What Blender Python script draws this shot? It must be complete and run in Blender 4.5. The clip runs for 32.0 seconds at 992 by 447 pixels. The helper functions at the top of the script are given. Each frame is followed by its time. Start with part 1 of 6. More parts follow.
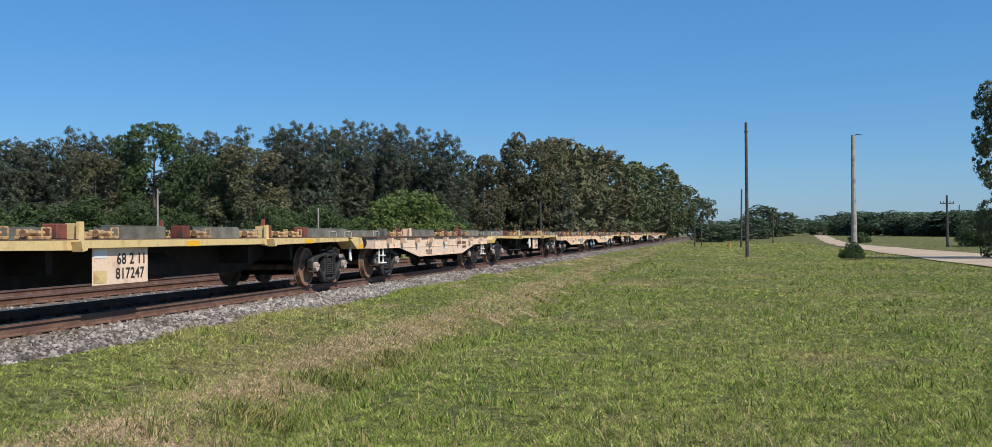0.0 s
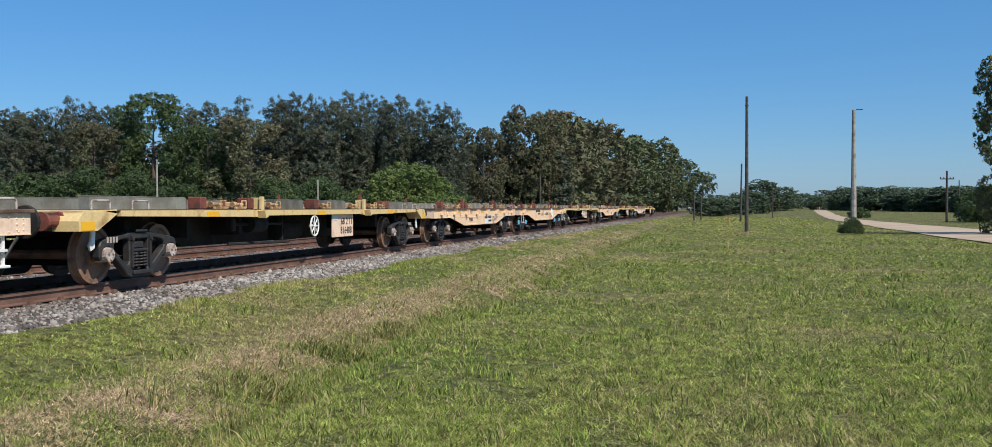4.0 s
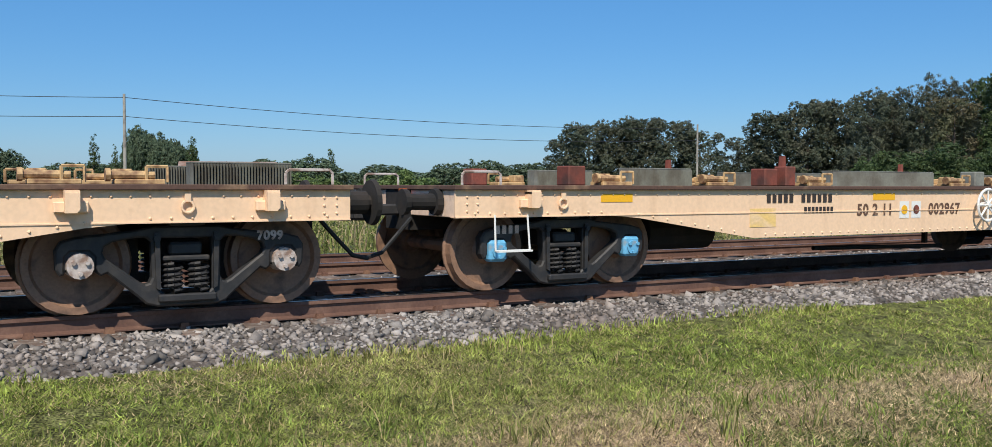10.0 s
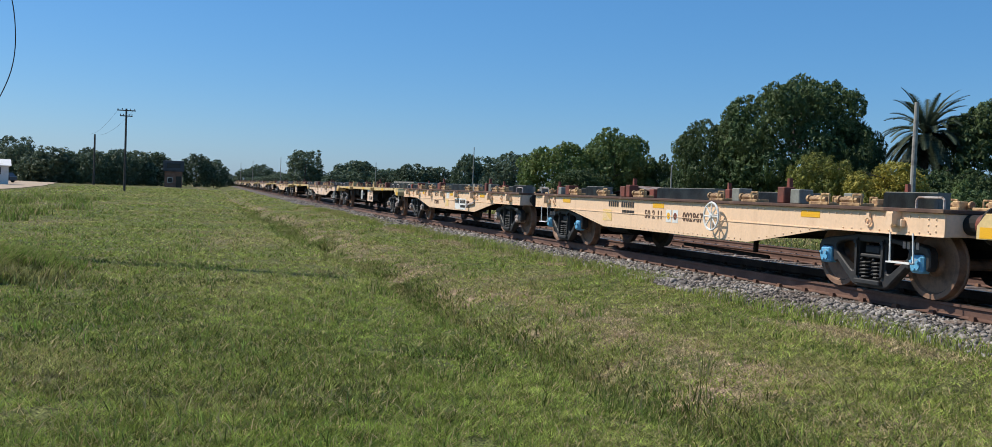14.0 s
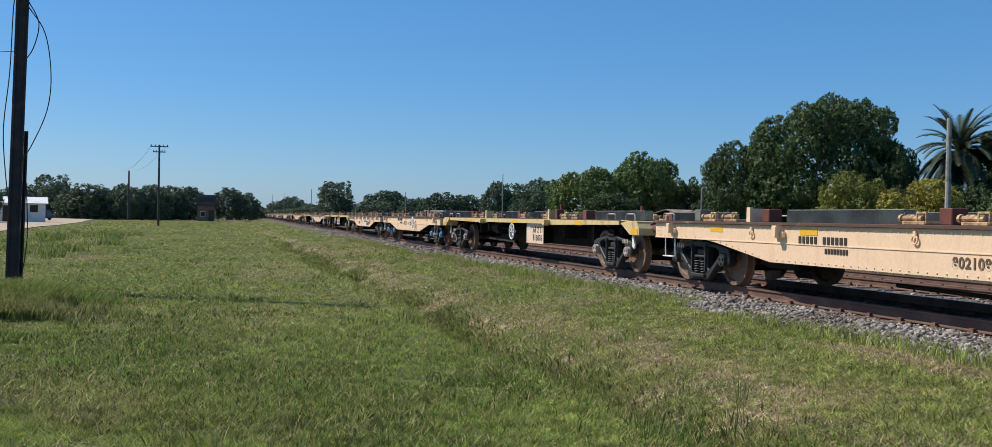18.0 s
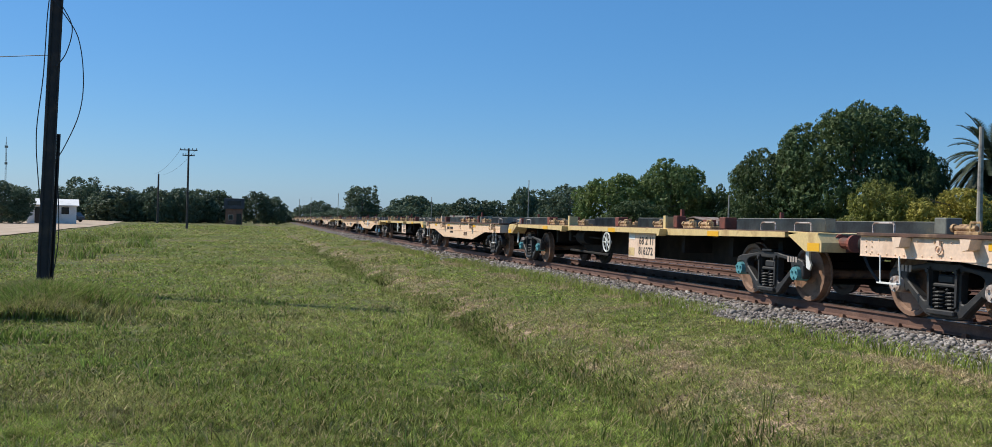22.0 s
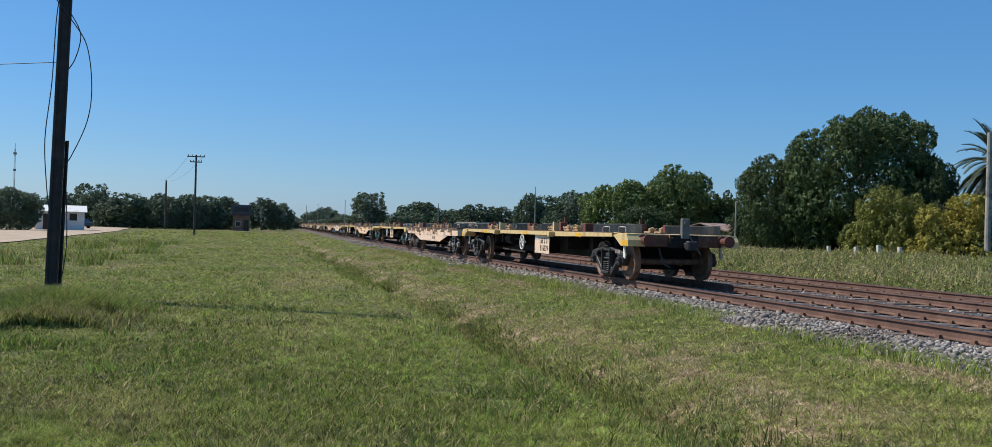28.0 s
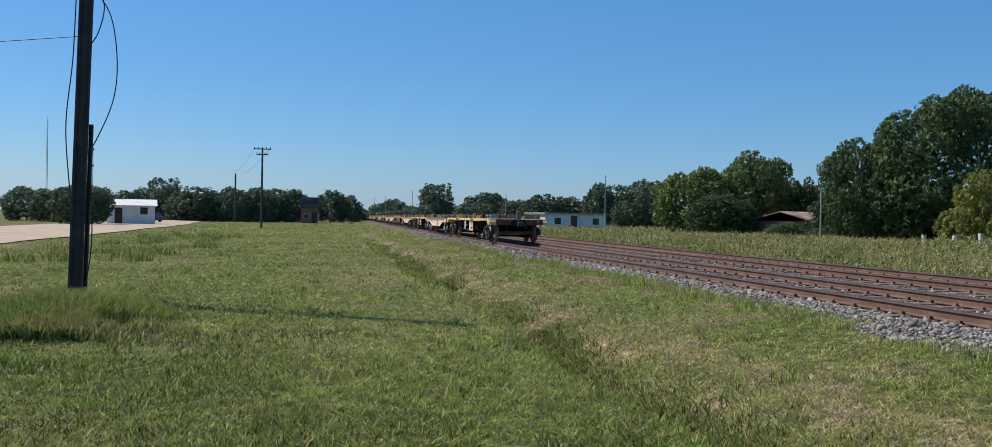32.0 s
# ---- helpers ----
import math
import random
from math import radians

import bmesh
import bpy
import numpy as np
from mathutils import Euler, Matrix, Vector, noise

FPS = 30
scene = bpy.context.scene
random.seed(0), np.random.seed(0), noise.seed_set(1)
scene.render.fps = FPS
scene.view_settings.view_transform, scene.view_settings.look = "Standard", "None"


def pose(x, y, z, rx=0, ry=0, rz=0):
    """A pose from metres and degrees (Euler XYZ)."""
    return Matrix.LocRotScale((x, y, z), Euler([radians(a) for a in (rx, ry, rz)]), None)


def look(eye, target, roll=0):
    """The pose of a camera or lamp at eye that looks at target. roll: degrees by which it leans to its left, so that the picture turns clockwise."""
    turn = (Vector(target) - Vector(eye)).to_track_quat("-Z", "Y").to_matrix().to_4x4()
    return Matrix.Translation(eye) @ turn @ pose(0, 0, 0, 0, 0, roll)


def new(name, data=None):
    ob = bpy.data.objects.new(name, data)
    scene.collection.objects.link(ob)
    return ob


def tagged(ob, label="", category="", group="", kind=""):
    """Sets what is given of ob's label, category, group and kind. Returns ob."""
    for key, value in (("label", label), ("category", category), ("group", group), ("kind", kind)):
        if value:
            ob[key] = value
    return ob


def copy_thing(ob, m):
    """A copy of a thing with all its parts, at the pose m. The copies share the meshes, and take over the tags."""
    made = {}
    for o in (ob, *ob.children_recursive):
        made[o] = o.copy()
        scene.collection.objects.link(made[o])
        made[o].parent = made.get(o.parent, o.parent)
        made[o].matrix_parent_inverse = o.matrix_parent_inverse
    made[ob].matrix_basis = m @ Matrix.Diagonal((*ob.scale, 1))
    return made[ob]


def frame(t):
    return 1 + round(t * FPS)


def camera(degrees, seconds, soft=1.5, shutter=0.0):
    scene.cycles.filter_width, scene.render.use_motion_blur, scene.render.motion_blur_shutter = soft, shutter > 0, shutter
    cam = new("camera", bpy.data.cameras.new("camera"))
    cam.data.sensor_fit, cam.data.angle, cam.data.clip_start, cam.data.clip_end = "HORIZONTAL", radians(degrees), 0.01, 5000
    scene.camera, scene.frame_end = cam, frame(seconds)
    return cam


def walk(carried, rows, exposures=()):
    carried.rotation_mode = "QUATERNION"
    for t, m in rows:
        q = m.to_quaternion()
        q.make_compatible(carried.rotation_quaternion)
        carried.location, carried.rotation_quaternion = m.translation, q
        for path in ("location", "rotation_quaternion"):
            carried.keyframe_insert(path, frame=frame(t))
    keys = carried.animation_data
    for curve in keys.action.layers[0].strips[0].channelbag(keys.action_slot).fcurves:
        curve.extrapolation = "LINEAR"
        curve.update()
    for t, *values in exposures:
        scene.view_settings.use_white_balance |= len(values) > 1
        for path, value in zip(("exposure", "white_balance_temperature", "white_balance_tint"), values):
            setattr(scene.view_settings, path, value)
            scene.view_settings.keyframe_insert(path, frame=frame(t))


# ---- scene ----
cam = camera(54.37, 32.0, soft=0.7)


def aim(yaw, pitch, roll, ahead=0.0):
    """The eye stands still until it closes in at the end; yaw to the left of the track, pitch up, roll to the left."""
    return pose(0, 0, 1.555, 0, 0, yaw) @ pose(0, ahead, 0) @ pose(0, 0, 0, 90 + pitch, 0, 0) @ pose(0, 0, 0, 0, 0, roll)


walk(cam, [
    (0, aim(12.10, 0.71, -0.47)), (0.5, aim(11.80, 0.81, -0.41)), (1, aim(11.37, 0.76, -0.39)), (1.5, aim(11.19, 0.54, -0.34)),
    (2, aim(11.27, 0.22, -0.27)), (2.5, aim(11.39, -0.09, -0.13)), (3, aim(11.69, -0.30, -0.10)), (3.5, aim(11.91, -0.59, -0.11)),
    (5.5, aim(12.60, -1.70, 0.06)), (6, aim(12.78, -1.89, 0.28)), (6.5, aim(12.97, -1.99, 0.46)), (7, aim(13.19, -2.03, 0.53)),
    (7.5, aim(13.49, -1.96, 0.50)), (8, aim(13.72, -1.80, 0.50)), (8.5, aim(14.05, -1.50, 0.54)), (9, aim(17.38, -1.32, 0.56)),
    (9.5, aim(33.76, -1.74, 0.62)), (9.9, aim(54.16, -2.19, -0.01)), (10, aim(59.96, -2.26, 0.14)), (10.2, aim(72.11, -2.79, 0.43)),
    (10.3, aim(78.28, -3.28, 0.57)), (10.4, aim(84.70, -3.60, 0.48)), (10.6, aim(97.97, -4.40, 0.28)), (10.7, aim(104.95, -4.83, 0.18)),
    (11.1, aim(126.90, -5.61, 1.22)), (11.3, aim(133.70, -5.35, 1.36)), (11.5, aim(139.19, -5.31, 1.69)), (11.6, aim(142.11, -5.26, 1.28)),
    (12, aim(152.38, -3.24, 1.92)), (12.5, aim(158.15, -3.00, 2.04)), (13, aim(159.70, -2.73, 2.11)), (13.5, aim(160.84, -2.29, 2.35)),
    (14, aim(161.53, -1.88, 2.29)), (14.5, aim(162.04, -1.65, 2.23)), (16.5, aim(162.50, -0.92, 1.29)), (17, aim(162.72, -0.63, 1.13)),
    (17.5, aim(162.98, -0.54, 0.97)), (18, aim(163.36, -0.34, 0.98)), (18.5, aim(163.83, -0.25, 1.01)), (19, aim(164.23, -0.17, 1.13)),
    (19.5, aim(164.49, -0.13, 1.31)), (20, aim(164.74, -0.01, 1.38)), (20.5, aim(164.81, 0.20, 1.35)), (21, aim(164.85, 0.17, 1.39)),
    (21.5, aim(164.88, 0.11, 1.46)), (22, aim(164.89, -0.03, 1.49)), (22.5, aim(164.90, -0.25, 1.53)), (23, aim(164.81, -0.47, 1.49)),
    (23.5, aim(164.70, -0.69, 1.61)), (24, aim(164.59, -0.88, 1.64)), (24.5, aim(164.49, -1.00, 1.77)), (26.5, aim(164.65, -0.27, 1.55)),
    (27, aim(164.79, 0.00, 1.48)), (27.5, aim(164.99, 0.20, 1.40)), (28, aim(165.30, 0.33, 1.47)), (28.5, aim(165.60, 0.47, 1.40)),
    (29, aim(165.78, 0.35, 1.41)), (29.5, aim(165.99, 0.15, 1.37)), (30, aim(166.16, -0.02, 1.34)), (30.5, aim(166.36, -0.10, 1.35)),
    (31, aim(167.02, -0.23, 1.29)), (31.5, aim(167.99, -0.30, 1.06, 0.6)), (32, aim(169.29, -0.31, 1.01, 2.6)),
], exposures=[(0.0, 0.0), (10.7, 0.0), (11.3, 0.14), (12.1, 0.22), (13.2, 0.04), (14.2, 0.0), (32.0, 0.0)])

# ---- light ----
SUN = Vector((0.72, -0.50, 1.0)).normalized()
world = bpy.data.worlds.new("sky")
scene.world = world
world.use_nodes = True
wn = world.node_tree
sky = wn.nodes.new("ShaderNodeTexSky")
sky.sky_type, sky.sun_disc = "NISHITA", False
sky.sun_elevation, sky.sun_rotation = math.asin(SUN.z), math.atan2(SUN.x, SUN.y)
sky.altitude, sky.air_density, sky.dust_density, sky.ozone_density = 0, 1.0, 0.5, 10.0
rich = wn.nodes.new("ShaderNodeHueSaturation")
rich.inputs["Saturation"].default_value = 1.16
wn.links.new(sky.outputs[0], rich.inputs["Color"])
even = wn.nodes.new("ShaderNodeMix")
even.data_type = "RGBA"
even.inputs[0].default_value = 0.36
even.inputs[7].default_value = (1.1, 2.9, 5.5, 1)
wn.links.new(rich.outputs[0], even.inputs[6])
wn.links.new(even.outputs[2], wn.nodes["Background"].inputs[0])
wn.nodes["Background"].inputs[1].default_value = 0.122
sun = new("sun", bpy.data.lights.new("sun", "SUN"))
sun.data.energy, sun.data.angle, sun.data.color = 5.0, radians(0.53), (1.0, 0.93, 0.82)
sun.matrix_world = look(SUN * 60, (0, 0, 0))


# ---- materials ----
def mat(name, colour, rough=0.7, metal=0.0, spots=None, scale=6.0, low=0.45, high=0.65, fine=40.0, bump=0.0, vary=0.12, obj=0.0, island=0.0, transl=0.0, spec=0.5, streak=None):
    """A painted or natural surface: a base colour, stains of a second colour at one scale and grain at another."""
    m = bpy.data.materials.new(name)
    m.use_nodes = True
    n, l = m.node_tree.nodes, m.node_tree.links
    b = n["Principled BSDF"]
    b.inputs["Roughness"].default_value, b.inputs["Metallic"].default_value = rough, metal
    b.inputs["Specular IOR Level"].default_value = spec
    co = n.new("ShaderNodeTexCoord").outputs["Object"]

    def noise_at(s, detail=4.0):
        x = n.new("ShaderNodeTexNoise")
        x.inputs["Scale"].default_value, x.inputs["Detail"].default_value = s, detail
        l.new(co, x.inputs["Vector"])
        return x.outputs["Fac"]

    def mixed(kind, fac, a, c):
        x = n.new("ShaderNodeMix")
        x.data_type, x.blend_type = "RGBA", kind
        for sock, v in ((x.inputs[0], fac), (x.inputs[6], a), (x.inputs[7], c)):
            if hasattr(v, "is_linked"):
                l.new(v, sock)
            else:
                sock.default_value = v
        return x.outputs[2]

    def ramp(fac, a, c):
        x = n.new("ShaderNodeMapRange")
        x.inputs[1].default_value, x.inputs[2].default_value = a, c
        l.new(fac, x.inputs[0])
        return x.outputs[0]

    col = (*colour, 1)
    if spots:
        col = mixed("MIX", ramp(noise_at(scale, 6.0), low, high), col, (*spots, 1))
    if streak:
        mp = n.new("ShaderNodeMapping")
        mp.inputs["Scale"].default_value = (2.2, 2.2, 0.45)
        l.new(co, mp.inputs["Vector"])
        sn = n.new("ShaderNodeTexNoise")
        sn.inputs["Scale"].default_value, sn.inputs["Detail"].default_value = 2.2, 7.0
        l.new(mp.outputs[0], sn.inputs["Vector"])
        part_of = n.new("ShaderNodeMath")
        part_of.operation = "MULTIPLY"
        part_of.inputs[1].default_value = 0.35
        l.new(ramp(sn.outputs["Fac"], 0.54, 0.74), part_of.inputs[0])
        col = mixed("MIX", part_of.outputs[0], col, (*streak, 1))
    grain = n.new("ShaderNodeMapRange")
    grain.inputs[1].default_value, grain.inputs[2].default_value = 0.25, 0.75
    grain.inputs[3].default_value, grain.inputs[4].default_value = 1 - vary, 1 + vary
    l.new(noise_at(fine), grain.inputs[0])
    col = mixed("MULTIPLY", 1.0, col, grain.outputs[0])
    for amount, node, out in ((obj, "ShaderNodeObjectInfo", "Random"), (island, "ShaderNodeNewGeometry", "Random Per Island")):
        if amount:
            v = n.new("ShaderNodeMapRange")
            v.inputs[3].default_value, v.inputs[4].default_value = 1 - amount, 1 + amount
            l.new(n.new(node).outputs[out], v.inputs[0])
            col = mixed("MULTIPLY", 1.0, col, v.outputs[0])
    l.new(col, b.inputs["Base Color"])
    if bump:
        bp = n.new("ShaderNodeBump")
        bp.inputs["Strength"].default_value, bp.inputs["Distance"].default_value = 0.6, bump
        l.new(noise_at(fine), bp.inputs["Height"])
        l.new(bp.outputs[0], b.inputs["Normal"])
    if transl:
        t = n.new("ShaderNodeBsdfTranslucent")
        l.new(col, t.inputs[0])
        mx = n.new("ShaderNodeMixShader")
        mx.inputs[0].default_value = transl
        l.new(b.outputs[0], mx.inputs[1])
        l.new(t.outputs[0], mx.inputs[2])
        l.new(mx.outputs[0], n["Material Output"].inputs[0])
    return m


CREAM = mat("cream_paint", (0.86, 0.60, 0.39), 0.55, spots=(0.50, 0.29, 0.15), scale=2.2, low=0.64, high=0.82, fine=25, vary=0.07, streak=(0.60, 0.38, 0.22))
CREAM_PALE = mat("pale_cream_paint", (0.84, 0.62, 0.46), 0.6, spots=(0.42, 0.22, 0.11), scale=2.6, low=0.58, high=0.78, fine=25, vary=0.1, streak=(0.50, 0.30, 0.19))
BUFF = mat("yellowed_paint", (0.70, 0.52, 0.24), 0.55, spots=(0.32, 0.17, 0.07), scale=3.0, low=0.55, high=0.75, fine=25, vary=0.1, streak=(0.36, 0.20, 0.09))
YELLOW = mat("reflective_yellow", (0.85, 0.45, 0.02), 0.4, fine=60, vary=0.06)
FADED = mat("faded_yellow_paint", (0.80, 0.55, 0.20), 0.6, spots=(0.80, 0.58, 0.36), scale=6, low=0.45, high=0.7)
WHITE = mat("white_paint", (0.78, 0.78, 0.74), 0.5, spots=(0.45, 0.42, 0.36), scale=5, low=0.58, high=0.8, vary=0.06)
BLACK_INK = mat("stencil_paint", (0.035, 0.028, 0.025), 0.7, spots=(0.12, 0.08, 0.05), scale=9, low=0.6, high=0.75)
RUST_INK = mat("worn_stencil_paint", (0.13, 0.07, 0.045), 0.7, spots=(0.34, 0.22, 0.13), scale=9, low=0.58, high=0.72)
RUST = mat("rusty_steel", (0.115, 0.055, 0.035), 0.85, spots=(0.21, 0.11, 0.06), scale=5, low=0.45, high=0.7, fine=60, bump=0.004, vary=0.25)
RED_RUST = mat("red_oxide_paint", (0.20, 0.055, 0.035), 0.75, spots=(0.09, 0.04, 0.03), scale=5, vary=0.2, obj=0.25)
RIM = mat("rusty_deck_edge", (0.10, 0.055, 0.04), 0.85, spots=(0.30, 0.19, 0.11), scale=3, low=0.55, high=0.75, fine=30, vary=0.2)
GREY_STEEL = mat("weathered_grey_steel", (0.19, 0.195, 0.165), 0.65, spots=(0.11, 0.10, 0.08), scale=2.5, low=0.45, high=0.7, fine=30, vary=0.15, obj=0.3)
# Near-black underframe: base colour lowered for the deep shade below the decks.
UNDER = mat("shade_dark_underframe", (0.012, 0.011, 0.010), 0.9, spots=(0.028, 0.022, 0.018), scale=4, vary=0.2)
CAST = mat("cast_bogie_steel", (0.023, 0.023, 0.024), 0.6, spots=(0.045, 0.04, 0.036), scale=8, low=0.45, high=0.7, vary=0.2)
WHEEL = mat("wheel_steel", (0.25, 0.145, 0.092), 0.6, spots=(0.055, 0.038, 0.03), scale=6, low=0.48, high=0.75, vary=0.15)
TREAD = mat("worn_tread_steel", (0.30, 0.27, 0.24), 0.4, 0.7, vary=0.1)
BLUE_CAP = mat("light_blue_paint", (0.13, 0.40, 0.62), 0.5, spots=(0.30, 0.30, 0.30), scale=10, low=0.6, high=0.75)
PALE_CAP = mat("worn_white_paint", (0.50, 0.44, 0.40), 0.6, spots=(0.24, 0.16, 0.12), scale=12, low=0.45, high=0.65)
TEAL_CAP = mat("teal_paint", (0.10, 0.30, 0.33), 0.5, vary=0.1)
LOCK = mat("twistlock_paint", (0.55, 0.36, 0.17), 0.65, spots=(0.20, 0.10, 0.05), scale=9, low=0.45, high=0.65, obj=0.2)
HOSE = mat("rubber_hose", (0.02, 0.02, 0.02), 0.6)
ORANGE = mat("orange_valve", (0.55, 0.12, 0.03), 0.5)
RAIL = mat("brown_rail", (0.125, 0.065, 0.046), 0.75, spots=(0.18, 0.10, 0.07), scale=3, vary=0.2)
RAIL_TOP = mat("polished_rail_head", (0.30, 0.26, 0.24), 0.35, 0.8, spots=(0.16, 0.09, 0.06), scale=2, low=0.5, high=0.7)
SLEEPER = mat("weathered_sleeper", (0.13, 0.09, 0.07), 0.9, spots=(0.22, 0.18, 0.15), scale=7, fine=50, bump=0.006, vary=0.25, obj=0.3)
STONE = mat("ballast_stone", (0.27, 0.245, 0.222), 0.9, spots=(0.17, 0.14, 0.12), scale=0.6, low=0.4, high=0.65, fine=80, vary=0.15, island=0.7)
BED = mat("ballast_bed", (0.12, 0.10, 0.085), 0.95, spots=(0.065, 0.05, 0.04), scale=9, fine=45, bump=0.03, vary=0.45)
DIRT = mat("pale_dirt_road", (0.46, 0.35, 0.245), 0.95, spots=(0.36, 0.27, 0.185), scale=0.35, low=0.4, high=0.65, fine=9, bump=0.02, vary=0.12)
CONCRETE = mat("weathered_concrete", (0.34, 0.32, 0.28), 0.9, spots=(0.20, 0.18, 0.16), scale=2.0, fine=30, vary=0.15)
OLD_WOOD = mat("dark_weathered_wood", (0.06, 0.05, 0.045), 0.9, spots=(0.10, 0.085, 0.07), scale=3, fine=40, vary=0.25)
POLE_STEEL = mat("dark_steel_pole", (0.028, 0.026, 0.028), 0.7, spots=(0.06, 0.045, 0.04), scale=3, vary=0.2)
WIRE = mat("wire", (0.03, 0.03, 0.035), 0.6)
BARK = mat("bark", (0.085, 0.065, 0.05), 0.95, spots=(0.14, 0.11, 0.09), scale=3, fine=20, bump=0.02, vary=0.25)


def leaf(name, colour, second, vary=0.28):
    return mat(name, colour, 0.6, spots=second, scale=0.45, low=0.42, high=0.62, fine=3.0, vary=0.15, island=vary, obj=0.18, transl=0.22, spec=0.25)


LEAF_CASUARINA = leaf("casuarina_leaf", (0.080, 0.100, 0.066), (0.105, 0.108, 0.070))
LEAF_BROWN = leaf("brownish_leaf", (0.112, 0.124, 0.062), (0.145, 0.122, 0.070))
LEAF_DARK = leaf("dark_leaf", (0.062, 0.100, 0.036), (0.090, 0.122, 0.044))
LEAF_MID = leaf("green_leaf", (0.100, 0.150, 0.048), (0.125, 0.165, 0.052))
LEAF_LIGHT = leaf("fresh_leaf", (0.115, 0.165, 0.045), (0.140, 0.175, 0.050))
LEAF_YELLOW = leaf("yellowing_leaf", (0.36, 0.31, 0.060), (0.20, 0.205, 0.048))
LEAF_LIME = leaf("yellow_green_leaf", (0.235, 0.24, 0.052), (0.15, 0.17, 0.042))
LEAF_BLUE = leaf("greyish_leaf", (0.075, 0.100, 0.066), (0.060, 0.085, 0.055))
LEAF_OLIVE = leaf("olive_leaf", (0.092, 0.120, 0.052), (0.115, 0.125, 0.060))
LEAF_RED = leaf("reddish_leaf", (0.15, 0.105, 0.058), (0.19, 0.115, 0.068))
# Far trees get a paler leaf, with the haze of distance in its colour.
LEAF_FAR = leaf("hazed_far_leaf", (0.085, 0.125, 0.072), (0.105, 0.138, 0.080))
PALM_LEAF = leaf("palm_leaf", (0.085, 0.110, 0.065), (0.060, 0.080, 0.050))


def grass_mat(name, a, b, c, scale, through_light=0.4):
    m = bpy.data.materials.new(name)
    m.use_nodes = True
    n, l = m.node_tree.nodes, m.node_tree.links
    p = n["Principled BSDF"]
    p.inputs["Roughness"].default_value, p.inputs["Specular IOR Level"].default_value = 0.85, 0.08
    g = n.new("ShaderNodeNewGeometry")
    big, small = n.new("ShaderNodeTexNoise"), n.new("ShaderNodeTexNoise")
    for t, s, d in ((big, scale, 5.0), (small, scale * 40 if through_light == 0 else scale * 22, 7.0)):
        t.inputs["Scale"].default_value, t.inputs["Detail"].default_value = s, d
        l.new(g.outputs["Position"], t.inputs["Vector"])
    r1 = n.new("ShaderNodeValToRGB")
    r1.color_ramp.elements[0].position, r1.color_ramp.elements[0].color = 0.36, (*a, 1)
    r1.color_ramp.elements[1].position, r1.color_ramp.elements[1].color = 0.52, (*b, 1)
    e = r1.color_ramp.elements.new(0.68)
    e.color = (*c, 1)
    l.new(big.outputs["Fac"], r1.inputs[0])
    r2 = n.new("ShaderNodeMapRange")
    r2.inputs[1].default_value, r2.inputs[2].default_value, r2.inputs[3].default_value, r2.inputs[4].default_value = 0.32, 0.68, 0.42, 1.6
    l.new(small.outputs["Fac"], r2.inputs[0])
    mx = n.new("ShaderNodeMix")
    mx.data_type, mx.blend_type = "RGBA", "MULTIPLY"
    mx.inputs[0].default_value = 1.0
    l.new(r1.outputs[0], mx.inputs[6])
    l.new(r2.outputs[0], mx.inputs[7])
    last = mx.outputs[2]
    iv = n.new("ShaderNodeMapRange")
    iv.inputs[3].default_value, iv.inputs[4].default_value = 0.42, 1.50
    l.new(g.outputs["Random Per Island"], iv.inputs[0])
    m2 = n.new("ShaderNodeMix")
    m2.data_type, m2.blend_type = "RGBA", "MULTIPLY"
    m2.inputs[0].default_value = 1.0
    dry = n.new("ShaderNodeMath")
    dry.operation = "GREATER_THAN"
    dry.inputs[1].default_value = 0.84 if through_light else 2.0
    l.new(g.outputs["Random Per Island"], dry.inputs[0])
    m3 = n.new("ShaderNodeMix")
    m3.data_type = "RGBA"
    m3.inputs[7].default_value = (0.34, 0.27, 0.14, 1)
    l.new(dry.outputs[0], m3.inputs[0])
    l.new(last, m3.inputs[6])
    l.new(m3.outputs[2], m2.inputs[6])
    l.new(iv.outputs[0], m2.inputs[7])
    l.new(m2.outputs[2], p.inputs["Base Color"])
    if not through_light:
        # Fine specks in the turf's colour imitate the shade between grass blades.
        shade_speck, lift = n.new("ShaderNodeTexNoise"), n.new("ShaderNodeMapRange")
        shade_speck.inputs["Scale"].default_value, shade_speck.inputs["Detail"].default_value = 55.0, 4.0
        l.new(g.outputs["Position"], shade_speck.inputs["Vector"])
        lift.inputs[1].default_value, lift.inputs[2].default_value, lift.inputs[3].default_value, lift.inputs[4].default_value = 0.36, 0.64, 0.25, 1.75
        l.new(shade_speck.outputs["Fac"], lift.inputs[0])
        l.new(lift.outputs[0], m2.inputs[7])
        cut, warp = n.new("ShaderNodeSeparateXYZ"), n.new("ShaderNodeTexNoise")
        warp.inputs["Scale"].default_value, warp.inputs["Detail"].default_value = 0.9, 5.0
        l.new(g.outputs["Position"], cut.inputs[0])
        l.new(g.outputs["Position"], warp.inputs["Vector"])
        off, wide, bare = n.new("ShaderNodeMath"), n.new("ShaderNodeMath"), n.new("ShaderNodeMapRange")
        off.operation, off.inputs[1].default_value = "ADD", 4.75
        l.new(cut.outputs["X"], off.inputs[0])
        wide.operation, wide.inputs[2].default_value = "COMPARE", 0.75
        wide.inputs[1].default_value = 0.0
        l.new(off.outputs[0], wide.inputs[0])
        bare.inputs[1].default_value, bare.inputs[2].default_value = 0.46, 0.60
        l.new(warp.outputs["Fac"], bare.inputs[0])
        both, earth = n.new("ShaderNodeMath"), n.new("ShaderNodeMix")
        both.operation = "MULTIPLY"
        l.new(wide.outputs[0], both.inputs[0])
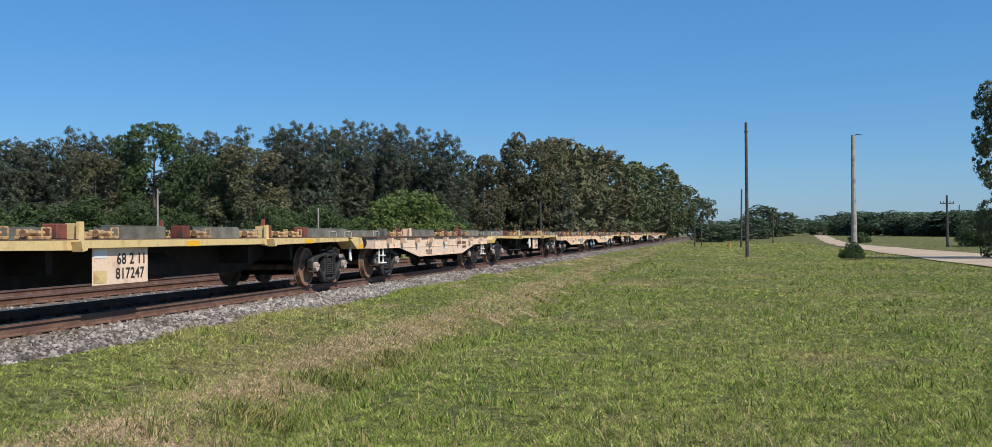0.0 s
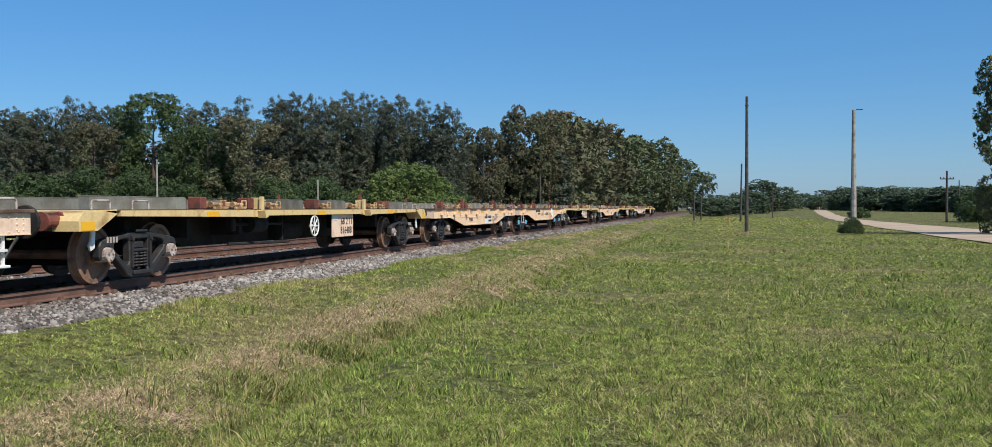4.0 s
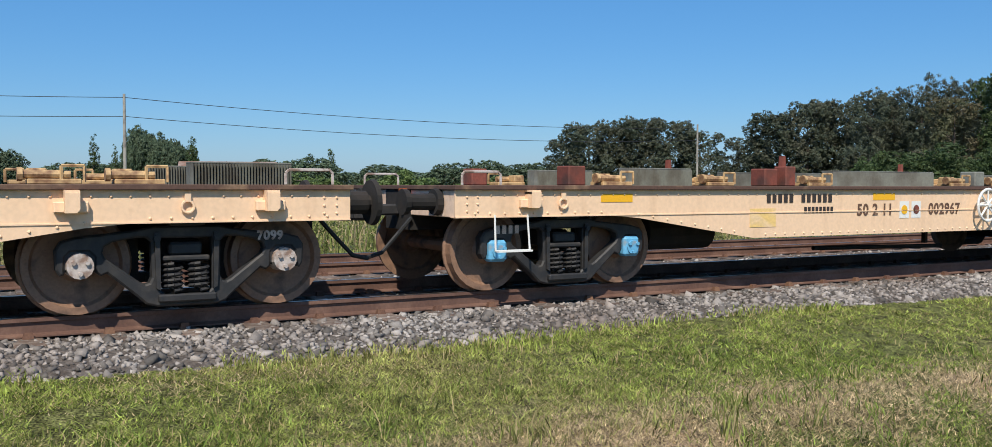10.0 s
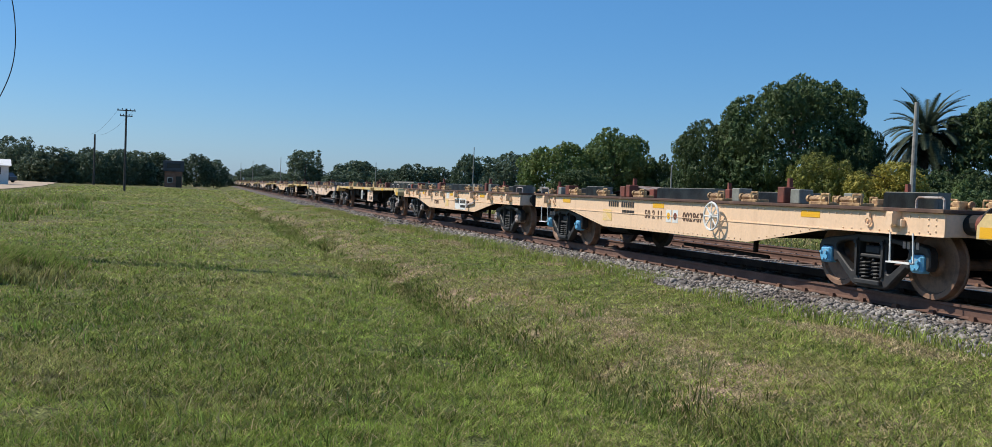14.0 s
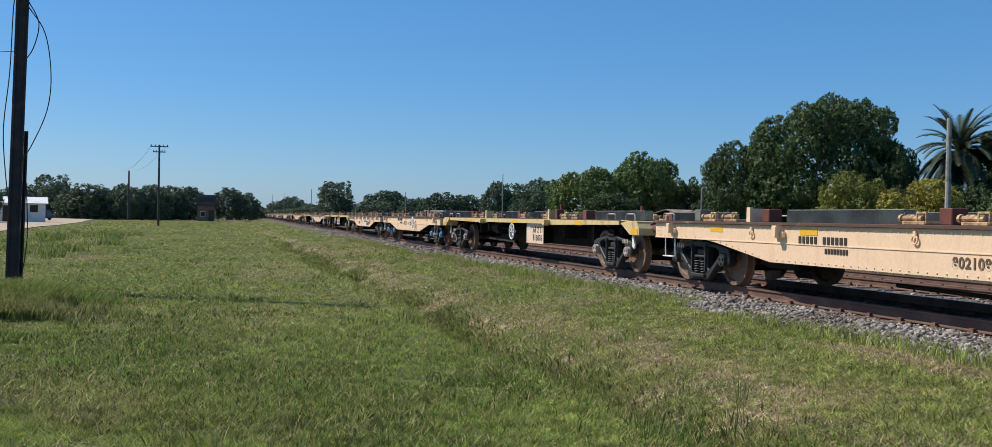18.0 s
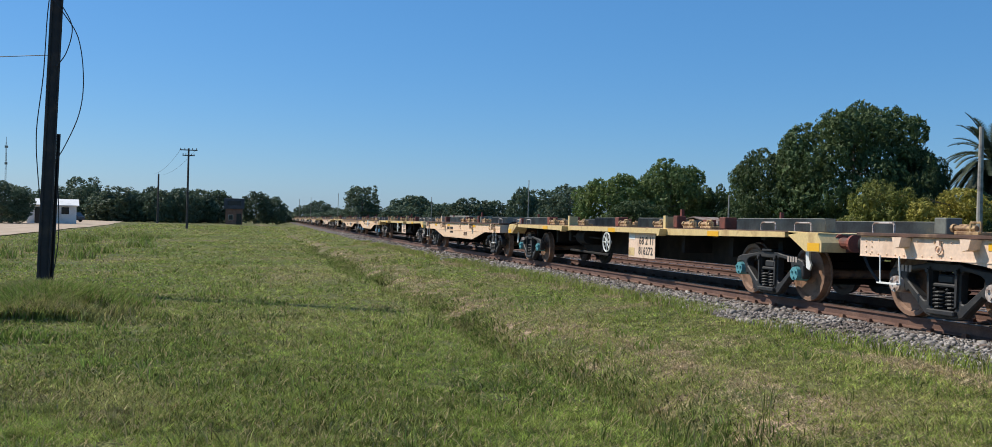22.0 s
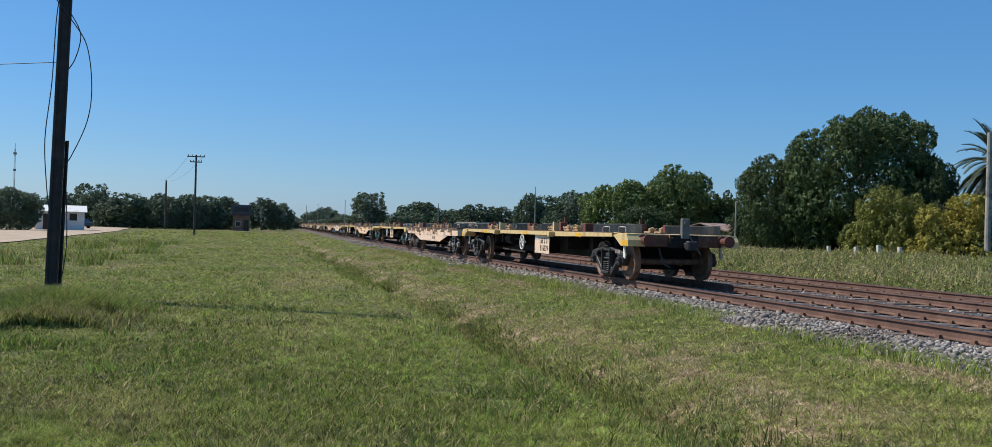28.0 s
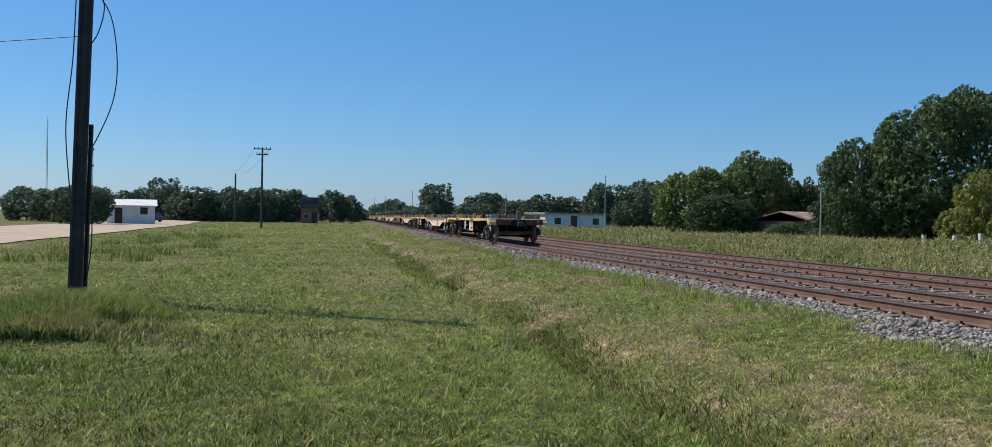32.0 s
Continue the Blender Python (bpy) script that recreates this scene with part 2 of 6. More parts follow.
        l.new(bare.outputs[0], both.inputs[1])
        earth.data_type = "RGBA"
        earth.inputs[7].default_value = (0.27, 0.195, 0.125, 1)
        l.new(both.outputs[0], earth.inputs[0])
        l.new(r1.outputs[0], earth.inputs[6])
        l.new(earth.outputs[2], mx.inputs[6])
        bp = n.new("ShaderNodeBump")
        bp.inputs["Strength"].default_value, bp.inputs["Distance"].default_value = 0.8, 0.03
        l.new(shade_speck.outputs["Fac"], bp.inputs["Height"])
        l.new(bp.outputs[0], p.inputs["Normal"])
    if through_light:
        tr = n.new("ShaderNodeBsdfTranslucent")
        l.new(m2.outputs[2], tr.inputs[0])
        ms = n.new("ShaderNodeMixShader")
        ms.inputs[0].default_value = through_light
        l.new(p.outputs[0], ms.inputs[1])
        l.new(tr.outputs[0], ms.inputs[2])
        l.new(ms.outputs[0], n["Material Output"].inputs[0])
    return m


SOIL = grass_mat("mown_turf", (0.095, 0.108, 0.034), (0.120, 0.122, 0.044), (0.18, 0.145, 0.075), 0.22, 0.0)
BLADE = grass_mat("grass_blade", (0.275, 0.350, 0.072), (0.33, 0.38, 0.092), (0.42, 0.395, 0.15), 0.22, 0.26)
DITCH_BLADE = grass_mat("ditch_grass", (0.135, 0.18, 0.042), (0.20, 0.225, 0.062), (0.30, 0.25, 0.12), 0.5, 0.12)
STRAW = grass_mat("dry_grass", (0.58, 0.45, 0.28), (0.50, 0.39, 0.23), (0.38, 0.32, 0.16), 0.6, 0.2)
LONG = grass_mat("long_grass", (0.19, 0.27, 0.058), (0.25, 0.31, 0.075), (0.33, 0.31, 0.12), 0.5, 0.3)
TALL = grass_mat("tall_weeds", (0.22, 0.265, 0.075), (0.28, 0.30, 0.10), (0.36, 0.33, 0.15), 0.12)


# ---- building helpers ----
def obj_from(name, verts, faces, material, parent=None, label="", m=None, smooth=False):
    me = bpy.data.meshes.new(name)
    me.from_pydata(verts, [], faces)
    me.materials.append(material)
    if smooth:
        me.polygons.foreach_set("use_smooth", [True] * len(me.polygons))
    ob = new(name, me)
    ob.parent = parent
    if m is not None:
        ob.matrix_basis = m
    return tagged(ob, label)


def part(name, bm, material, parent, label="", m=None, smooth=False, kind=""):
    me = bpy.data.meshes.new(name)
    bm.to_mesh(me)
    bm.free()
    me.materials.append(material)
    if smooth:
        me.polygons.foreach_set("use_smooth", [True] * len(me.polygons))
    ob = new(name, me)
    ob.parent = parent
    if m is not None:
        ob.matrix_basis = m
    return tagged(ob, label, kind=kind)


def same(ob, m, parent=None, name=None):
    """Another object on the same mesh."""
    o = ob.copy()
    scene.collection.objects.link(o)
    if parent:
        o.parent = parent
    o.matrix_basis = m
    return o


def box(bm, x0, x1, y0, y1, z0, z1, bevel=0.0, m=None):
    r = bmesh.ops.create_cube(bm, size=1.0)["verts"]
    bmesh.ops.scale(bm, vec=(x1 - x0, y1 - y0, z1 - z0), verts=r)
    bmesh.ops.translate(bm, vec=((x0 + x1) / 2, (y0 + y1) / 2, (z0 + z1) / 2), verts=r)
    if bevel:
        e = {e for v in r for e in v.link_edges}
        r = bmesh.ops.bevel(bm, geom=list(e), offset=bevel, segments=1, affect="EDGES")["verts"]
    if m is not None:
        bmesh.ops.transform(bm, matrix=m, verts=r)


def rod(bm, a, b, r0, r1=None, seg=8, caps=True):
    a, b = Vector(a), Vector(b)
    d = b - a
    m = Matrix.Translation((a + b) / 2) @ d.to_track_quat("Z", "Y").to_matrix().to_4x4()
    bmesh.ops.create_cone(bm, cap_ends=caps, segments=seg, radius1=r0, radius2=r0 if r1 is None else r1, depth=d.length, matrix=m)


def chain(bm, pts, r, seg=6):
    for a, b in zip(pts, pts[1:]):
        rod(bm, a, b, r, seg=seg)


def prism(bm, outline, x0, x1):
    """A plate: an outline of (y, z) pulled from x0 to x1."""
    a = [bm.verts.new((x0, y, z)) for y, z in outline]
    b = [bm.verts.new((x1, y, z)) for y, z in outline]
    n = len(outline)
    bm.faces.new(a[::-1])
    bm.faces.new(b)
    for i in range(n):
        bm.faces.new((a[i], a[(i + 1) % n], b[(i + 1) % n], b[i]))
    bmesh.ops.recalc_face_normals(bm, faces=bm.faces)


def thing(name, label, category, group="", m=None):
    e = new(name)
    e.empty_display_size = 0.2
    if m is not None:
        e.matrix_basis = m
    return tagged(e, label, category, group)


def words(text, size, material, parent, y, z, x, label="", facing=1):
    """Stencilled writing on a wagon's side; it runs along +y on the side that faces +x."""
    cu = bpy.data.curves.new("marking", "FONT")
    cu.body, cu.size, cu.extrude, cu.align_x, cu.align_y = text, size, 0.0015, "CENTER", "CENTER"
    cu.space_character, cu.offset = 1.1, 0.005
    cu.materials.append(material)
    ob = new("marking", cu)
    ob.parent = parent
    ob.matrix_basis = pose(x, y, z, 90, 0, 90)
    return tagged(ob, label)


# ---- the ground's form ----
EYE = 1.555
RAILTOP = 0.46
TRACK_X, TRACK2_X = -9.65, -13.75


def bend_of(y):
    """How far the railway's line has swung aside at y: straight beside the eye, with slight bends far off."""
    y = np.asarray(y, float)
    return np.where(y > 30, 0.022 * (y - 30) ** 2 / (np.abs(y) + 10), np.where(y < -30, -0.034 * (y + 30) ** 2 / (np.abs(y) + 10), 0.0))


def track_x(y, x0=TRACK_X):
    return x0 + float(bend_of(y))


def ditch_x(y):
    """The ditch's middle, off the railway's bend."""
    return -3.78 + 0.13 * np.sin(0.37 * y) + 0.07 * np.sin(0.9 * y + 1.0)


def on_ground(x, y):
    """The ground's height at arrays of places."""
    x, y = np.asarray(x, float), np.asarray(y, float)
    wide = x
    x = x - bend_of(y)
    z = 0.03 * np.sin(x * 0.9 + 0.3 * y) * np.cos(0.5 * y - x * 0.3)
    d = x - ditch_x(y)
    z = z - (0.31 + 0.06 * np.sin(0.37 * y)) * np.exp(-((d / np.where(d > 0, 0.42, 0.62)) ** 2))
    z = z + 0.07 * np.exp(-(((x - 2.9) / 0.9) ** 2) - ((y + 16.4) / 2.0) ** 2)
    s = np.clip((-5.2 - x) / 2.1, 0, 1)
    z = z + 0.17 * s * s * (3 - 2 * s)
    z = np.where((x > 6.5) & (x < 24), z * 0.5, z)
    z = np.where(x < -16.2, 0.14 + 0.06 * np.sin(x * 0.6) * np.sin(y * 0.45), z)
    rise = np.interp(y, (200, 350, 500, 800), (0, 0.7, 3.0, 3.6)) * np.clip((wide - 14) / 18, 0, 1)
    return z + np.where(y > 200, rise, 0)


def ground_z(x, y):
    return float(on_ground(x, y))


# ---- ground ----
def make_ground():
    xs = sorted(set([-3000, -1500, -700, -350, -200, -120, -80, -60] + [round(-45 + i * 1.5, 2) for i in range(20)] + [round(-15.5 + i * 0.4, 2) for i in range(23)] + [round(-6.4 + i * 0.14, 2) for i in range(30)] + [round(-2.1 + i * 0.4, 2) for i in range(37)]
                    + [14, 16, 19, 22, 26, 32, 40, 55, 80, 120, 200, 350, 700, 1500, 3000]))
    ys = sorted(set([-3000, -1500, -800, -500, -350, -260, -200, -160, -130, -105, -85, -70, -58] + [round(-48 + i * 0.8, 2) for i in range(121)]
                    + [58, 70, 85, 105, 130, 160, 200, 260, 350, 500, 800, 1500, 3000]))
    verts = [(x, y, ground_z(x, y) if abs(x) < 300 else 0) for y in ys for x in xs]
    nx = len(xs)
    faces = [(j * nx + i, j * nx + i + 1, (j + 1) * nx + i + 1, (j + 1) * nx + i) for j in range(len(ys) - 1) for i in range(nx - 1)]
    g = obj_from("ground", verts, faces, SOIL, smooth=True)
    tagged(g, "mown grassy ground beside the railway", "ground", kind="structure")


make_ground()


def strip(name, cross, ys, material, label, category, x0=TRACK_X, kind="structure"):
    """A long body with one cross-section (x off the line, z) that follows the railway's line."""
    n = len(cross)
    verts = [(track_x(y, x0) + cx, y, cz) for y in ys for cx, cz in cross]
    faces = [(j * n + i, j * n + i + 1, (j + 1) * n + i + 1, (j + 1) * n + i) for j in range(len(ys) - 1) for i in range(n - 1)]
    ob = obj_from(name, verts, faces, material)
    return tagged(ob, label, category, kind=kind)


LINE_YS = [-420 + 10 * i for i in range(37)] + [-50 + 2 * i for i in range(51)] + [60 + 10 * i for i in range(35)]
strip("ballast_bed", [(2.45, 0.05), (2.1, 0.21), (1.6, 0.275), (-5.6, 0.275), (-6.3, 0.2), (-6.7, 0.05)], LINE_YS, BED, "grey-brown ballast bed under the two tracks", "ballast")


def rail_pair(x0, label):
    for side in (-0.875, 0.875):
        foot, web, head = 0.07, 0.012, 0.036
        z0, z1 = 0.30, RAILTOP
        cross = [(side - foot, z0), (side - foot, z0 + 0.012), (side - web, z0 + 0.03), (side - web, z1 - 0.04), (side - head, z1 - 0.035), (side - head, z1 - 0.004)]
        cross += [(side + head, z1 - 0.004), (side + head, z1 - 0.035), (side + web, z1 - 0.04), (side + web, z0 + 0.03), (side + foot, z0 + 0.012), (side + foot, z0)]
        r = strip("rail", cross, LINE_YS, RAIL, label, "rail", x0)
        top = strip("rail_head", [(side - 0.03, z1), (side + 0.03, z1)], LINE_YS, RAIL_TOP, "", "", x0)
        top.parent = r


rail_pair(TRACK_X, "rusty brown steel rail with a worn head")
rail_pair(TRACK2_X, "rusty brown steel rail of the second track")


# ---- the train ----
SPEED = 6.5555
WHEEL_R = 0.43
A_HALF, B_HALF = 6.55, 8.4


def side_frame_mesh():
    """A cast bogie side frame in the (y, z) plane with two windows and a spring opening."""
    half = [(0.0, 0.745), (0.28, 0.745), (0.40, 0.715), (0.66, 0.685), (0.86, 0.665), (0.99, 0.63), (1.035, 0.56), (1.03, 0.40), (1.0, 0.35), (0.965, 0.36), (0.96, 0.50), (0.92, 0.545), (0.78, 0.545), (0.735, 0.50),
            (0.73, 0.37), (0.69, 0.34), (0.64, 0.36), (0.42, 0.17), (0.33, 0.085), (0.24, 0.06), (0.0, 0.06)]
    outer = half + [(-y, z) for y, z in half[-2:0:-1]]
    window = [(0.29, 0.61), (0.285, 0.31), (0.305, 0.265), (0.34, 0.255), (0.38, 0.275), (0.655, 0.485), (0.675, 0.53), (0.66, 0.58), (0.60, 0.615), (0.45, 0.645), (0.33, 0.65)]
    middle = [(-0.22, 0.64), (0.22, 0.64), (0.215, 0.20), (0.18, 0.165), (-0.18, 0.165), (-0.215, 0.20)]
    bm = bmesh.new()
    for loop in (outer, window, [(-y, z) for y, z in window], middle):
        vs = [bm.verts.new((0, y, z)) for y, z in loop]
        for i in range(len(vs)):
            bm.edges.new((vs[i], vs[(i + 1) % len(vs)]))
    bmesh.ops.triangle_fill(bm, use_beauty=True, edges=list(bm.edges))
    face = list(bm.faces)
    grown = bmesh.ops.extrude_face_region(bm, geom=face)["geom"]
    bmesh.ops.translate(bm, vec=(0.115, 0, 0), verts=[g for g in grown if isinstance(g, bmesh.types.BMVert)])
    bmesh.ops.recalc_face_normals(bm, faces=bm.faces)
    rims = [e for e in bm.edges if len(e.link_faces) == 2 and e.calc_face_angle(0) > 1.2 and e.verts[0].co.x > 0.1 and e.verts[1].co.x > 0.1]
    bmesh.ops.bevel(bm, geom=rims, offset=0.016, segments=1, affect="EDGES")
    for s in (-1, 1):
        prism(bm, [(s * 0.27, 0.69), (s * 0.225, 0.69), (s * 0.22, 0.20), (s * 0.255, 0.22)][::s], 0.10, 0.145)
        rod(bm, (0.10, s * 0.25, 0.64), (0.165, s * 0.25, 0.64), 0.03, seg=6)
    box(bm, 0.02, 0.17, -0.24, 0.24, 0.10, 0.165, 0.012)
    box(bm, 0.02, 0.15, -0.15, 0.15, 0.745, 0.79, 0.01)
    return bm


def coil(bm, x, y, z0, z1, r, w, turns=4, seg=10):
    pts = [(x + r * math.cos(a), y + r * math.sin(a), z0 + (z1 - z0) * i / (turns * seg)) for i in range(turns * seg + 1) for a in [2 * math.pi * i / seg]]
    chain(bm, pts, w, 4)


def wheel_profile(bm, x, s):
    """One wheel on the x axis: s is +1 for the wheel whose outer face looks to +x."""
    rings = [(-0.07, 0.0), (-0.07, 0.11), (-0.02, 0.14), (-0.03, 0.33), (-0.065, 0.36), (-0.065, WHEEL_R + 0.025), (-0.045, WHEEL_R + 0.025), (-0.035, WHEEL_R), (0.065, WHEEL_R - 0.006),
             (0.065, 0.365), (0.025, 0.34), (0.02, 0.15), (0.07, 0.11), (0.07, 0.0)]
    n, prev = 28, None
    for off, r in rings:
        ring = [bm.verts.new((x + s * off, max(r, 0.002) * math.cos(2 * math.pi * i / n), max(r, 0.002) * math.sin(2 * math.pi * i / n))) for i in range(n)]
        if prev:
            for i in range(n):
                bm.faces.new((prev[i], prev[(i + 1) % n], ring[(i + 1) % n], ring[i]))
        prev = ring


KIT = {}
BOGIE = {}


def bogie(parent, y, cap, cap_label, code=""):
    """A two-axle bogie, with its wheelsets to be turned later."""
    if not BOGIE:
        BOGIE["frame"] = side_frame_mesh()
    hold = part("bogie", bolster(), UNDER, parent, "dark cast steel bogie", pose(0, y, 0))
    for s in (1, -1):
        if "side" not in BOGIE:
            BOGIE["side"] = part("side_frame", BOGIE.pop("frame"), CAST, hold, "", pose(1.06, 0, 0))
            BOGIE.setdefault("frame", None)
            f = BOGIE["side"]
        else:
            f = same(BOGIE["side"], pose(s * 1.06, 0, 0) if s > 0 else pose(-1.06, 0, 0, 0, 0, 180), hold)
        key = "springs"
        if key not in BOGIE:
            bm = bmesh.new()
            for yy in (-0.11, 0.11):
                coil(bm, 0.06, yy, 0.19, 0.42, 0.080, 0.017, 5)
                coil(bm, -0.08, yy, 0.19, 0.42, 0.080, 0.017, 5)
            box(bm, -0.04, 0.115, -0.20, 0.20, 0.44, 0.49, 0.015)
            box(bm, -0.04, 0.09, -0.14, 0.14, 0.49, 0.60, 0.02)
            BOGIE[key] = part("spring_nest", bm, CAST, hold, "", pose(1.06, 0, 0))
        else:
            same(BOGIE[key], pose(s * 1.06, 0, 0, 0, 0, 0 if s > 0 else 180), hold)
        for yy in (-0.85, 0.85):
            ck = "cap_" + cap.name
            if ck not in BOGIE:
                bm = bmesh.new()
                if cap is BLUE_CAP:
                    box(bm, 0.0, 0.16, -0.105, 0.105, -0.11, 0.11, 0.03)
                    rod(bm, (0.12, 0, -0.01), (0.175, 0, -0.01), 0.085, 0.075, 12)
                else:
                    rod(bm, (-0.05, 0, 0), (0.17, 0, 0), 0.115, 0.105, 14)
                for a in (0.5, 2.6, 4.7):
                    rod(bm, (0.17, 0.06 * math.cos(a), 0.06 * math.sin(a)), (0.195, 0.06 * math.cos(a), 0.06 * math.sin(a)), 0.02, seg=6)
                BOGIE[ck] = part("axle_box_cap", bm, cap, hold, cap_label, pose(1.06, yy, 0.43))
            else:
                same(BOGIE[ck], pose(s * 1.06, yy, 0.43, 0, 0, 0 if s > 0 else 180), hold)
            ak = "adapter"
            if ak not in BOGIE:
                bm = bmesh.new()
                box(bm, -0.06, 0.1, -0.14, 0.14, -0.05, 0.16, 0.02)
                BOGIE[ak] = part("axle_box", bm, CAST, hold, "", pose(1.06, yy, 0.43))
            else:
                same(BOGIE[ak], pose(s * 1.06, yy, 0.43, 0, 0, 0 if s > 0 else 180), hold)
    sets = []
    for yy in (-0.85, 0.85):
        if "wheels" not in BOGIE:
            bm = bmesh.new()
            for s in (1, -1):
                wheel_profile(bm, s * 0.90, s)
            rod(bm, (-1.1, 0, 0), (1.1, 0, 0), 0.075, seg=10)
            BOGIE["wheels"] = w = part("wheelset", bm, WHEEL, hold, "rust-brown wheels on an axle", pose(0, yy, WHEEL_R), smooth=False)
        else:
            w = same(BOGIE["wheels"], pose(0, yy, WHEEL_R), hold)
        sets.append((w, yy))
    if code == "bars":
        for k in range(4):
            kit("bogie_code", m_bar, PALE_CAP, hold, Matrix.Translation((1.176, (0.60 if y > 0 else -0.84) + k * 0.075, 0.645)) @ Matrix.Diagonal((1, 0.045, 0.085, 1)), "worn white code")
    elif code:
        words(code, 0.11, PALE_CAP, hold, 0.72 if y > 0 else -0.72, 0.645, 1.20)
    return sets


def bolster():
    if "bolster" in BOGIE:
        return BOGIE["bolster"].copy()
    bm = bmesh.new()
    box(bm, -0.98, 0.98, -0.16, 0.16, 0.45, 0.62, 0.02)
    box(bm, -0.25, 0.25, -0.25, 0.25, 0.62, 0.78, 0.02)
    for s in (-1, 1):
        rod(bm, (-0.8, s * 0.32, 0.28), (0.8, s * 0.32, 0.28), 0.05, seg=6)
        for x in (-0.8, 0.8):
            box(bm, x - 0.04, x + 0.04, s * 0.34, s * 0.44, 0.25, 0.62)
    BOGIE["bolster"] = bm.copy()
    return bm



def kit(name, make, material, parent, m, label=""):
    """A repeated fitting: built once, then further objects on its mesh."""
    key = (name, material.name, make)
    if key in KIT:
        o = same(KIT[key], m, parent)
        return o
    bm = bmesh.new()
    make(bm)
    KIT[key] = part(name, bm, material, parent, label, m)
    return KIT[key]


def m_buffer(bm):
    rod(bm, (0, 0, 0), (0, 0.30, 0), 0.12, 0.11, 14)
    rod(bm, (0, 0.30, 0), (0, 0.36, 0), 0.07, seg=10)
    rod(bm, (0, 0.34, 0), (0, 0.385, 0), 0.215, 0.225, 20)


def m_socket(bm):
    rod(bm, (0, 0, 0), (0, 0.36, 0), 0.085, 0.08, 12)
    rod(bm, (0, 0.0, 0), (0, 0.06, 0), 0.14, 0.13, 14)
    rod(bm, (0, 0.34, 0), (0, 0.40, 0), 0.125, 0.13, 16)


def m_coupler(bm):
    box(bm, -0.06, 0.06, 0.0, 0.42, -0.06, 0.06, 0.02)
    box(bm, -0.13, 0.11, 0.38, 0.55, -0.11, 0.11, 0.03)


def m_loop(bm):
    chain(bm, [(0, -0.22, 0), (0, -0.22, 0.10), (0, -0.19, 0.13), (0, 0.19, 0.13), (0, 0.22, 0.10), (0, 0.22, 0)], 0.014)


def m_step(bm):
    chain(bm, [(0, -0.21, 0), (0, -0.20, -0.36), (0, 0.20, -0.36), (0, 0.17, 0)], 0.011)
    box(bm, -0.02, 0.06, -0.20, 0.20, -0.37, -0.352)


def m_ladder_step(bm):
    for y in (-0.16, 0.16):
        box(bm, -0.015, 0.015, y - 0.02, y + 0.02, -0.40, 0.0)
    box(bm, -0.04, 0.10, -0.18, 0.18, -0.42, -0.385, 0.008)
    box(bm, -0.03, 0.07, -0.16, 0.16, -0.22, -0.19)


def m_bracket(bm):
    prism(bm, [(-0.055, 0.0), (0.055, 0.0), (0.055, -0.13), (0.03, -0.16), (-0.055, -0.16)], 0.0, 0.14)
    box(bm, 0.0, 0.06, -0.13, 0.13, -0.16, -0.07, 0.01)
    box(bm, 0.0, 0.13, -0.055, 0.055, -0.02, 0.02)


def m_gusset(bm):
    prism(bm, [(-0.09, 0.0), (0.09, 0.0), (0.05, -0.12), (-0.05, -0.14)], 0.0, 0.16)


def torus(bm, big, thin, n=14, k=6, x=0.0, z=0.0):
    """One closed ring that stands in the (y, z) plane."""
    rings = []
    for i in range(n):
        a = 2 * math.pi * i / n
        rings.append([bm.verts.new((x + thin * math.sin(2 * math.pi * j / k), (big + thin * math.cos(2 * math.pi * j / k)) * math.cos(a), z + (big + thin * math.cos(2 * math.pi * j / k)) * math.sin(a))) for j in range(k)])
    for i in range(n):
        for j in range(k):
            bm.faces.new((rings[i][j], rings[(i + 1) % n][j], rings[(i + 1) % n][(j + 1) % k], rings[i][(j + 1) % k]))
    bmesh.ops.recalc_face_normals(bm, faces=bm.faces)


def m_ring(bm):
    torus(bm, 0.05, 0.012, x=0.02, z=-0.05)
    box(bm, 0, 0.03, -0.025, 0.025, 0.0, 0.06)


def m_post(bm):
    box(bm, -0.10, 0.10, -0.085, 0.085, 0.0, 0.24, 0.012)
    prism(bm, [(-0.03, 0.24), (0.04, 0.24), (0.03, 0.37), (-0.02, 0.37)], -0.08, -0.02)


def m_flat_post(bm):
    prism(bm, [(-0.06, -0.14), (0.06, -0.14), (0.05, 0.24), (-0.05, 0.24)], 0.14, 0.19)
    box(bm, -0.06, 0.15, -0.012, 0.012, 0.0, 0.22)


def m_block(bm):
    box(bm, -0.12, 0.12, -0.11, 0.11, 0.0, 0.21, 0.012)


def m_beam(bm):
    """A low wall of finely corrugated sheet under a flat cap, 2 m long."""
    box(bm, -0.12, 0.05, -1.0, 1.0, 0.0, 0.185)
    box(bm, -0.13, 0.07, -1.0, 1.0, 0.185, 0.20, 0.004)
    n = 66
    low = [bm.verts.new((0.055 if k % 2 == 0 else 0.105, -1.0 + 2.0 * k / n, 0.0)) for k in range(n + 1)]
    top = [bm.verts.new((v.co.x, v.co.y, 0.185)) for v in low]
    for k in range(n):
        bm.faces.new((low[k], low[k + 1], top[k + 1], top[k]))


def m_lock(bm):
    box(bm, -0.12, 0.12, -0.20, 0.20, 0.0, 0.045, 0.008)
    box(bm, -0.10, 0.06, -0.20, -0.05, 0.04, 0.13, 0.012)
    rod(bm, (0.07, -0.26, 0.08), (0.07, 0.12, 0.08), 0.035, seg=8)
    rod(bm, (0.07, -0.27, 0.08), (0.07, -0.23, 0.08), 0.055, seg=8)
    chain(bm, [(0.1, 0.05, 0.02), (0.1, 0.05, 0.15), (0.1, 0.22, 0.15), (0.1, 0.22, 0.02)], 0.014, 5)


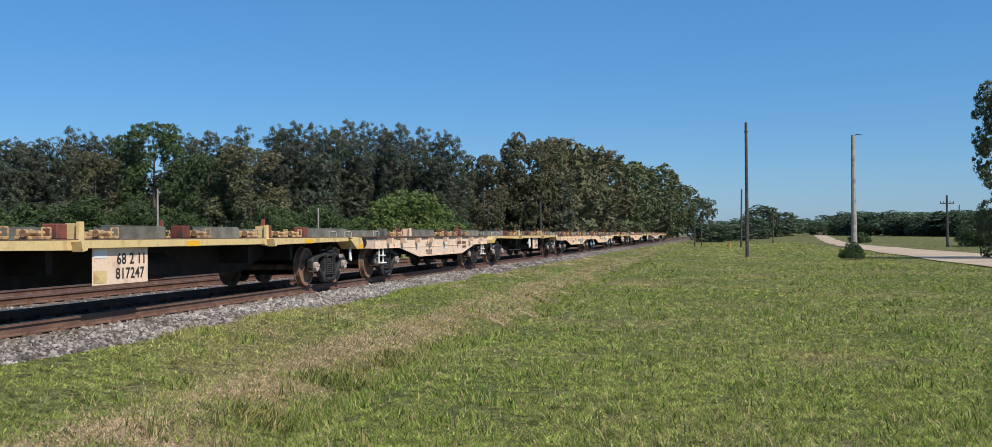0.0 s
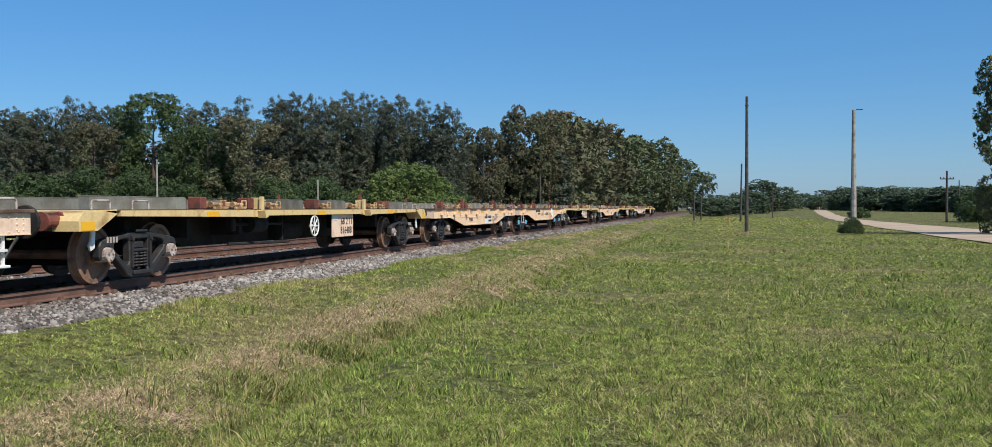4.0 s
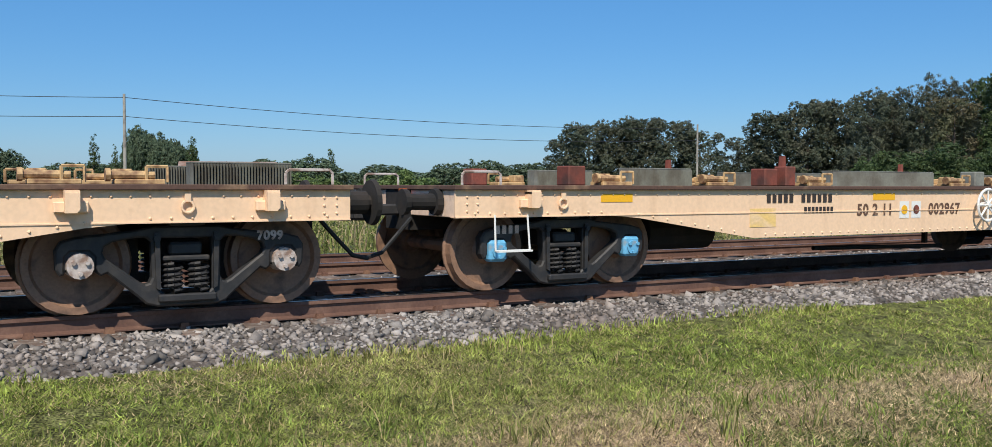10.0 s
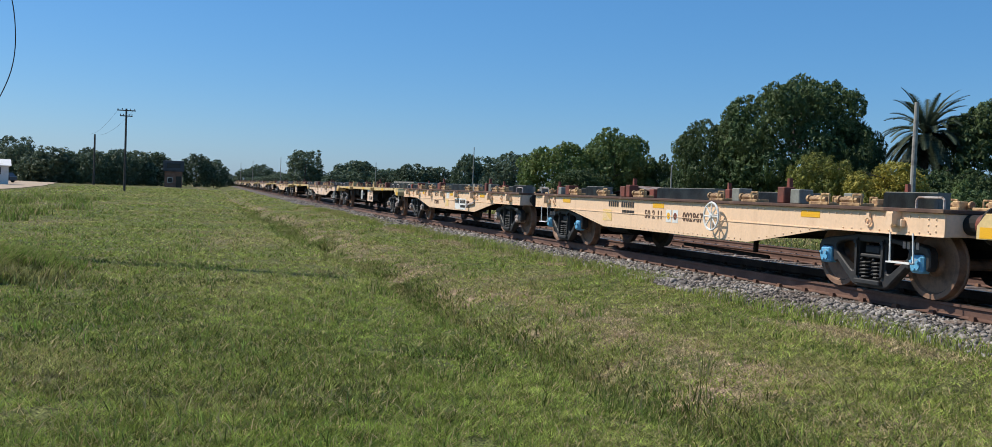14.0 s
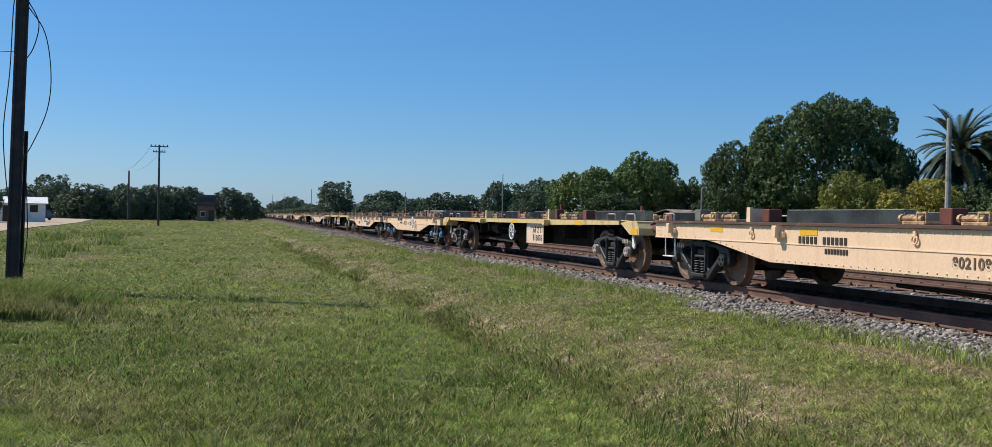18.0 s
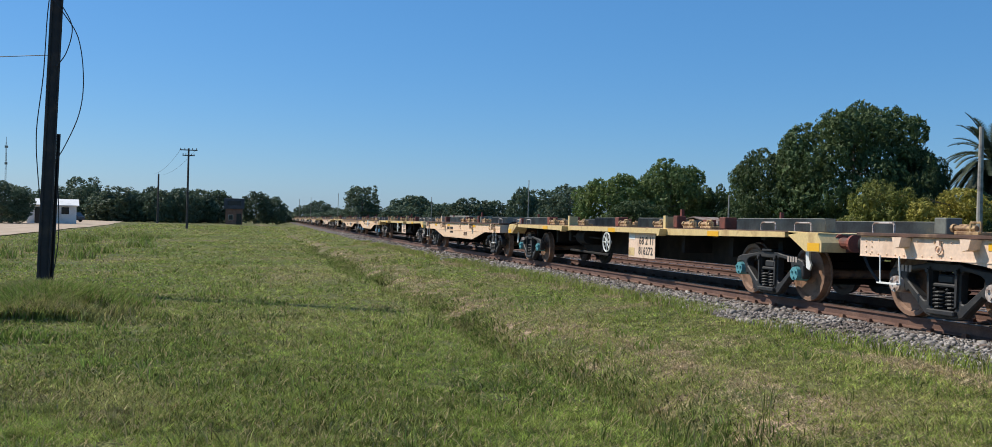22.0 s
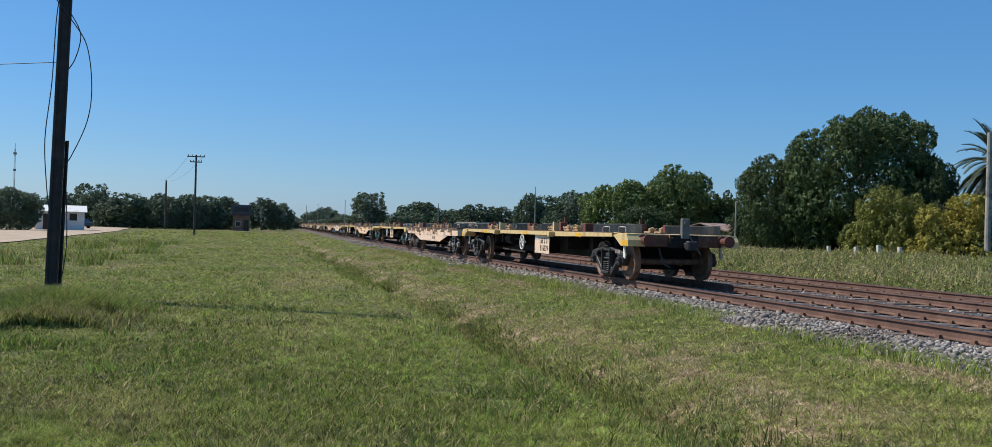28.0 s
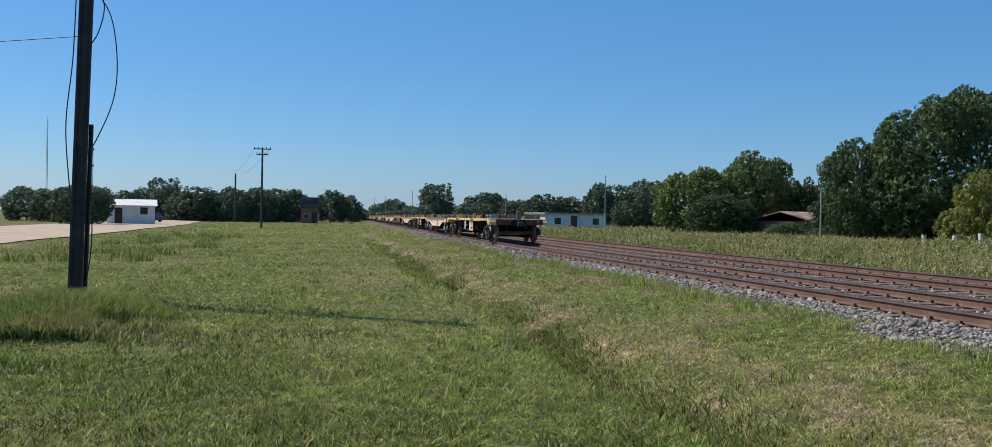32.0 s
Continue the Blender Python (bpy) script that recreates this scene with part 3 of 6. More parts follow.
def m_handwheel(bm):
    torus(bm, 0.22, 0.018, 24)
    rod(bm, (-0.12, 0, 0), (0.03, 0, 0), 0.035, seg=8)


def m_spoke(bm):
    rod(bm, (0, 0, 0.02), (0, 0, 0.215), 0.013, seg=5)


def handwheel(parent, m):
    o = kit("handbrake_wheel", m_handwheel, WHITE, parent, m, "white spoked handbrake wheel")
    for i in range(8):
        kit("spoke", m_spoke, WHITE, o, pose(0, 0, 0, 45 * i, 0, 0))


def m_hose(bm):
    chain(bm, [(0.1, 0, 0.0), (0.12, 0.14, -0.16), (0.1, 0.34, -0.36), (0.06, 0.52, -0.40)], 0.022, 6)


def m_valve(bm):
    rod(bm, (0, -0.05, 0), (0, 0.12, 0.03), 0.028, seg=8)
    box(bm, -0.05, 0.05, 0.05, 0.1, 0.02, 0.08)


def m_lever(bm):
    box(bm, 0.0, 0.05, -0.42, 0.32, 0.0, 0.06, 0.012, pose(0, 0, 0, 6, 0, 0))
    box(bm, 0.0, 0.07, -0.38, -0.26, -0.10, 0.12, 0.015)


def m_cylinder(bm):
    rod(bm, (0, -0.3, 0), (0, 0.28, 0), 0.17, seg=14)
    rod(bm, (0, 0.28, 0), (0, 1.3, -0.02), 0.025, seg=6)
    box(bm, -0.03, 0.03, 1.2, 1.26, -0.35, 0.2)
    rod(bm, (0, -1.1, -0.36), (0, 1.6, -0.40), 0.03, seg=6)
    rod(bm, (0, -0.3, 0), (0, -1.0, 0.0), 0.03, seg=6)
    box(bm, -0.08, 0.08, -1.08, -0.92, -0.12, 0.12, 0.02)


def m_tank(bm):
    rod(bm, (0, -0.5, 0), (0, 0.5, 0), 0.22, seg=14)


def m_cross(bm):
    prism(bm, [(-0.08, 1.06), (-0.08, 0.94), (-0.06, 0.6), (0.06, 0.6), (0.08, 0.94), (0.08, 1.06)], -0.95, 0.95)
    box(bm, -1.27, -0.95, -0.08, 0.08, 0.93, 1.06)
    box(bm, 0.95, 1.27, -0.08, 0.08, 0.93, 1.06)


def m_end_beam(bm):
    box(bm, -0.95, 0.95, -0.05, 0.05, 0.79, 1.05, 0.01)
    for x in (-0.7, -0.35, 0.35, 0.7):
        rod(bm, (x, -0.08, 0.92), (x, 0.08, 0.92), 0.035, seg=6)


def m_tail(bm):
    box(bm, -0.09, 0.09, -0.06, 0.06, 0.0, 0.46, 0.015)
    rod(bm, (0, 0.06, 0.36), (0, 0.09, 0.36), 0.06, seg=12)
    rod(bm, (-0.12, 0, 0.05), (-0.4, 0, -0.35), 0.02, seg=6)


def m_hook(bm):
    prism(bm, [(0.03, 0.0), (0.05, -0.18), (0.10, -0.26), (0.06, -0.34), (-0.03, -0.30), (-0.05, -0.05)], 0.0, 0.03)


def m_tab(bm):
    box(bm, 0, 0.003, -0.21, 0.21, -0.045, 0.045)


def m_plate(bm):
    box(bm, 0, 0.012, -0.69, 0.69, -0.27, 0.27, 0.003)


def m_label(bm):
    box(bm, 0, 0.003, -0.58, 0.58, -0.17, 0.17)


def m_square(bm):
    box(bm, 0, 0.003, -0.11, 0.11, -0.11, 0.11)


def m_disc(bm):
    rod(bm, (0.003, 0, 0), (0.006, 0, 0), 0.06, seg=14)


def m_bar(bm):
    box(bm, 0, 0.003, -0.5, 0.5, -0.5, 0.5)


def rivets(spots, x):
    bm = bmesh.new()
    for y, z in spots:
        bmesh.ops.create_cone(bm, cap_ends=True, segments=6, radius1=0.016, radius2=0.006, depth=0.014, matrix=Matrix.Translation((x + 0.006, y, z)) @ Euler((0, radians(90), 0)).to_matrix().to_4x4())
    return bm


def logo_bars(parent, y, z, x, ink):
    """The owner's name as plain bars."""
    for y0, zz, count, step, w, h in ((-0.56, 0.06, 5, 0.094, 0.062, 0.105), (0.02, 0.06, 6, 0.094, 0.062, 0.105), (0.06, -0.085, 8, 0.066, 0.044, 0.075)):
        for k in range(count):
            kit("owner_mark", m_bar, ink, parent, Matrix.Translation((x, y + y0 + k * step, z + zz)) @ Matrix.Diagonal((1, w, h, 1)))


def end_gear(parent, half, z=0.93, discs=True):
    for e in (1, -1):
        for s in (1, -1):
            kit("buffer", m_buffer if e > 0 and discs else m_socket, UNDER if discs else RED_RUST, parent, pose(s * 0.98, e * half, z, 0, 0, 0 if e > 0 else 180))
        kit("coupler", m_coupler, CAST, parent, pose(0, e * half, z - 0.1, 0, 0, 0 if e > 0 else 180))
        kit("brake_hose", m_hose, HOSE, parent, pose(0.45, e * half, z - 0.18, 0, 0, 0 if e > 0 else 180))
        kit("brake_cock", m_valve, ORANGE, parent, pose(0.3, e * half, z + 0.05, 0, 0, 0 if e > 0 else 180))


def deck_gear(parent, plan, x=1.12, z=1.095):
    """plan: rows of (kind, y, length or colour) along both edges of the deck."""
    for what, y, v in plan:
        for s in (1, -1):
            if what == "beam":
                kit("guide_beam", m_beam, GREY_STEEL, parent, Matrix.Translation((s * 0.98, y, z)) @ Matrix.Diagonal((1, v / 2, 1, 1)), "weathered grey steel guide beam")
            elif what == "post":
                kit("stop_post", m_post if v is RED_RUST else m_flat_post, v, parent, pose(s * x, y, z, 0, 0, 0 if s > 0 else 180))
            elif what == "block":
                kit("corner_block", m_block, v, parent, pose(s * (x - 0.05), y, z, 0, 0, 0 if s > 0 else 180))
            elif what == "lock":
                kit("container_lock", m_lock, LOCK, parent, pose(s * x, y, z, 0, 0, 0 if s > 0 else 180), "ochre twist lock with a wire handle")




def wagon_a(c, paint, style):
    """A fish-bellied flat wagon; returns it with its wheelsets."""
    w = thing("flat_wagon", style["label"], "rail wagon", "wagons of the train")
    outline = [(-A_HALF, 1.048), (-A_HALF, 0.78), (-4.7, 0.78), (-4.3, 0.745), (-2.9, 0.53), (-2.6, 0.485), (2.6, 0.485), (2.9, 0.53), (4.3, 0.745), (4.7, 0.78), (A_HALF, 0.78), (A_HALF, 1.048)]
    for s in (1, -1):
        key = "a_side" + paint.name
        if key not in KIT:
            bm = bmesh.new()
            prism(bm, outline, 1.325, 1.35)
            box(bm, 1.25, 1.36, -A_HALF, A_HALF, 0.775, 0.787)
            KIT[key] = part("side_sill", bm, paint, w, "cream-painted riveted fish-belly side sill")
        else:
            same(KIT[key], pose(0, 0, 0, 0, 0, 0 if s > 0 else 180), w)
    if "a_deck" not in KIT:
        bm = bmesh.new()
        box(bm, -1.40, 1.40, -A_HALF - 0.02, A_HALF + 0.02, 1.05, 1.097, 0.006)
        KIT["a_deck"] = part("deck", bm, RIM, w, "rusty steel deck")
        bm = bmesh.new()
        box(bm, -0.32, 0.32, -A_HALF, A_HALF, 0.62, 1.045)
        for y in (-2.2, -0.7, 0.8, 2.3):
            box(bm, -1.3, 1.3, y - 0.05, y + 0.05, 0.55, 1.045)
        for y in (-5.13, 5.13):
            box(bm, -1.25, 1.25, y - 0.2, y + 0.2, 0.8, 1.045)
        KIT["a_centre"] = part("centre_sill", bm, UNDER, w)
        bm = bmesh.new()
        box(bm, -1.32, 1.32, -0.06, 0.06, 0.78, 1.046, 0.006)
        KIT["a_end"] = part("end_sill", bm, paint, w, "", pose(0, A_HALF - 0.07, 0))
        same(KIT["a_end"], pose(0, -A_HALF + 0.07, 0, 0, 0, 180), w)
        spots = [(y * 0.15, 1.0) for y in range(-42, 43) if abs(y) % 7] + [(y * 0.16, 0.525) for y in range(-15, 16)] + [(s * (4.8 + 0.17 * i), 0.815) for s in (1, -1) for i in range(10)]
        spots += [(s * (2.9 + 1.4 * k / 7), 0.57 + 0.215 * k / 7) for s in (1, -1) for k in range(8)]
        spots += [(s * 6.42, 0.84 + 0.07 * i) for s in (1, -1) for i in range(4)] + [(s * 6.30, 0.84 + 0.07 * i) for s in (1, -1) for i in range(4)]
        KIT["a_rivets"] = part("rivets", rivets(spots, 1.35), CREAM, w, kind="stuff")
    else:
        same(KIT["a_deck"], pose(0, 0, 0), w)
        same(KIT["a_centre"], pose(0, 0, 0), w)
        for r in (0, 180):
            same(KIT["a_end"], pose(0, (A_HALF - 0.07) * (1 if r == 0 else -1), 0, 0, 0, r), w)
        same(KIT["a_rivets"], pose(0, 0, 0), w)
    end_gear(w, A_HALF)
    if style.get("gusset"):
        for y in (-5.6, -4.4, -3.0, -1.6, 0.1, 1.9, 3.6, 5.2):
            kit("gusset", m_gusset, paint, w, pose(1.35, y, 1.045))
    else:
        for y in style.get("brackets", (-5.7, -4.1, -2.4, -0.8, 0.85, 2.55, 4.2, 5.8)):
            kit("stake_pocket", m_bracket, paint, w, pose(1.35, y, 1.03))
    for y in style.get("rings", (-5.0, -1.7, 1.75, 5.1)):
        kit("lashing_ring", m_ring, paint, w, pose(1.355, y, 0.96))
    for y in style.get("tabs", (-3.4, 0.2, 3.35)):
        kit("reflector", m_tab, YELLOW, w, pose(1.352, y, 0.965), "bright yellow reflector strip")
    for y in (-6.2, 6.2):
        for s in (1, -1):
            kit("grab_handle", m_loop, PALE_CAP, w, pose(s * 1.25, y, 1.10))
    if style.get("step") == "loop":
        for y in (-5.9, 5.9):
            kit("step", m_step, WHITE, w, pose(1.36, y, 0.80), "white tubular step")
    elif style.get("step") == "ladder":
        for y in (-5.95, 5.95):
            kit("step", m_ladder_step, WHITE, w, pose(1.30, y, 0.80), "white plate step")
    if style.get("wheel"):
        handwheel(w, pose(1.47, 1.72, 0.84))
    if style.get("panel"):
        kit("label_panel", m_label, WHITE, w, pose(1.352, 1.15, 0.68), "white name panel")
        logo_bars(w, 1.15, 0.70, 1.358, BLACK_INK)
        kit("brake_lever", m_lever, PALE_CAP, w, pose(1.36, 2.35, 0.68))
    for y, z, wide, high, col in style.get("patches", ()):
        kit("paint_patch", m_square, col, w, Matrix.Translation((1.352, y, z)) @ Matrix.Diagonal((1, wide / 0.22, high / 0.22, 1)), "faded paint patch")
    for y, z in style.get("logo", ()):
        logo_bars(w, y, z, 1.355, style.get("ink", BLACK_INK))
    for text, size, y, z in style.get("text", ()):
        words(text, size, style.get("num", RUST_INK), w, y, z, 1.355)
    for y, colours in style.get("squares", ()):
        for k, col in enumerate(colours):
            kit("sign_square", m_square, WHITE, w, Matrix.Translation((1.352, y + k * 0.24, 0.79)) @ Matrix.Diagonal((1, 0.85, 1, 1)))
            kit("sign_dot", m_disc, col, w, pose(1.354, y + k * 0.24, 0.79))
    deck_gear(w, style["gear"])
    sets = bogie_pair(w, 5.13, style["cap"], style["caplabel"], style.get("code", "bars"))
    kit("brake_cylinder", m_cylinder, UNDER, w, pose(0.55, 0.4, 0.62))
    kit("air_tank", m_tank, UNDER, w, pose(0.6, -3.2, 0.55))
    return w, sets


def bogie_pair(w, y, cap, caplabel, code):
    return bogie(w, -y, cap, caplabel, code) + bogie(w, y, cap, caplabel, code)


def wagon_b(c, style):
    """A skeleton wagon with a thin deck edge, a number plate and a hanging handbrake."""
    w = thing("skeleton_wagon", style["label"], "rail wagon", "wagons of the train")
    half = B_HALF
    if "b_deck" not in KIT:
        bm = bmesh.new()
        box(bm, -1.34, 1.34, -half + 0.5, half - 0.5, 1.07, 1.092, 0.004)
        KIT["b_deck"] = part("deck", bm, RIM, w, "rusty steel deck")
        bm = bmesh.new()
        prism(bm, [(-7.4, 1.075), (-7.4, 0.99), (-5.0, 0.965), (-2.9, 0.94), (-2.9, 0.965), (2.9, 0.965), (2.9, 0.94), (5.0, 0.965), (7.4, 0.99), (7.4, 1.075)], 1.27, 1.35)
        KIT["b_edge"] = part("deck_edge", bm, BUFF, w, "yellowed cream deck edge")
        same(KIT["b_edge"], pose(0, 0, 0, 0, 0, 180), w)
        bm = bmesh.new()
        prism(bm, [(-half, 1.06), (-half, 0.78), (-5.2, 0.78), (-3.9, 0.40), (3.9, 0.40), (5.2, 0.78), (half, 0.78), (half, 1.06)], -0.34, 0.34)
        KIT["b_centre"] = part("centre_sill", bm, UNDER, w, "deep near-black centre sill")
        bm = bmesh.new()
        for a, b in ((0.95, 1.36), (-1.36, -0.95)):
            prism(bm, [(half - 0.55, 1.07), (half - 0.10, 1.05), (half, 0.93), (half, 0.79), (half - 0.42, 0.79), (half - 0.9, 1.03)], a, b)
        prism(bm, [(half - 0.9, 1.092), (half - 0.1, 1.07), (half - 0.1, 1.052), (half - 0.9, 1.072)], -1.35, 1.35)
        KIT["b_end"] = part("end_sill", bm, BUFF, w, "cream slanted end corner")
        same(KIT["b_end"], pose(0, 0, 0, 0, 0, 180), w)
    else:
        for k in ("b_deck", "b_centre"):
            same(KIT[k], pose(0, 0, 0), w)
        for k in ("b_edge", "b_end"):
            for r in (0, 180):
                same(KIT[k], pose(0, 0, 0, 0, 0, r), w)
    end_gear(w, half - 0.12, discs=False)
    for e in (1, -1):
        kit("end_beam", m_end_beam, RUST, w, pose(0, e * (half - 0.14), 0), "rusty end beam")
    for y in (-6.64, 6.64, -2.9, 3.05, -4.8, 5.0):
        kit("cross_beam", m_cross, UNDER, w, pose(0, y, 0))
    for y in (-4.7, 0.2, 5.05):
        kit("reflector", m_tab, YELLOW, w, pose(1.352, y, 1.005), "bright yellow reflector strip")
    for y in (-2.9, 3.05):
        kit("edge_gusset", m_gusset, BUFF, w, pose(1.35, y, 1.06))
    py = -1.70 if style.get("turned") else 1.70
    plate = kit("number_plate", m_plate, style.get("plate", CREAM_PALE), w, pose(1.25, py, 0.70), "cream plate with stencilled numbers")
    for text, size, y, z in (("68 2 11", 0.225, 0.26, 0.09), (style["number"], 0.225, 0.22, -0.125)):
        words(text, size, BLACK_INK, w, py + y, 0.70 + z, 1.264)
    kit("plate_label", m_square, WHITE, w, Matrix.Translation((1.263, py - 0.50, 0.88)) @ Matrix.Diagonal((1, 1.4, 0.55, 1)))
    kit("plate_patch", m_square, BUFF if style.get("patch") else CREAM_PALE, w, Matrix.Translation((1.263, py - 0.52, 0.55)) @ Matrix.Diagonal((1, 1.4, 0.8, 1)))
    if not style.get("turned"):
        handwheel(w, pose(1.32, -0.15, 0.72))
        kit("brake_cylinder", m_cylinder, UNDER, w, pose(1.0, -2.4, 0.80))
    kit("air_tank", m_tank, UNDER, w, pose(0.5, 0.1, 0.62))
    for e in (1, -1):
        for s in (1, -1):
            kit("corner_reflector", m_square, YELLOW, w, Matrix.Translation((1.362 if s > 0 else -1.365, e * (half - 0.2), 0.86)) @ Matrix.Diagonal((1, 1.4, 0.55, 1)), "yellow corner reflector")
            kit("corner_hook", m_hook, WHITE, w, pose(s * 1.2, e * (half - 0.55), 0.84, 0, 0, 0 if e > 0 else 180), "white lashing hook")
        for y in (half - 0.7, half - 1.7):
            kit("grab_handle", m_loop, PALE_CAP, w, pose(1.22, e * y, 1.09))
    deck_gear(w, style["gear"], x=1.16, z=1.092)
    sets = bogie_pair(w, 6.64, style["cap"], style["caplabel"], style.get("code", "bars"))
    return w, sets


A_GEAR = [("block", -5.0, RED_RUST), ("lock", -4.5, 0), ("beam", -3.75, 0.9), ("lock", -3.0, 0), ("block", -2.15, RED_RUST), ("post", -1.85, RED_RUST), ("lock", -1.35, 0), ("beam", 0.1, 2.0),
          ("lock", 1.45, 0), ("block", 1.95, GREY_STEEL), ("lock", 2.4, 0), ("post", 3.2, RED_RUST), ("block", 3.5, GREY_STEEL), ("lock", 4.1, 0), ("lock", 4.75, 0), ("beam", 5.65, 0.9)]
A_GEAR_2 = [("block", -5.2, GREY_STEEL), ("lock", -4.7, 0), ("lock", -4.0, 0), ("post", -3.3, CREAM), ("block", -3.0, RED_RUST), ("beam", -1.3, 2.6), ("lock", 0.4, 0), ("block", 0.9, RED_RUST), ("lock", 1.4, 0), ("lock", 2.2, 0),
            ("post", 2.9, RED_RUST), ("block", 3.2, GREY_STEEL), ("lock", 3.8, 0), ("beam", 5.3, 2.0)]
B_GEAR = [("beam", -6.4, 2.6), ("block", -4.8, RED_RUST), ("lock", -4.3, 0), ("lock", -3.5, 0), ("block", -3.0, RED_RUST), ("post", -2.75, BUFF), ("lock", -2.0, 0), ("beam", -0.9, 1.4), ("block", 0.2, RED_RUST),
          ("lock", 0.7, 0), ("beam", 1.7, 1.3), ("lock", 2.55, 0), ("post", 3.0, BUFF), ("post", 3.3, RED_RUST), ("lock", 3.9, 0), ("lock", 4.6, 0), ("block", 5.15, RED_RUST), ("beam", 6.7, 2.6)]

STYLE_A1 = dict(label="cream fish-belly flat wagon with a white name panel and rusty deck", gear=A_GEAR, cap=PALE_CAP, caplabel="worn white axle-box cap", code="7099", panel=True, rings=(-5.0, -3.2, 2.9, 5.1),
                text=(("50 2 11", 0.14, -1.7, 0.93), ("795800", 0.17, -1.7, 0.68)), patches=((-0.32, 0.92, 0.26, 0.2, WHITE), (-0.38, 0.70, 0.36, 0.24, FADED)))
STYLE_A2 = dict(label="cream fish-belly flat wagon with blue axle caps and white steps", gear=A_GEAR, cap=BLUE_CAP, caplabel="light blue axle-box cap", step="loop", wheel=True, brackets=(-5.7, 5.8), rings=(-5.3, 5.3),
                logo=((-1.8, 0.89),), ink=BLACK_INK, text=(("50 2 11", 0.205, -0.47, 0.79), ("002967", 0.205, 0.93, 0.79)), squares=((0.10, (YELLOW, RED_RUST)),), patches=((-2.45, 0.72, 0.42, 0.22, FADED),), tabs=(-4.6, -0.3, 4.1))
STYLE_A3 = dict(label="cream fish-belly flat wagon with a dark owner's mark", gear=A_GEAR_2, cap=CAST, caplabel="dark axle-box cap", step="loop", logo=((-1.25, 0.79),), ink=BLACK_INK,
                text=(("802108", 0.18, 1.5, 0.66),), tabs=(-4.23, -1.6, 2.9), brackets=(-5.8, -2.3, 2.6, 5.8), rings=(-3.1, 0.6, 5.2))
STYLE_A4 = dict(label="pale cream flat wagon with rows of gussets and large numbers", gear=A_GEAR_2, cap=PALE_CAP, caplabel="worn white axle-box cap", step="loop", gusset=True, logo=((-3.0, 0.84),), ink=RUST_INK,
                text=(("796870", 0.24, 1.2, 0.88), ("68 2 11", 0.20, 1.2, 0.64)), squares=((-0.6, (RED_RUST, PALE_CAP)),), tabs=(-4.0, -1.9, 3.4))
STYLE_A5 = dict(label="pale cream flat wagon with rust streaks and stencilled numbers", gear=A_GEAR_2, cap=PALE_CAP, caplabel="worn white axle-box cap", step="ladder", gusset=True, logo=((2.6, 0.80),), ink=RUST_INK,
                text=(("64 2 12", 0.21, -1.6, 0.82), ("792010", 0.21, -1.6, 0.60)), squares=((0.3, (YELLOW, PALE_CAP)),), tabs=(-4.0, 3.9))


def style_b(number, cap, caplabel, patch=False, turned=False):
    return dict(label="yellowed skeleton wagon with red stop blocks and cream number plate", turned=turned, gear=B_GEAR, number=number, cap=cap, caplabel=caplabel, patch=patch)


PALE = "worn white axle-box cap"
# Centre of each wagon along the line at 12 s, from the last wagon to those far ahead.
TRAIN = [("b", 76.5, style_b("816539", CAST, "dark axle-box cap")), ("a", 60.6, STYLE_A4), ("b", 44.75, style_b("816272", TEAL_CAP, "teal axle-box cap", True)), ("a", 28.9, STYLE_A3),
         ("b", 13.2, style_b("816876", PALE_CAP, PALE)), ("a", -2.22, STYLE_A2), ("a", -16.4, STYLE_A1), ("b", -32.4, style_b("816488", PALE_CAP, PALE)), ("a", -48.3, STYLE_A5),
         ("b", -64.2, style_b("817247", PALE_CAP, PALE, True, True))]
y_at = -64.2
for k in range(13):
    y_at -= 15.85
    TRAIN.append(("a", y_at, (STYLE_A3, STYLE_A4, STYLE_A5)[k // 2 % 3]) if k % 2 == 0 else ("b", y_at, style_b("816" + str(301 + 57 * k), PALE_CAP, PALE)))

WAGONS = []
for kind, c, style in TRAIN:
    WAGONS.append((c, *(wagon_a(c, CREAM_PALE if style.get("gusset") else CREAM, style) if kind == "a" else wagon_b(c, style))))

kit("tail_marker", m_tail, GREY_STEEL, WAGONS[0][1], pose(0.0, B_HALF + 0.02, 0.98), "upright grey tail marker box")


def motions():
    """The train runs past at a steady pace; the wheelsets of the nearer wagons turn."""
    for n, (c, w, sets) in enumerate(WAGONS):
        rows = []
        for k in range(33):
            y = c - SPEED * (k - 12)
            heading = math.degrees(math.atan2(track_x(y - 5) - track_x(y + 5), 10))
            rows.append((float(k), pose(track_x(y), y, RAILTOP, 0, 0, heading)))
        walk(w, rows)
        if n < 11:
            for ob, yy in sets:
                walk(ob, [(k / 10, pose(0, yy, WHEEL_R, math.degrees(SPEED * k / 10 / WHEEL_R) % 360, 0, 0)) for k in range(321)])


# ---- plants ----
RNG = np.random.default_rng(7)


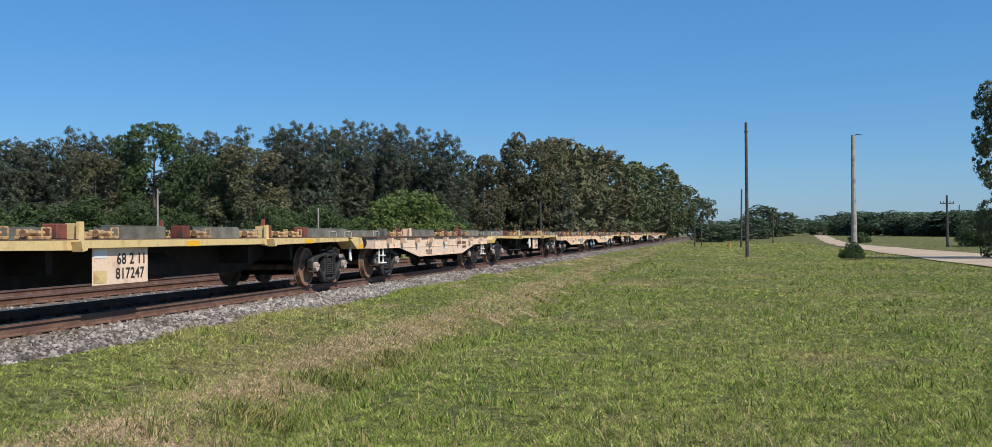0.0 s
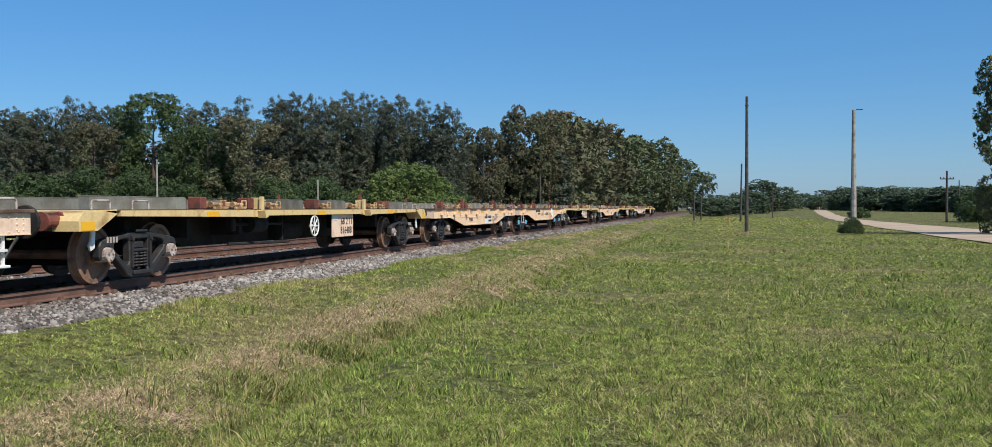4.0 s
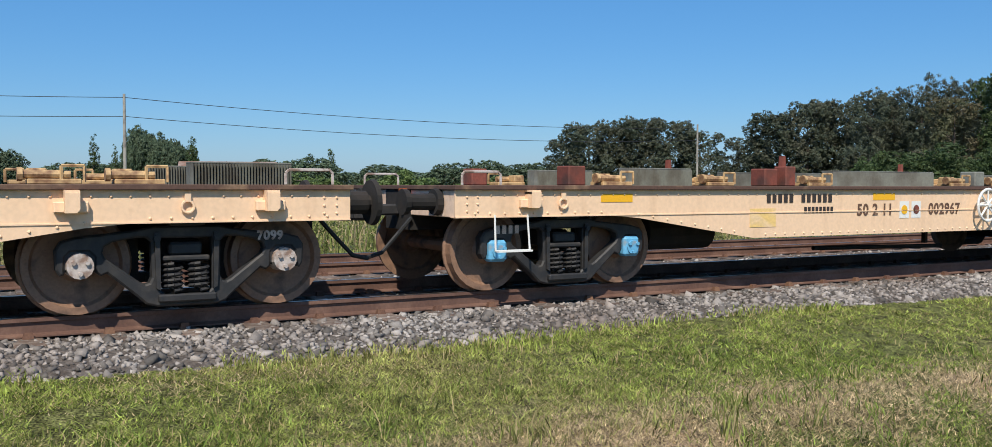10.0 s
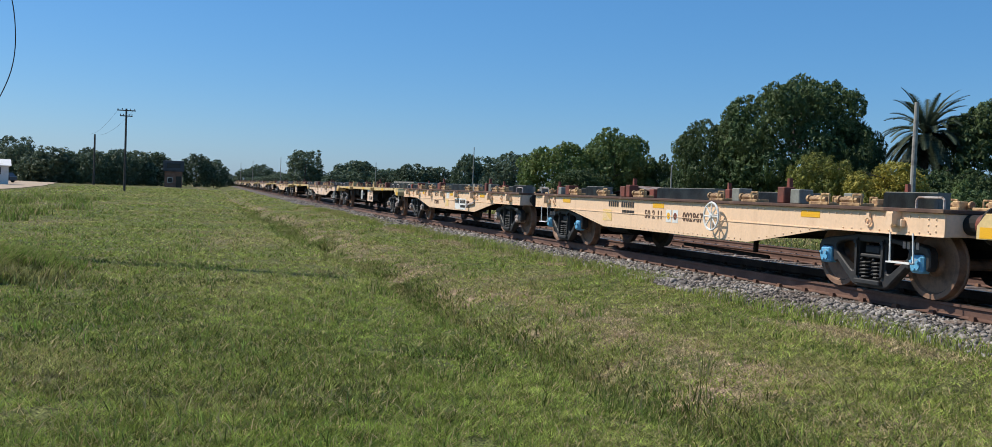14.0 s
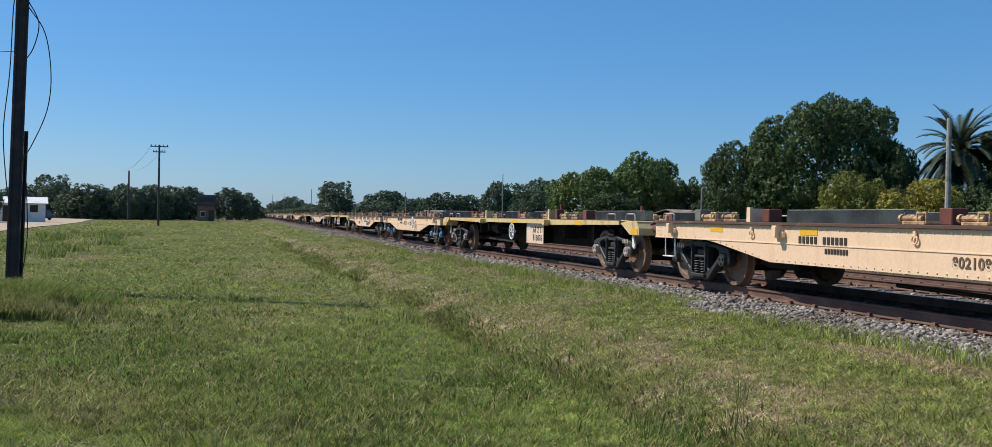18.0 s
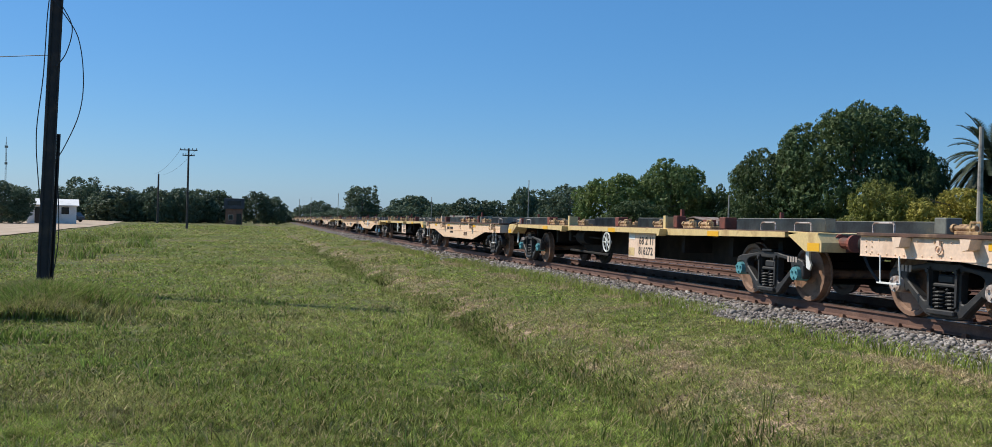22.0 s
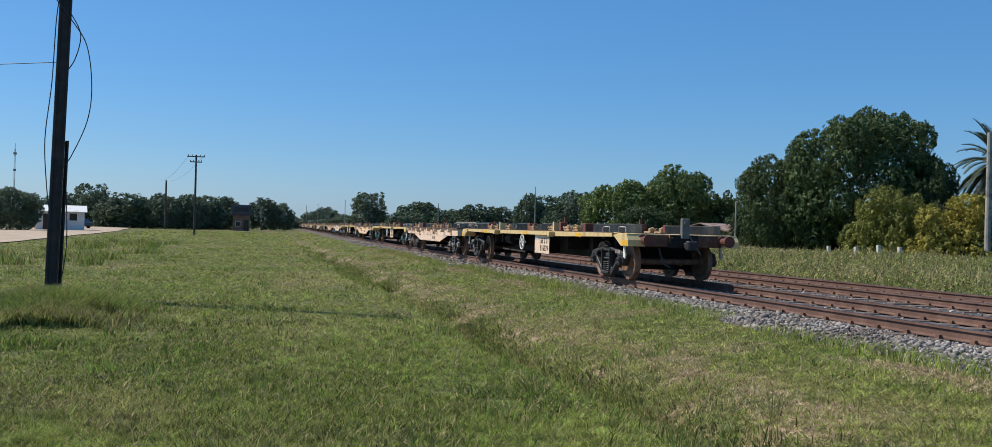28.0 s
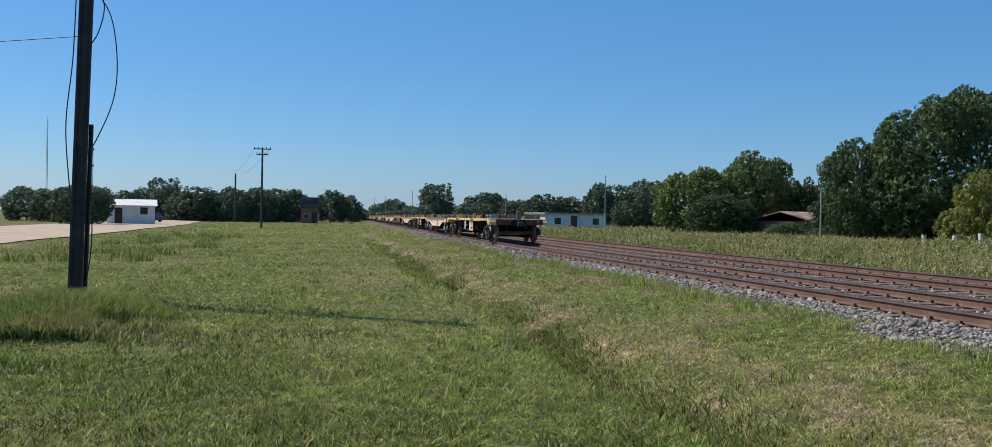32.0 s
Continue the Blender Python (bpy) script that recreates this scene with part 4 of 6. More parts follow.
def leaf_mesh(name, centres, normals, size, material, parent=None, m=None, aspect=0.55, droop=0.0):
    """Many small pointed leaves at the given centres; size is one number or one for each leaf."""
    k = len(centres)
    r = RNG.normal(size=(k, 3))
    a = np.cross(normals, r)
    a /= np.linalg.norm(a, axis=1)[:, None] + 1e-9
    if droop:
        a = a * (1 - droop) + np.array([0, 0, -1.0]) * droop
        a /= np.linalg.norm(a, axis=1)[:, None] + 1e-9
    b = np.cross(normals, a)
    b /= np.linalg.norm(b, axis=1)[:, None] + 1e-9
    s = (np.zeros(k) + size)[:, None] * RNG.uniform(0.6, 1.4, (k, 1))
    v = np.stack([centres - a * s + b * s * aspect, centres - a * s * 0.7 - b * s * aspect, centres + a * s * 1.2], 1).reshape(-1, 3)
    me = bpy.data.meshes.new(name)
    me.vertices.add(3 * k)
    me.vertices.foreach_set("co", v.ravel())
    me.loops.add(3 * k)
    me.loops.foreach_set("vertex_index", np.arange(3 * k))
    me.polygons.add(k)
    me.polygons.foreach_set("loop_start", np.arange(k) * 3)
    me.update(calc_edges=True)
    me.materials.append(material)
    ob = new(name, me)
    ob.parent = parent
    if m is not None:
        ob.matrix_basis = m
    return ob


def blobs(clumps, tuft, flat, most):
    """Leaves in small tufts on the outer skins of clumps (centre, radius), with larger ones inside that close the crown."""
    ce, ra = np.array([c for c, _ in clumps]), np.array([r for _, r in clumps])
    idx = np.repeat(np.arange(len(ra)), np.maximum((4.4 * ra ** 2 / tuft ** 2).astype(int), 5))
    d = RNG.normal(size=(len(idx), 3))
    d /= np.linalg.norm(d, axis=1)[:, None]
    p = ce[idx] + d * (ra[idx] * RNG.uniform(0.82, 1.06, len(idx)))[:, None] * [1, 1, flat]
    middle = ce.mean(0)
    deep = ((p - middle) * [1, 1, 0.4] * d).sum(1) < -0.15 * np.linalg.norm((p - middle) * [1, 1, 0.4], axis=1)
    for c, r in zip(ce, ra):
        q = (p - c) / (np.array([1, 1, flat]) * r)
        deep |= (q * q).sum(1) < 0.58
    p, d = p[~deep], d[~deep]
    per = int(np.clip(most / max(len(p), 1), 5, 26))
    size = tuft * 1.5 / math.sqrt(per)
    p, d = np.repeat(p, per, 0), np.repeat(d, per, 0)
    e = RNG.normal(size=p.shape)
    e = e / np.linalg.norm(e, axis=1)[:, None] * 0.9 + d * 0.55 + [0, 0, 0.25]
    e /= np.linalg.norm(e, axis=1)[:, None]
    p = p + e * (tuft * RNG.uniform(0.35, 1.05, len(p)))[:, None]
    normal = e + RNG.normal(size=e.shape) * 0.4
    sizes = np.full(len(p), size)
    core = np.repeat(np.arange(len(ra)), 14 if most > 3000 else 4)
    e = RNG.normal(size=(len(core), 3))
    e /= np.linalg.norm(e, axis=1)[:, None]
    p = np.concatenate([p, ce[core] + e * (ra[core] * RNG.uniform(0.3, 0.62, len(core)))[:, None] * [1, 1, flat]])
    normal = np.concatenate([normal, e])
    sizes = np.concatenate([sizes, ra[core] * 0.3])
    return p, normal / np.linalg.norm(normal, axis=1)[:, None], sizes


def trunk_bm(h, r, limbs, lean=0.0):
    bm = bmesh.new()
    rod(bm, (0, 0, -0.3), (lean * 0.4, 0, h * 0.45), r, r * 0.7, 8)
    rod(bm, (lean * 0.4, 0, h * 0.45), (lean, 0, h * 0.92), r * 0.7, r * 0.15, 7)
    for z, ang, length, up in limbs:
        a = (lean * z / h, 0, z)
        b = (lean * z / h + length * math.cos(ang), length * math.sin(ang), z + up)
        rod(bm, a, b, r * 0.35, r * 0.1, 6)
    return bm


def tree(kind, name, label, h, width, material, seed, tuft=0.3, most=26000):
    """A tree of the given height and crown width, as a thing with trunk and crown at the origin."""
    global RNG
    RNG = np.random.default_rng(seed)
    u = RNG.uniform
    e = thing(name, label, "tree" if kind not in ("bush", "hedge") else "bush")
    w, clumps, flat, droop, reach = width / 2, [], 0.8, 0.0, 0.6
    if kind == "casuarina":
        for s in range(4):
            a, q, top = 1.571 * s + u(-0.4, 0.4), w * (0.0 if s == 0 else u(0.40, 0.66)), h * (0.95 if s == 0 else u(0.82, 0.95))
            for k in range(15):
                z = 0.1 + 0.9 * (k + u(0, 1)) / 15.5
                rad = w * (0.32 * (1 - z) ** 0.5 + 0.23)
                clumps.append(((q * math.cos(a) * (1 - 0.2 * z) + 0.06 * h * z ** 3 + u(-0.6, 0.6) * rad, q * math.sin(a) * (1 - 0.2 * z) + u(-0.6, 0.6) * rad, z * top), rad * u(0.6, 1.0)))
        flat, reach, droop = 1.3, 0.3, 0.15
    elif kind == "eucalypt":
        for k in range(95):
            z = u(0.04, 0.90)
            wide = 0.72 + 0.28 * math.sin(min(z, 0.75) * 4.2) if z < 0.75 else 0.95 - 1.7 * (z - 0.75)
            a, q = u(0, 6.283), w * wide * (0.25 + 0.62 * math.sqrt(u(0, 1)))
            clumps.append(((q * math.cos(a), q * math.sin(a), z * h), w * u(0.14, 0.27)))
        flat = 0.95
    elif kind == "round":
        for k in range(190):
            d = RNG.normal(size=3)
            d /= np.linalg.norm(d)
            rr = u(0.55, 0.90)
            if d[2] < 0:
                g = math.hypot(d[0], d[1])
                d[:2] *= (0.55 + 0.45 * g) / g
            clumps.append(((d[0] * w * rr, d[1] * w * rr, h * 0.47 + d[2] * h * 0.50 * rr), w * u(0.10, 0.21)))
        flat = 0.85
    elif kind in ("bush", "hedge"):
        for k in range(80):
            d = RNG.normal(size=3)
            d[2] = abs(d[2])
            d /= np.linalg.norm(d)
            rr = u(0.5, 0.90)
            clumps.append(((d[0] * w * rr, d[1] * w * rr, 0.06 * h + d[2] * h * 0.86 * rr), w * u(0.13, 0.24)))
        flat = 0.85
    elif kind == "willow":
        for k in range(120):
            d = RNG.normal(size=3)
            d[2] = abs(d[2]) - 0.25
            d /= np.linalg.norm(d)
            rr = u(0.55, 0.92)
            clumps.append(((d[0] * w * rr, d[1] * w * rr, h * (0.36 + 0.54 * d[2] * rr)), w * u(0.09, 0.17)))
        flat, droop = 1.8, 0.55
    elif kind == "conifer":
        for k in range(150):
            z = u(0.03, 0.97)
            rad = w * min(1.0, 1.25 * (1.05 - z) ** 0.7)
            a, q = u(0, 6.283), rad * u(0.15, 0.88)
            clumps.append(((q * math.cos(a), q * math.sin(a), z * h), w * u(0.12, 0.24)))
        flat, reach = 0.75, 0.2
    elif kind == "cypress":
        for k in range(16):
            z = (k + 0.5) / 16
            clumps.append(((u(-0.1, 0.1), u(-0.1, 0.1), z * h), w * (1.05 - 0.85 * z ** 2)))
        flat = 1.4
    limbs = [(h * u(0.3, 0.7), u(0, 6.283), w * u(0.6, 1.0) * reach, h * u(0.03, 0.12)) for _ in range(7)]
    part("trunk", trunk_bm(h * 0.85, max(0.09, 0.02 * h), limbs), BARK, e)
    cs, ns, sizes = blobs(clumps, tuft, flat, most)
    inside = (cs[:, 2] > 0.05) & (cs[:, 2] < h * 1.05)
    needles = kind in ("casuarina", "conifer")
    leaf_mesh("crown", cs[inside], ns[inside], sizes[inside] * (1.3 if needles else 1.0), material, e, aspect=0.26 if needles else 0.5, droop=droop)
    return e


def palm(x, y, h):
    e = thing("palm_tree", "tall date palm with long arching grey-green fronds", "tree", m=pose(x, y, 0.1))
    bm = bmesh.new()
    for k in range(14):
        rod(bm, (0, 0, k * h * 0.66 / 14), (0, 0, (k + 1) * h * 0.66 / 14), 0.36, 0.31, 10)
    part("trunk", bm, BARK, e)
    rng = np.random.default_rng(5)
    cs = []
    for k in range(120):
        a, tilt, ln = rng.uniform(0, 6.283), rng.uniform(-0.9, 1.35), rng.uniform(3.2, 4.5)
        p = np.array([0, 0, h * 0.67])
        d = np.array([math.cos(a) * math.cos(tilt), math.sin(a) * math.cos(tilt), math.sin(tilt)])
        side = np.array([-math.sin(a), math.cos(a), 0])
        for i in range(40):
            d = d + np.array([0, 0, -0.034])
            d /= np.linalg.norm(d)
            p = p + d * ln / 40
            for s in (-1, 1):
                out = side * s * 0.85 + d * 0.6 + np.array([0, 0, 0.30])
                ln2 = 0.58 * math.sin(0.4 + 2.5 * i / 40)
                cs.append([p - d * 0.06, p + d * 0.06, p + out / np.linalg.norm(out) * ln2])
    v = np.array(cs).reshape(-1, 3)
    k = len(cs)
    me = bpy.data.meshes.new("fronds")
    me.vertices.add(3 * k)
    me.vertices.foreach_set("co", v.ravel())
    me.loops.add(3 * k)
    me.loops.foreach_set("vertex_index", np.arange(3 * k))
    me.polygons.add(k)
    me.polygons.foreach_set("loop_start", np.arange(k) * 3)
    me.update(calc_edges=True)
    me.materials.append(PALM_LEAF)
    new("fronds", me).parent = e


BASE = {}


def place_tree(kind, name, label, material, x, y, h, w, seed=0, group="", turn=None):
    """Sets one of a few grown trees of a kind, scaled to height and width."""
    far = math.hypot(x, y)
    level = 0 if far < 82 else 1 if far < 135 else 2
    key = (kind, material.name, seed if level < 2 else seed % 2, level)
    m = Matrix.Translation((x, y, max(ground_z(x, y), 0.05) if y > 200 else 0.05)) @ Matrix.Rotation(turn if turn is not None else (x * 1.7 + y * 0.9) % 6.283, 4, "Z")
    ref_h, ref_w = {"casuarina": (13, 4.6), "eucalypt": (13, 8), "round": (12, 14), "bush": (5, 7), "hedge": (3, 5), "willow": (9, 10), "conifer": (13, 6), "cypress": (10, 2)}[kind]
    if key not in BASE:
        grow = 2 * ref_w / (w + ref_w)
        BASE[key] = tree(kind, name, label, ref_h, ref_w, material, 100 + seed * 13 + len(BASE), (0.24, 0.30, 0.55)[level] * grow, ({"round": 60000, "conifer": 30000, "hedge": 9000}.get(kind, 24000), 17000, 3000)[level])
        t = BASE[key]
        t.matrix_basis = m @ Matrix.Diagonal((w / ref_w, w / ref_w, h / ref_h, 1))
    else:
        keep = BASE[key].scale.copy()
        BASE[key].scale = (1, 1, 1)
        t = copy_thing(BASE[key], m @ Matrix.Diagonal((w / ref_w, w / ref_w, h / ref_h, 1)))
        BASE[key].scale = keep
        t["label"] = label
        t.name = name
    if group:
        t["group"] = group
    return t


def by_bearing(az, dist):
    return -dist * math.sin(radians(az)), dist * math.cos(radians(az))


# ---- trees: x, y, height, crown width ----
CASUARINAS = [(-65.2, 81.0, 11.6, 3.7), (-64.7, 84.0, 11.5, 3.4), (-61.5, 83.9, 12.7, 3.7), (-62.3, 88.2, 12.8, 3.9), (-59.5, 87.7, 12.0, 3.9), (-59.7, 92.4, 13.1, 4.0), (-54.0, 93.5, 12.9, 4.4), (-54.0, 98.1, 13.4, 4.6), (-49.5, 96.0, 13.7, 4.4), (-47.6, 101.4, 14.6, 4.3), (-44.3, 98.5, 14.2, 4.2), (-43.3, 101.1, 14.4, 4.2), (-40.1, 98.1, 13.8, 4.1), (-39.7, 102.6, 14.7, 4.3), (-37.3, 101.3, 14.4, 4.2), (-36.7, 105.8, 14.7, 4.4), (-33.4, 102.7, 14.1, 4.2), (-32.0, 105.3, 14.0, 4.3), (-28.5, 102.1, 13.4, 4.2), (-27.5, 104.4, 11.3, 4.2)]
FRONT = [(-48.2, 78.4, 12.4, 6.3), (-39.1, 78.8, 9.9, 6.2), (-43.2, 79.0, 9.2, 5.1), (-52.3, 75.7, 9.5, 5.0)]
BROWN = [(-26.6, 117.0, 12.0, 5.5), (-23.0, 125.9, 15.2, 7.1), (-21.3, 132.3, 15.4, 7.0), (-19.5, 140.7, 15.9, 8.4), (-18.0, 150.9, 15.9, 8.9), (-16.8, 164.1, 16.1, 9.7)]
ROWN = [(-17.1, 194.2, 17.2, 11.4), (-15.7, 224.4, 19.1, 11.7), (-13.2, 259.7, 20.4, 11.8), (-11.1, 289.8, 21.0, 11.2), (-8.4, 329.9, 19.5, 11.7), (-0.2, 400.0, 17.2, 10.3)]
BUSHN = [(-21.0, 66.8, 5.4, 7.8), (-27.7, 66.5, 4.3, 5.1), (-45.4, 63.4, 5.4, 8.9), (-41.1, 63.9, 4.8, 5.1), (-39.0, 67.5, 4.4, 4.4), (-33.6, 72.6, 4.5, 5.1), (-23.3, 63.9, 3.1, 4.0), (-19.5, 71.4, 3.9, 4.8), (-49.7, 62.7, 4.8, 5.2)]
WESTN = [(-111.7, 75.8, 8.5, 4.9), (-105.8, 75.5, 10.3, 6.0), (-105.0, 80.0, 10.9, 6.1), (-101.5, 81.2, 11.1, 5.7), (-99.3, 83.9, 10.8, 6.1), (-98.2, 88.2, 9.3, 5.9), (-89.0, 87.8, 8.1, 5.6), (-81.4, 85.4, 10.6, 6.1), (-77.8, 86.0, 11.6, 6.0), (-76.9, 89.5, 12.0, 6.1), (-71.5, 88.8, 12.3, 6.0)]
FARW = [(-118.2, 20.7, 8.4, 4.2), (-115.7, 23.1, 7.1, 4.2), (-141.6, 49.6, 5.8, 8.5), (-146.7, 63.8, 4.9, 9.2), (-141.9, 73.9, 5.3, 8.3), (-130.3, 74.4, 5.4, 5.9), (-126.8, 80.2, 5.1, 7.9), (-123.0, 22.1, 8.5, 4.9), (-119.5, 24.4, 6.9, 5.6), (-95.0, 1.6, 5.5, 5.5), (-99.9, 4.9, 4.8, 5.2), (-135.5, 35.1, 4.7, 6.4), (-143.3, 44.2, 4.8, 6.9)]
CYP = [(-112.2, 25.0, 6.9, 1.5), (-128.9, 16.9, 7.7, 1.5), (-115.1, 25.9, 6.8, 1.4), (-159.4, 59.1, 7.4, 1.5), (-149.2, 81.4, 5.9, 1.5), (-160.6, 55.8, 6.6, 1.8), (-128.6, 19.3, 6.5, 1.0)]
WILLOWW = [(-56.7, -12.2, 9.7, 7.3), (-53.5, -7.7, 7.8, 8.7), (-59.9, -3.9, 7.8, 6.4), (-64.5, -21.5, 7.3, 7.1), (-56.3, -25.9, 6.4, 5.2), (-52.5, -29.0, 7.2, 5.3), (-51.4, -34.7, 7.0, 6.1), (-51.3, -38.2, 7.2, 5.1), (-53.8, -30.8, 7.4, 4.8), (-54.3, -25.6, 6.5, 4.2)]
CONI = [(-58.2, -48.9, 12.3, 6.0)]
SBEHIND = [(-60.3, -58.5, 11.1, 7.2), (-64.4, -47.4, 8.7, 5.2)]
ROUND = [(-45.1, -63.6, 11.8, 10.2), (-41.2, -67.4, 8.5, 6.6), (-49.4, -61.7, 8.7, 4.6)]
YEL = [(-42.1, -55.9, 5.8, 5.0), (-44.6, -52.4, 5.0, 5.8), (-46.6, -58.2, 7.1, 4.0)]
SMID = [(-36.2, -89.4, 7.0, 7.4), (-35.0, -80.6, 4.2, 5.4), (-42.0, -88.8, 8.5, 7.4), (-45.2, -94.4, 8.0, 6.0), (-47.1, -88.2, 5.9, 3.8), (-47.6, -84.5, 8.2, 2.9)]
SFAR = [(-23.8, -188.5, 8.4, 6.4), (-31.5, -177.2, 6.2, 8.2), (-27.6, -167.7, 4.2, 6.7), (-33.7, -161.5, 4.5, 5.4), (-37.4, -155.6, 5.7, 7.3), (-42.8, -159.4, 5.4, 6.5), (-43.2, -143.6, 7.3, 4.7), (-46.2, -142.7, 5.8, 5.9), (-46.7, -132.0, 7.3, 4.1), (-21.9, -218.9, 3.2, 8.6), (-18.1, -259.4, 5.0, 6.7), (-13.3, -279.7, 3.6, 7.2), (-21.0, -239.1, 3.0, 9.3)]
SLEFT = [(-5.0, -209.9, 7.0, 8.3), (6.6, -199.9, 7.2, 7.6), (4.1, -210.0, 5.4, 6.6), (16.5, -189.3, 5.4, 8.2), (12.0, -199.6, 5.0, 7.5), (21.1, -188.8, 6.0, 8.2), (28.2, -198.0, 8.5, 5.5), (23.8, -178.4, 4.9, 6.6), (31.2, -146.7, 5.7, 8.0), (31.4, -167.1, 5.6, 6.1), (26.8, -117.0, 3.0, 5.6)]
ERIGHT = [(15.8, 57.9, 9.6, 3.8)]
NFAR = [(40.0, 352.0, 5.2, 9.0), (45.0, 330.0, 7.2, 10.0), (51.0, 318.0, 7.4, 11.0), (57.0, 300.0, 6.8, 11.0), (60.0, 282.0, 6.6, 11.0), (64.0, 276.0, 6.9, 11.0), (66.0, 262.0, 6.6, 11.0), (69.0, 255.0, 6.7, 11.0), (33.0, 380.0, 5.5, 8.0), (19.2, 329.4, 11.2, 12.5), (25.9, 339.0, 8.6, 10.7), (11.9, 259.7, 6.3, 9.9), (5.1, 209.9, 4.4, 9.4), (1.5, 180.0, 3.8, 6.9), (56.6, 325.1, 7.9, 22.1), (50.6, 356.4, 8.7, 13.3), (50.6, 416.9, 7.4, 13.0), (62.1, 293.5, 7.2, 19.8), (67.5, 271.7, 7.1, 18.1), (38.2, 418.3, 6.3, 15.8)]

for k, (x, y, h, w) in enumerate(CASUARINAS):
    place_tree("casuarina", "casuarina_tree", "tall dark wind-combed casuarina in a dense row", LEAF_CASUARINA, x, y, h * 1.02, w * 1.3, k % 3, "casuarina row", turn=0.45 + 0.3 * math.sin(7.0 * k))
for k, (x, y, h, w) in enumerate(FRONT):
    place_tree("eucalypt", "dark_tree", "broad dark tree in front of the casuarina row", LEAF_DARK if k % 2 == 0 else LEAF_BROWN, x, y, h, w * 1.15, 0)
for k, (x, y, h, w) in enumerate(BROWN):
    place_tree("eucalypt", "brownish_tree", "tall dark tree with browning foliage near the track", LEAF_BROWN, x, y, h, w * 1.2, k % 2, "trees by the bend")
for k, (x, y, h, w) in enumerate(ROWN):
    place_tree("eucalypt", "tall_tree", "tall dark green tree in the row along the track", LEAF_OLIVE, x, y, h, w * 1.2, k % 2, "trees by the bend")
for k, (x, y, h, w) in enumerate(BUSHN):
    place_tree("bush", "broad_bush", "round light green bush below the trees" if k == 0 else "dense green bush below the trees", LEAF_LIGHT if k == 0 else LEAF_DARK, x, y, h, w * 1.15, k % 2, "bushes below the trees")
for k, (x, y, h, w) in enumerate(WESTN):
    place_tree("eucalypt", "distant_tree", "dark tree in a distant clump", LEAF_CASUARINA, x, y, h, w * 1.3, 2 + k % 2, "distant clump")
for k, (x, y, h, w) in enumerate(FARW):
    place_tree("round", "distant_tree", "far green tree beyond the field", LEAF_FAR, x, y, h, w * 1.2, k % 2, "far trees")
for k, (x, y, h, w) in enumerate(CYP):
    place_tree("cypress", "cypress", "slim dark cypress far beyond the field", LEAF_DARK, x, y, h, w, 0, "cypresses")
for k, (x, y, h, w) in enumerate(WILLOWW):
    if k == 0:
        place_tree("eucalypt", "reddish_tree", "tall tree with reddish brown foliage behind a willow", LEAF_RED, x, y, h, w * 1.3, 3)
        place_tree("eucalypt", "reddish_tree", "reddish brown tree beside a willow", LEAF_RED, -61.9, -3.1, 8.6, 5.0, 3)
    elif k in (1, 4, 5, 6, 7, 8, 9):
        place_tree("willow", "willow", "drooping light green willow tree", LEAF_MID, x, y, h, w * 1.7, k % 2, "willows")
    else:
        place_tree("round", "green_tree", "dense dark green leafy tree", LEAF_DARK, x, y, h, w * 1.4, k % 2)
for x, y, h, w in CONI:
    place_tree("conifer", "conifer", "tall grey-green conifer behind the hedge", LEAF_BLUE, x, y, h * 1.06, w * 1.15)
for k, (x, y, h, w) in enumerate(SBEHIND):
    place_tree("round", "garden_tree", "dark green tree behind the hedge", LEAF_DARK if k < 2 else LEAF_MID, x, y, h, w * 1.45, k % 2, "garden trees")
for k, (x, y, h, w) in enumerate(ROUND):
    place_tree("round", "large_round_tree", ("large dense round-crowned dark green tree", "dense dark green tree at the side of a larger one", "dark green tree behind the yellowing bushes")[k], LEAF_DARK, x, y, h, w * 1.14, (3, 4, 4)[k])
for k, (x, y, h, w) in enumerate(YEL):
    place_tree("bush", "yellowing_bush", "tall bush with yellowing leaves" if k < 2 else "tall dark green garden bush", (LEAF_LIME, LEAF_YELLOW, LEAF_DARK)[k], x, y, h, w * 1.25, 3 + k % 2, "yellowing bushes")
for k, (x, y, h, w) in enumerate(SMID):
    place_tree("eucalypt" if k == 5 else "round", "leafy_tree", "leafy green tree beyond the tracks", LEAF_LIGHT if k == 0 else LEAF_MID if k in (2, 3, 5) else LEAF_DARK, x, y, h, w * 1.1, k % 2, "trees beyond the tracks")
for k, (x, y, h, w) in enumerate(SFAR):
    place_tree("eucalypt" if k in (0, 8, 13, 19) else "round", "distant_tree", "distant dark green tree", LEAF_FAR, x, y, h, w * 1.15, k % 2, "distant southern trees")
for k, (x, y, h, w) in enumerate(NFAR):
    place_tree("round" if k < 8 else "eucalypt", "distant_tree", "distant dark green tree by the road", LEAF_FAR, x, y, h, w * 1.15, k % 2, "distant northern trees")
for x, y, h, w in ERIGHT:
    place_tree("eucalypt", "roadside_tree", "tall dark tree by the dirt road", LEAF_OLIVE, x + 1.15, y, h + 0.5, w * 1.3, 2)
palm(-55.2, -60.9, 10.7)
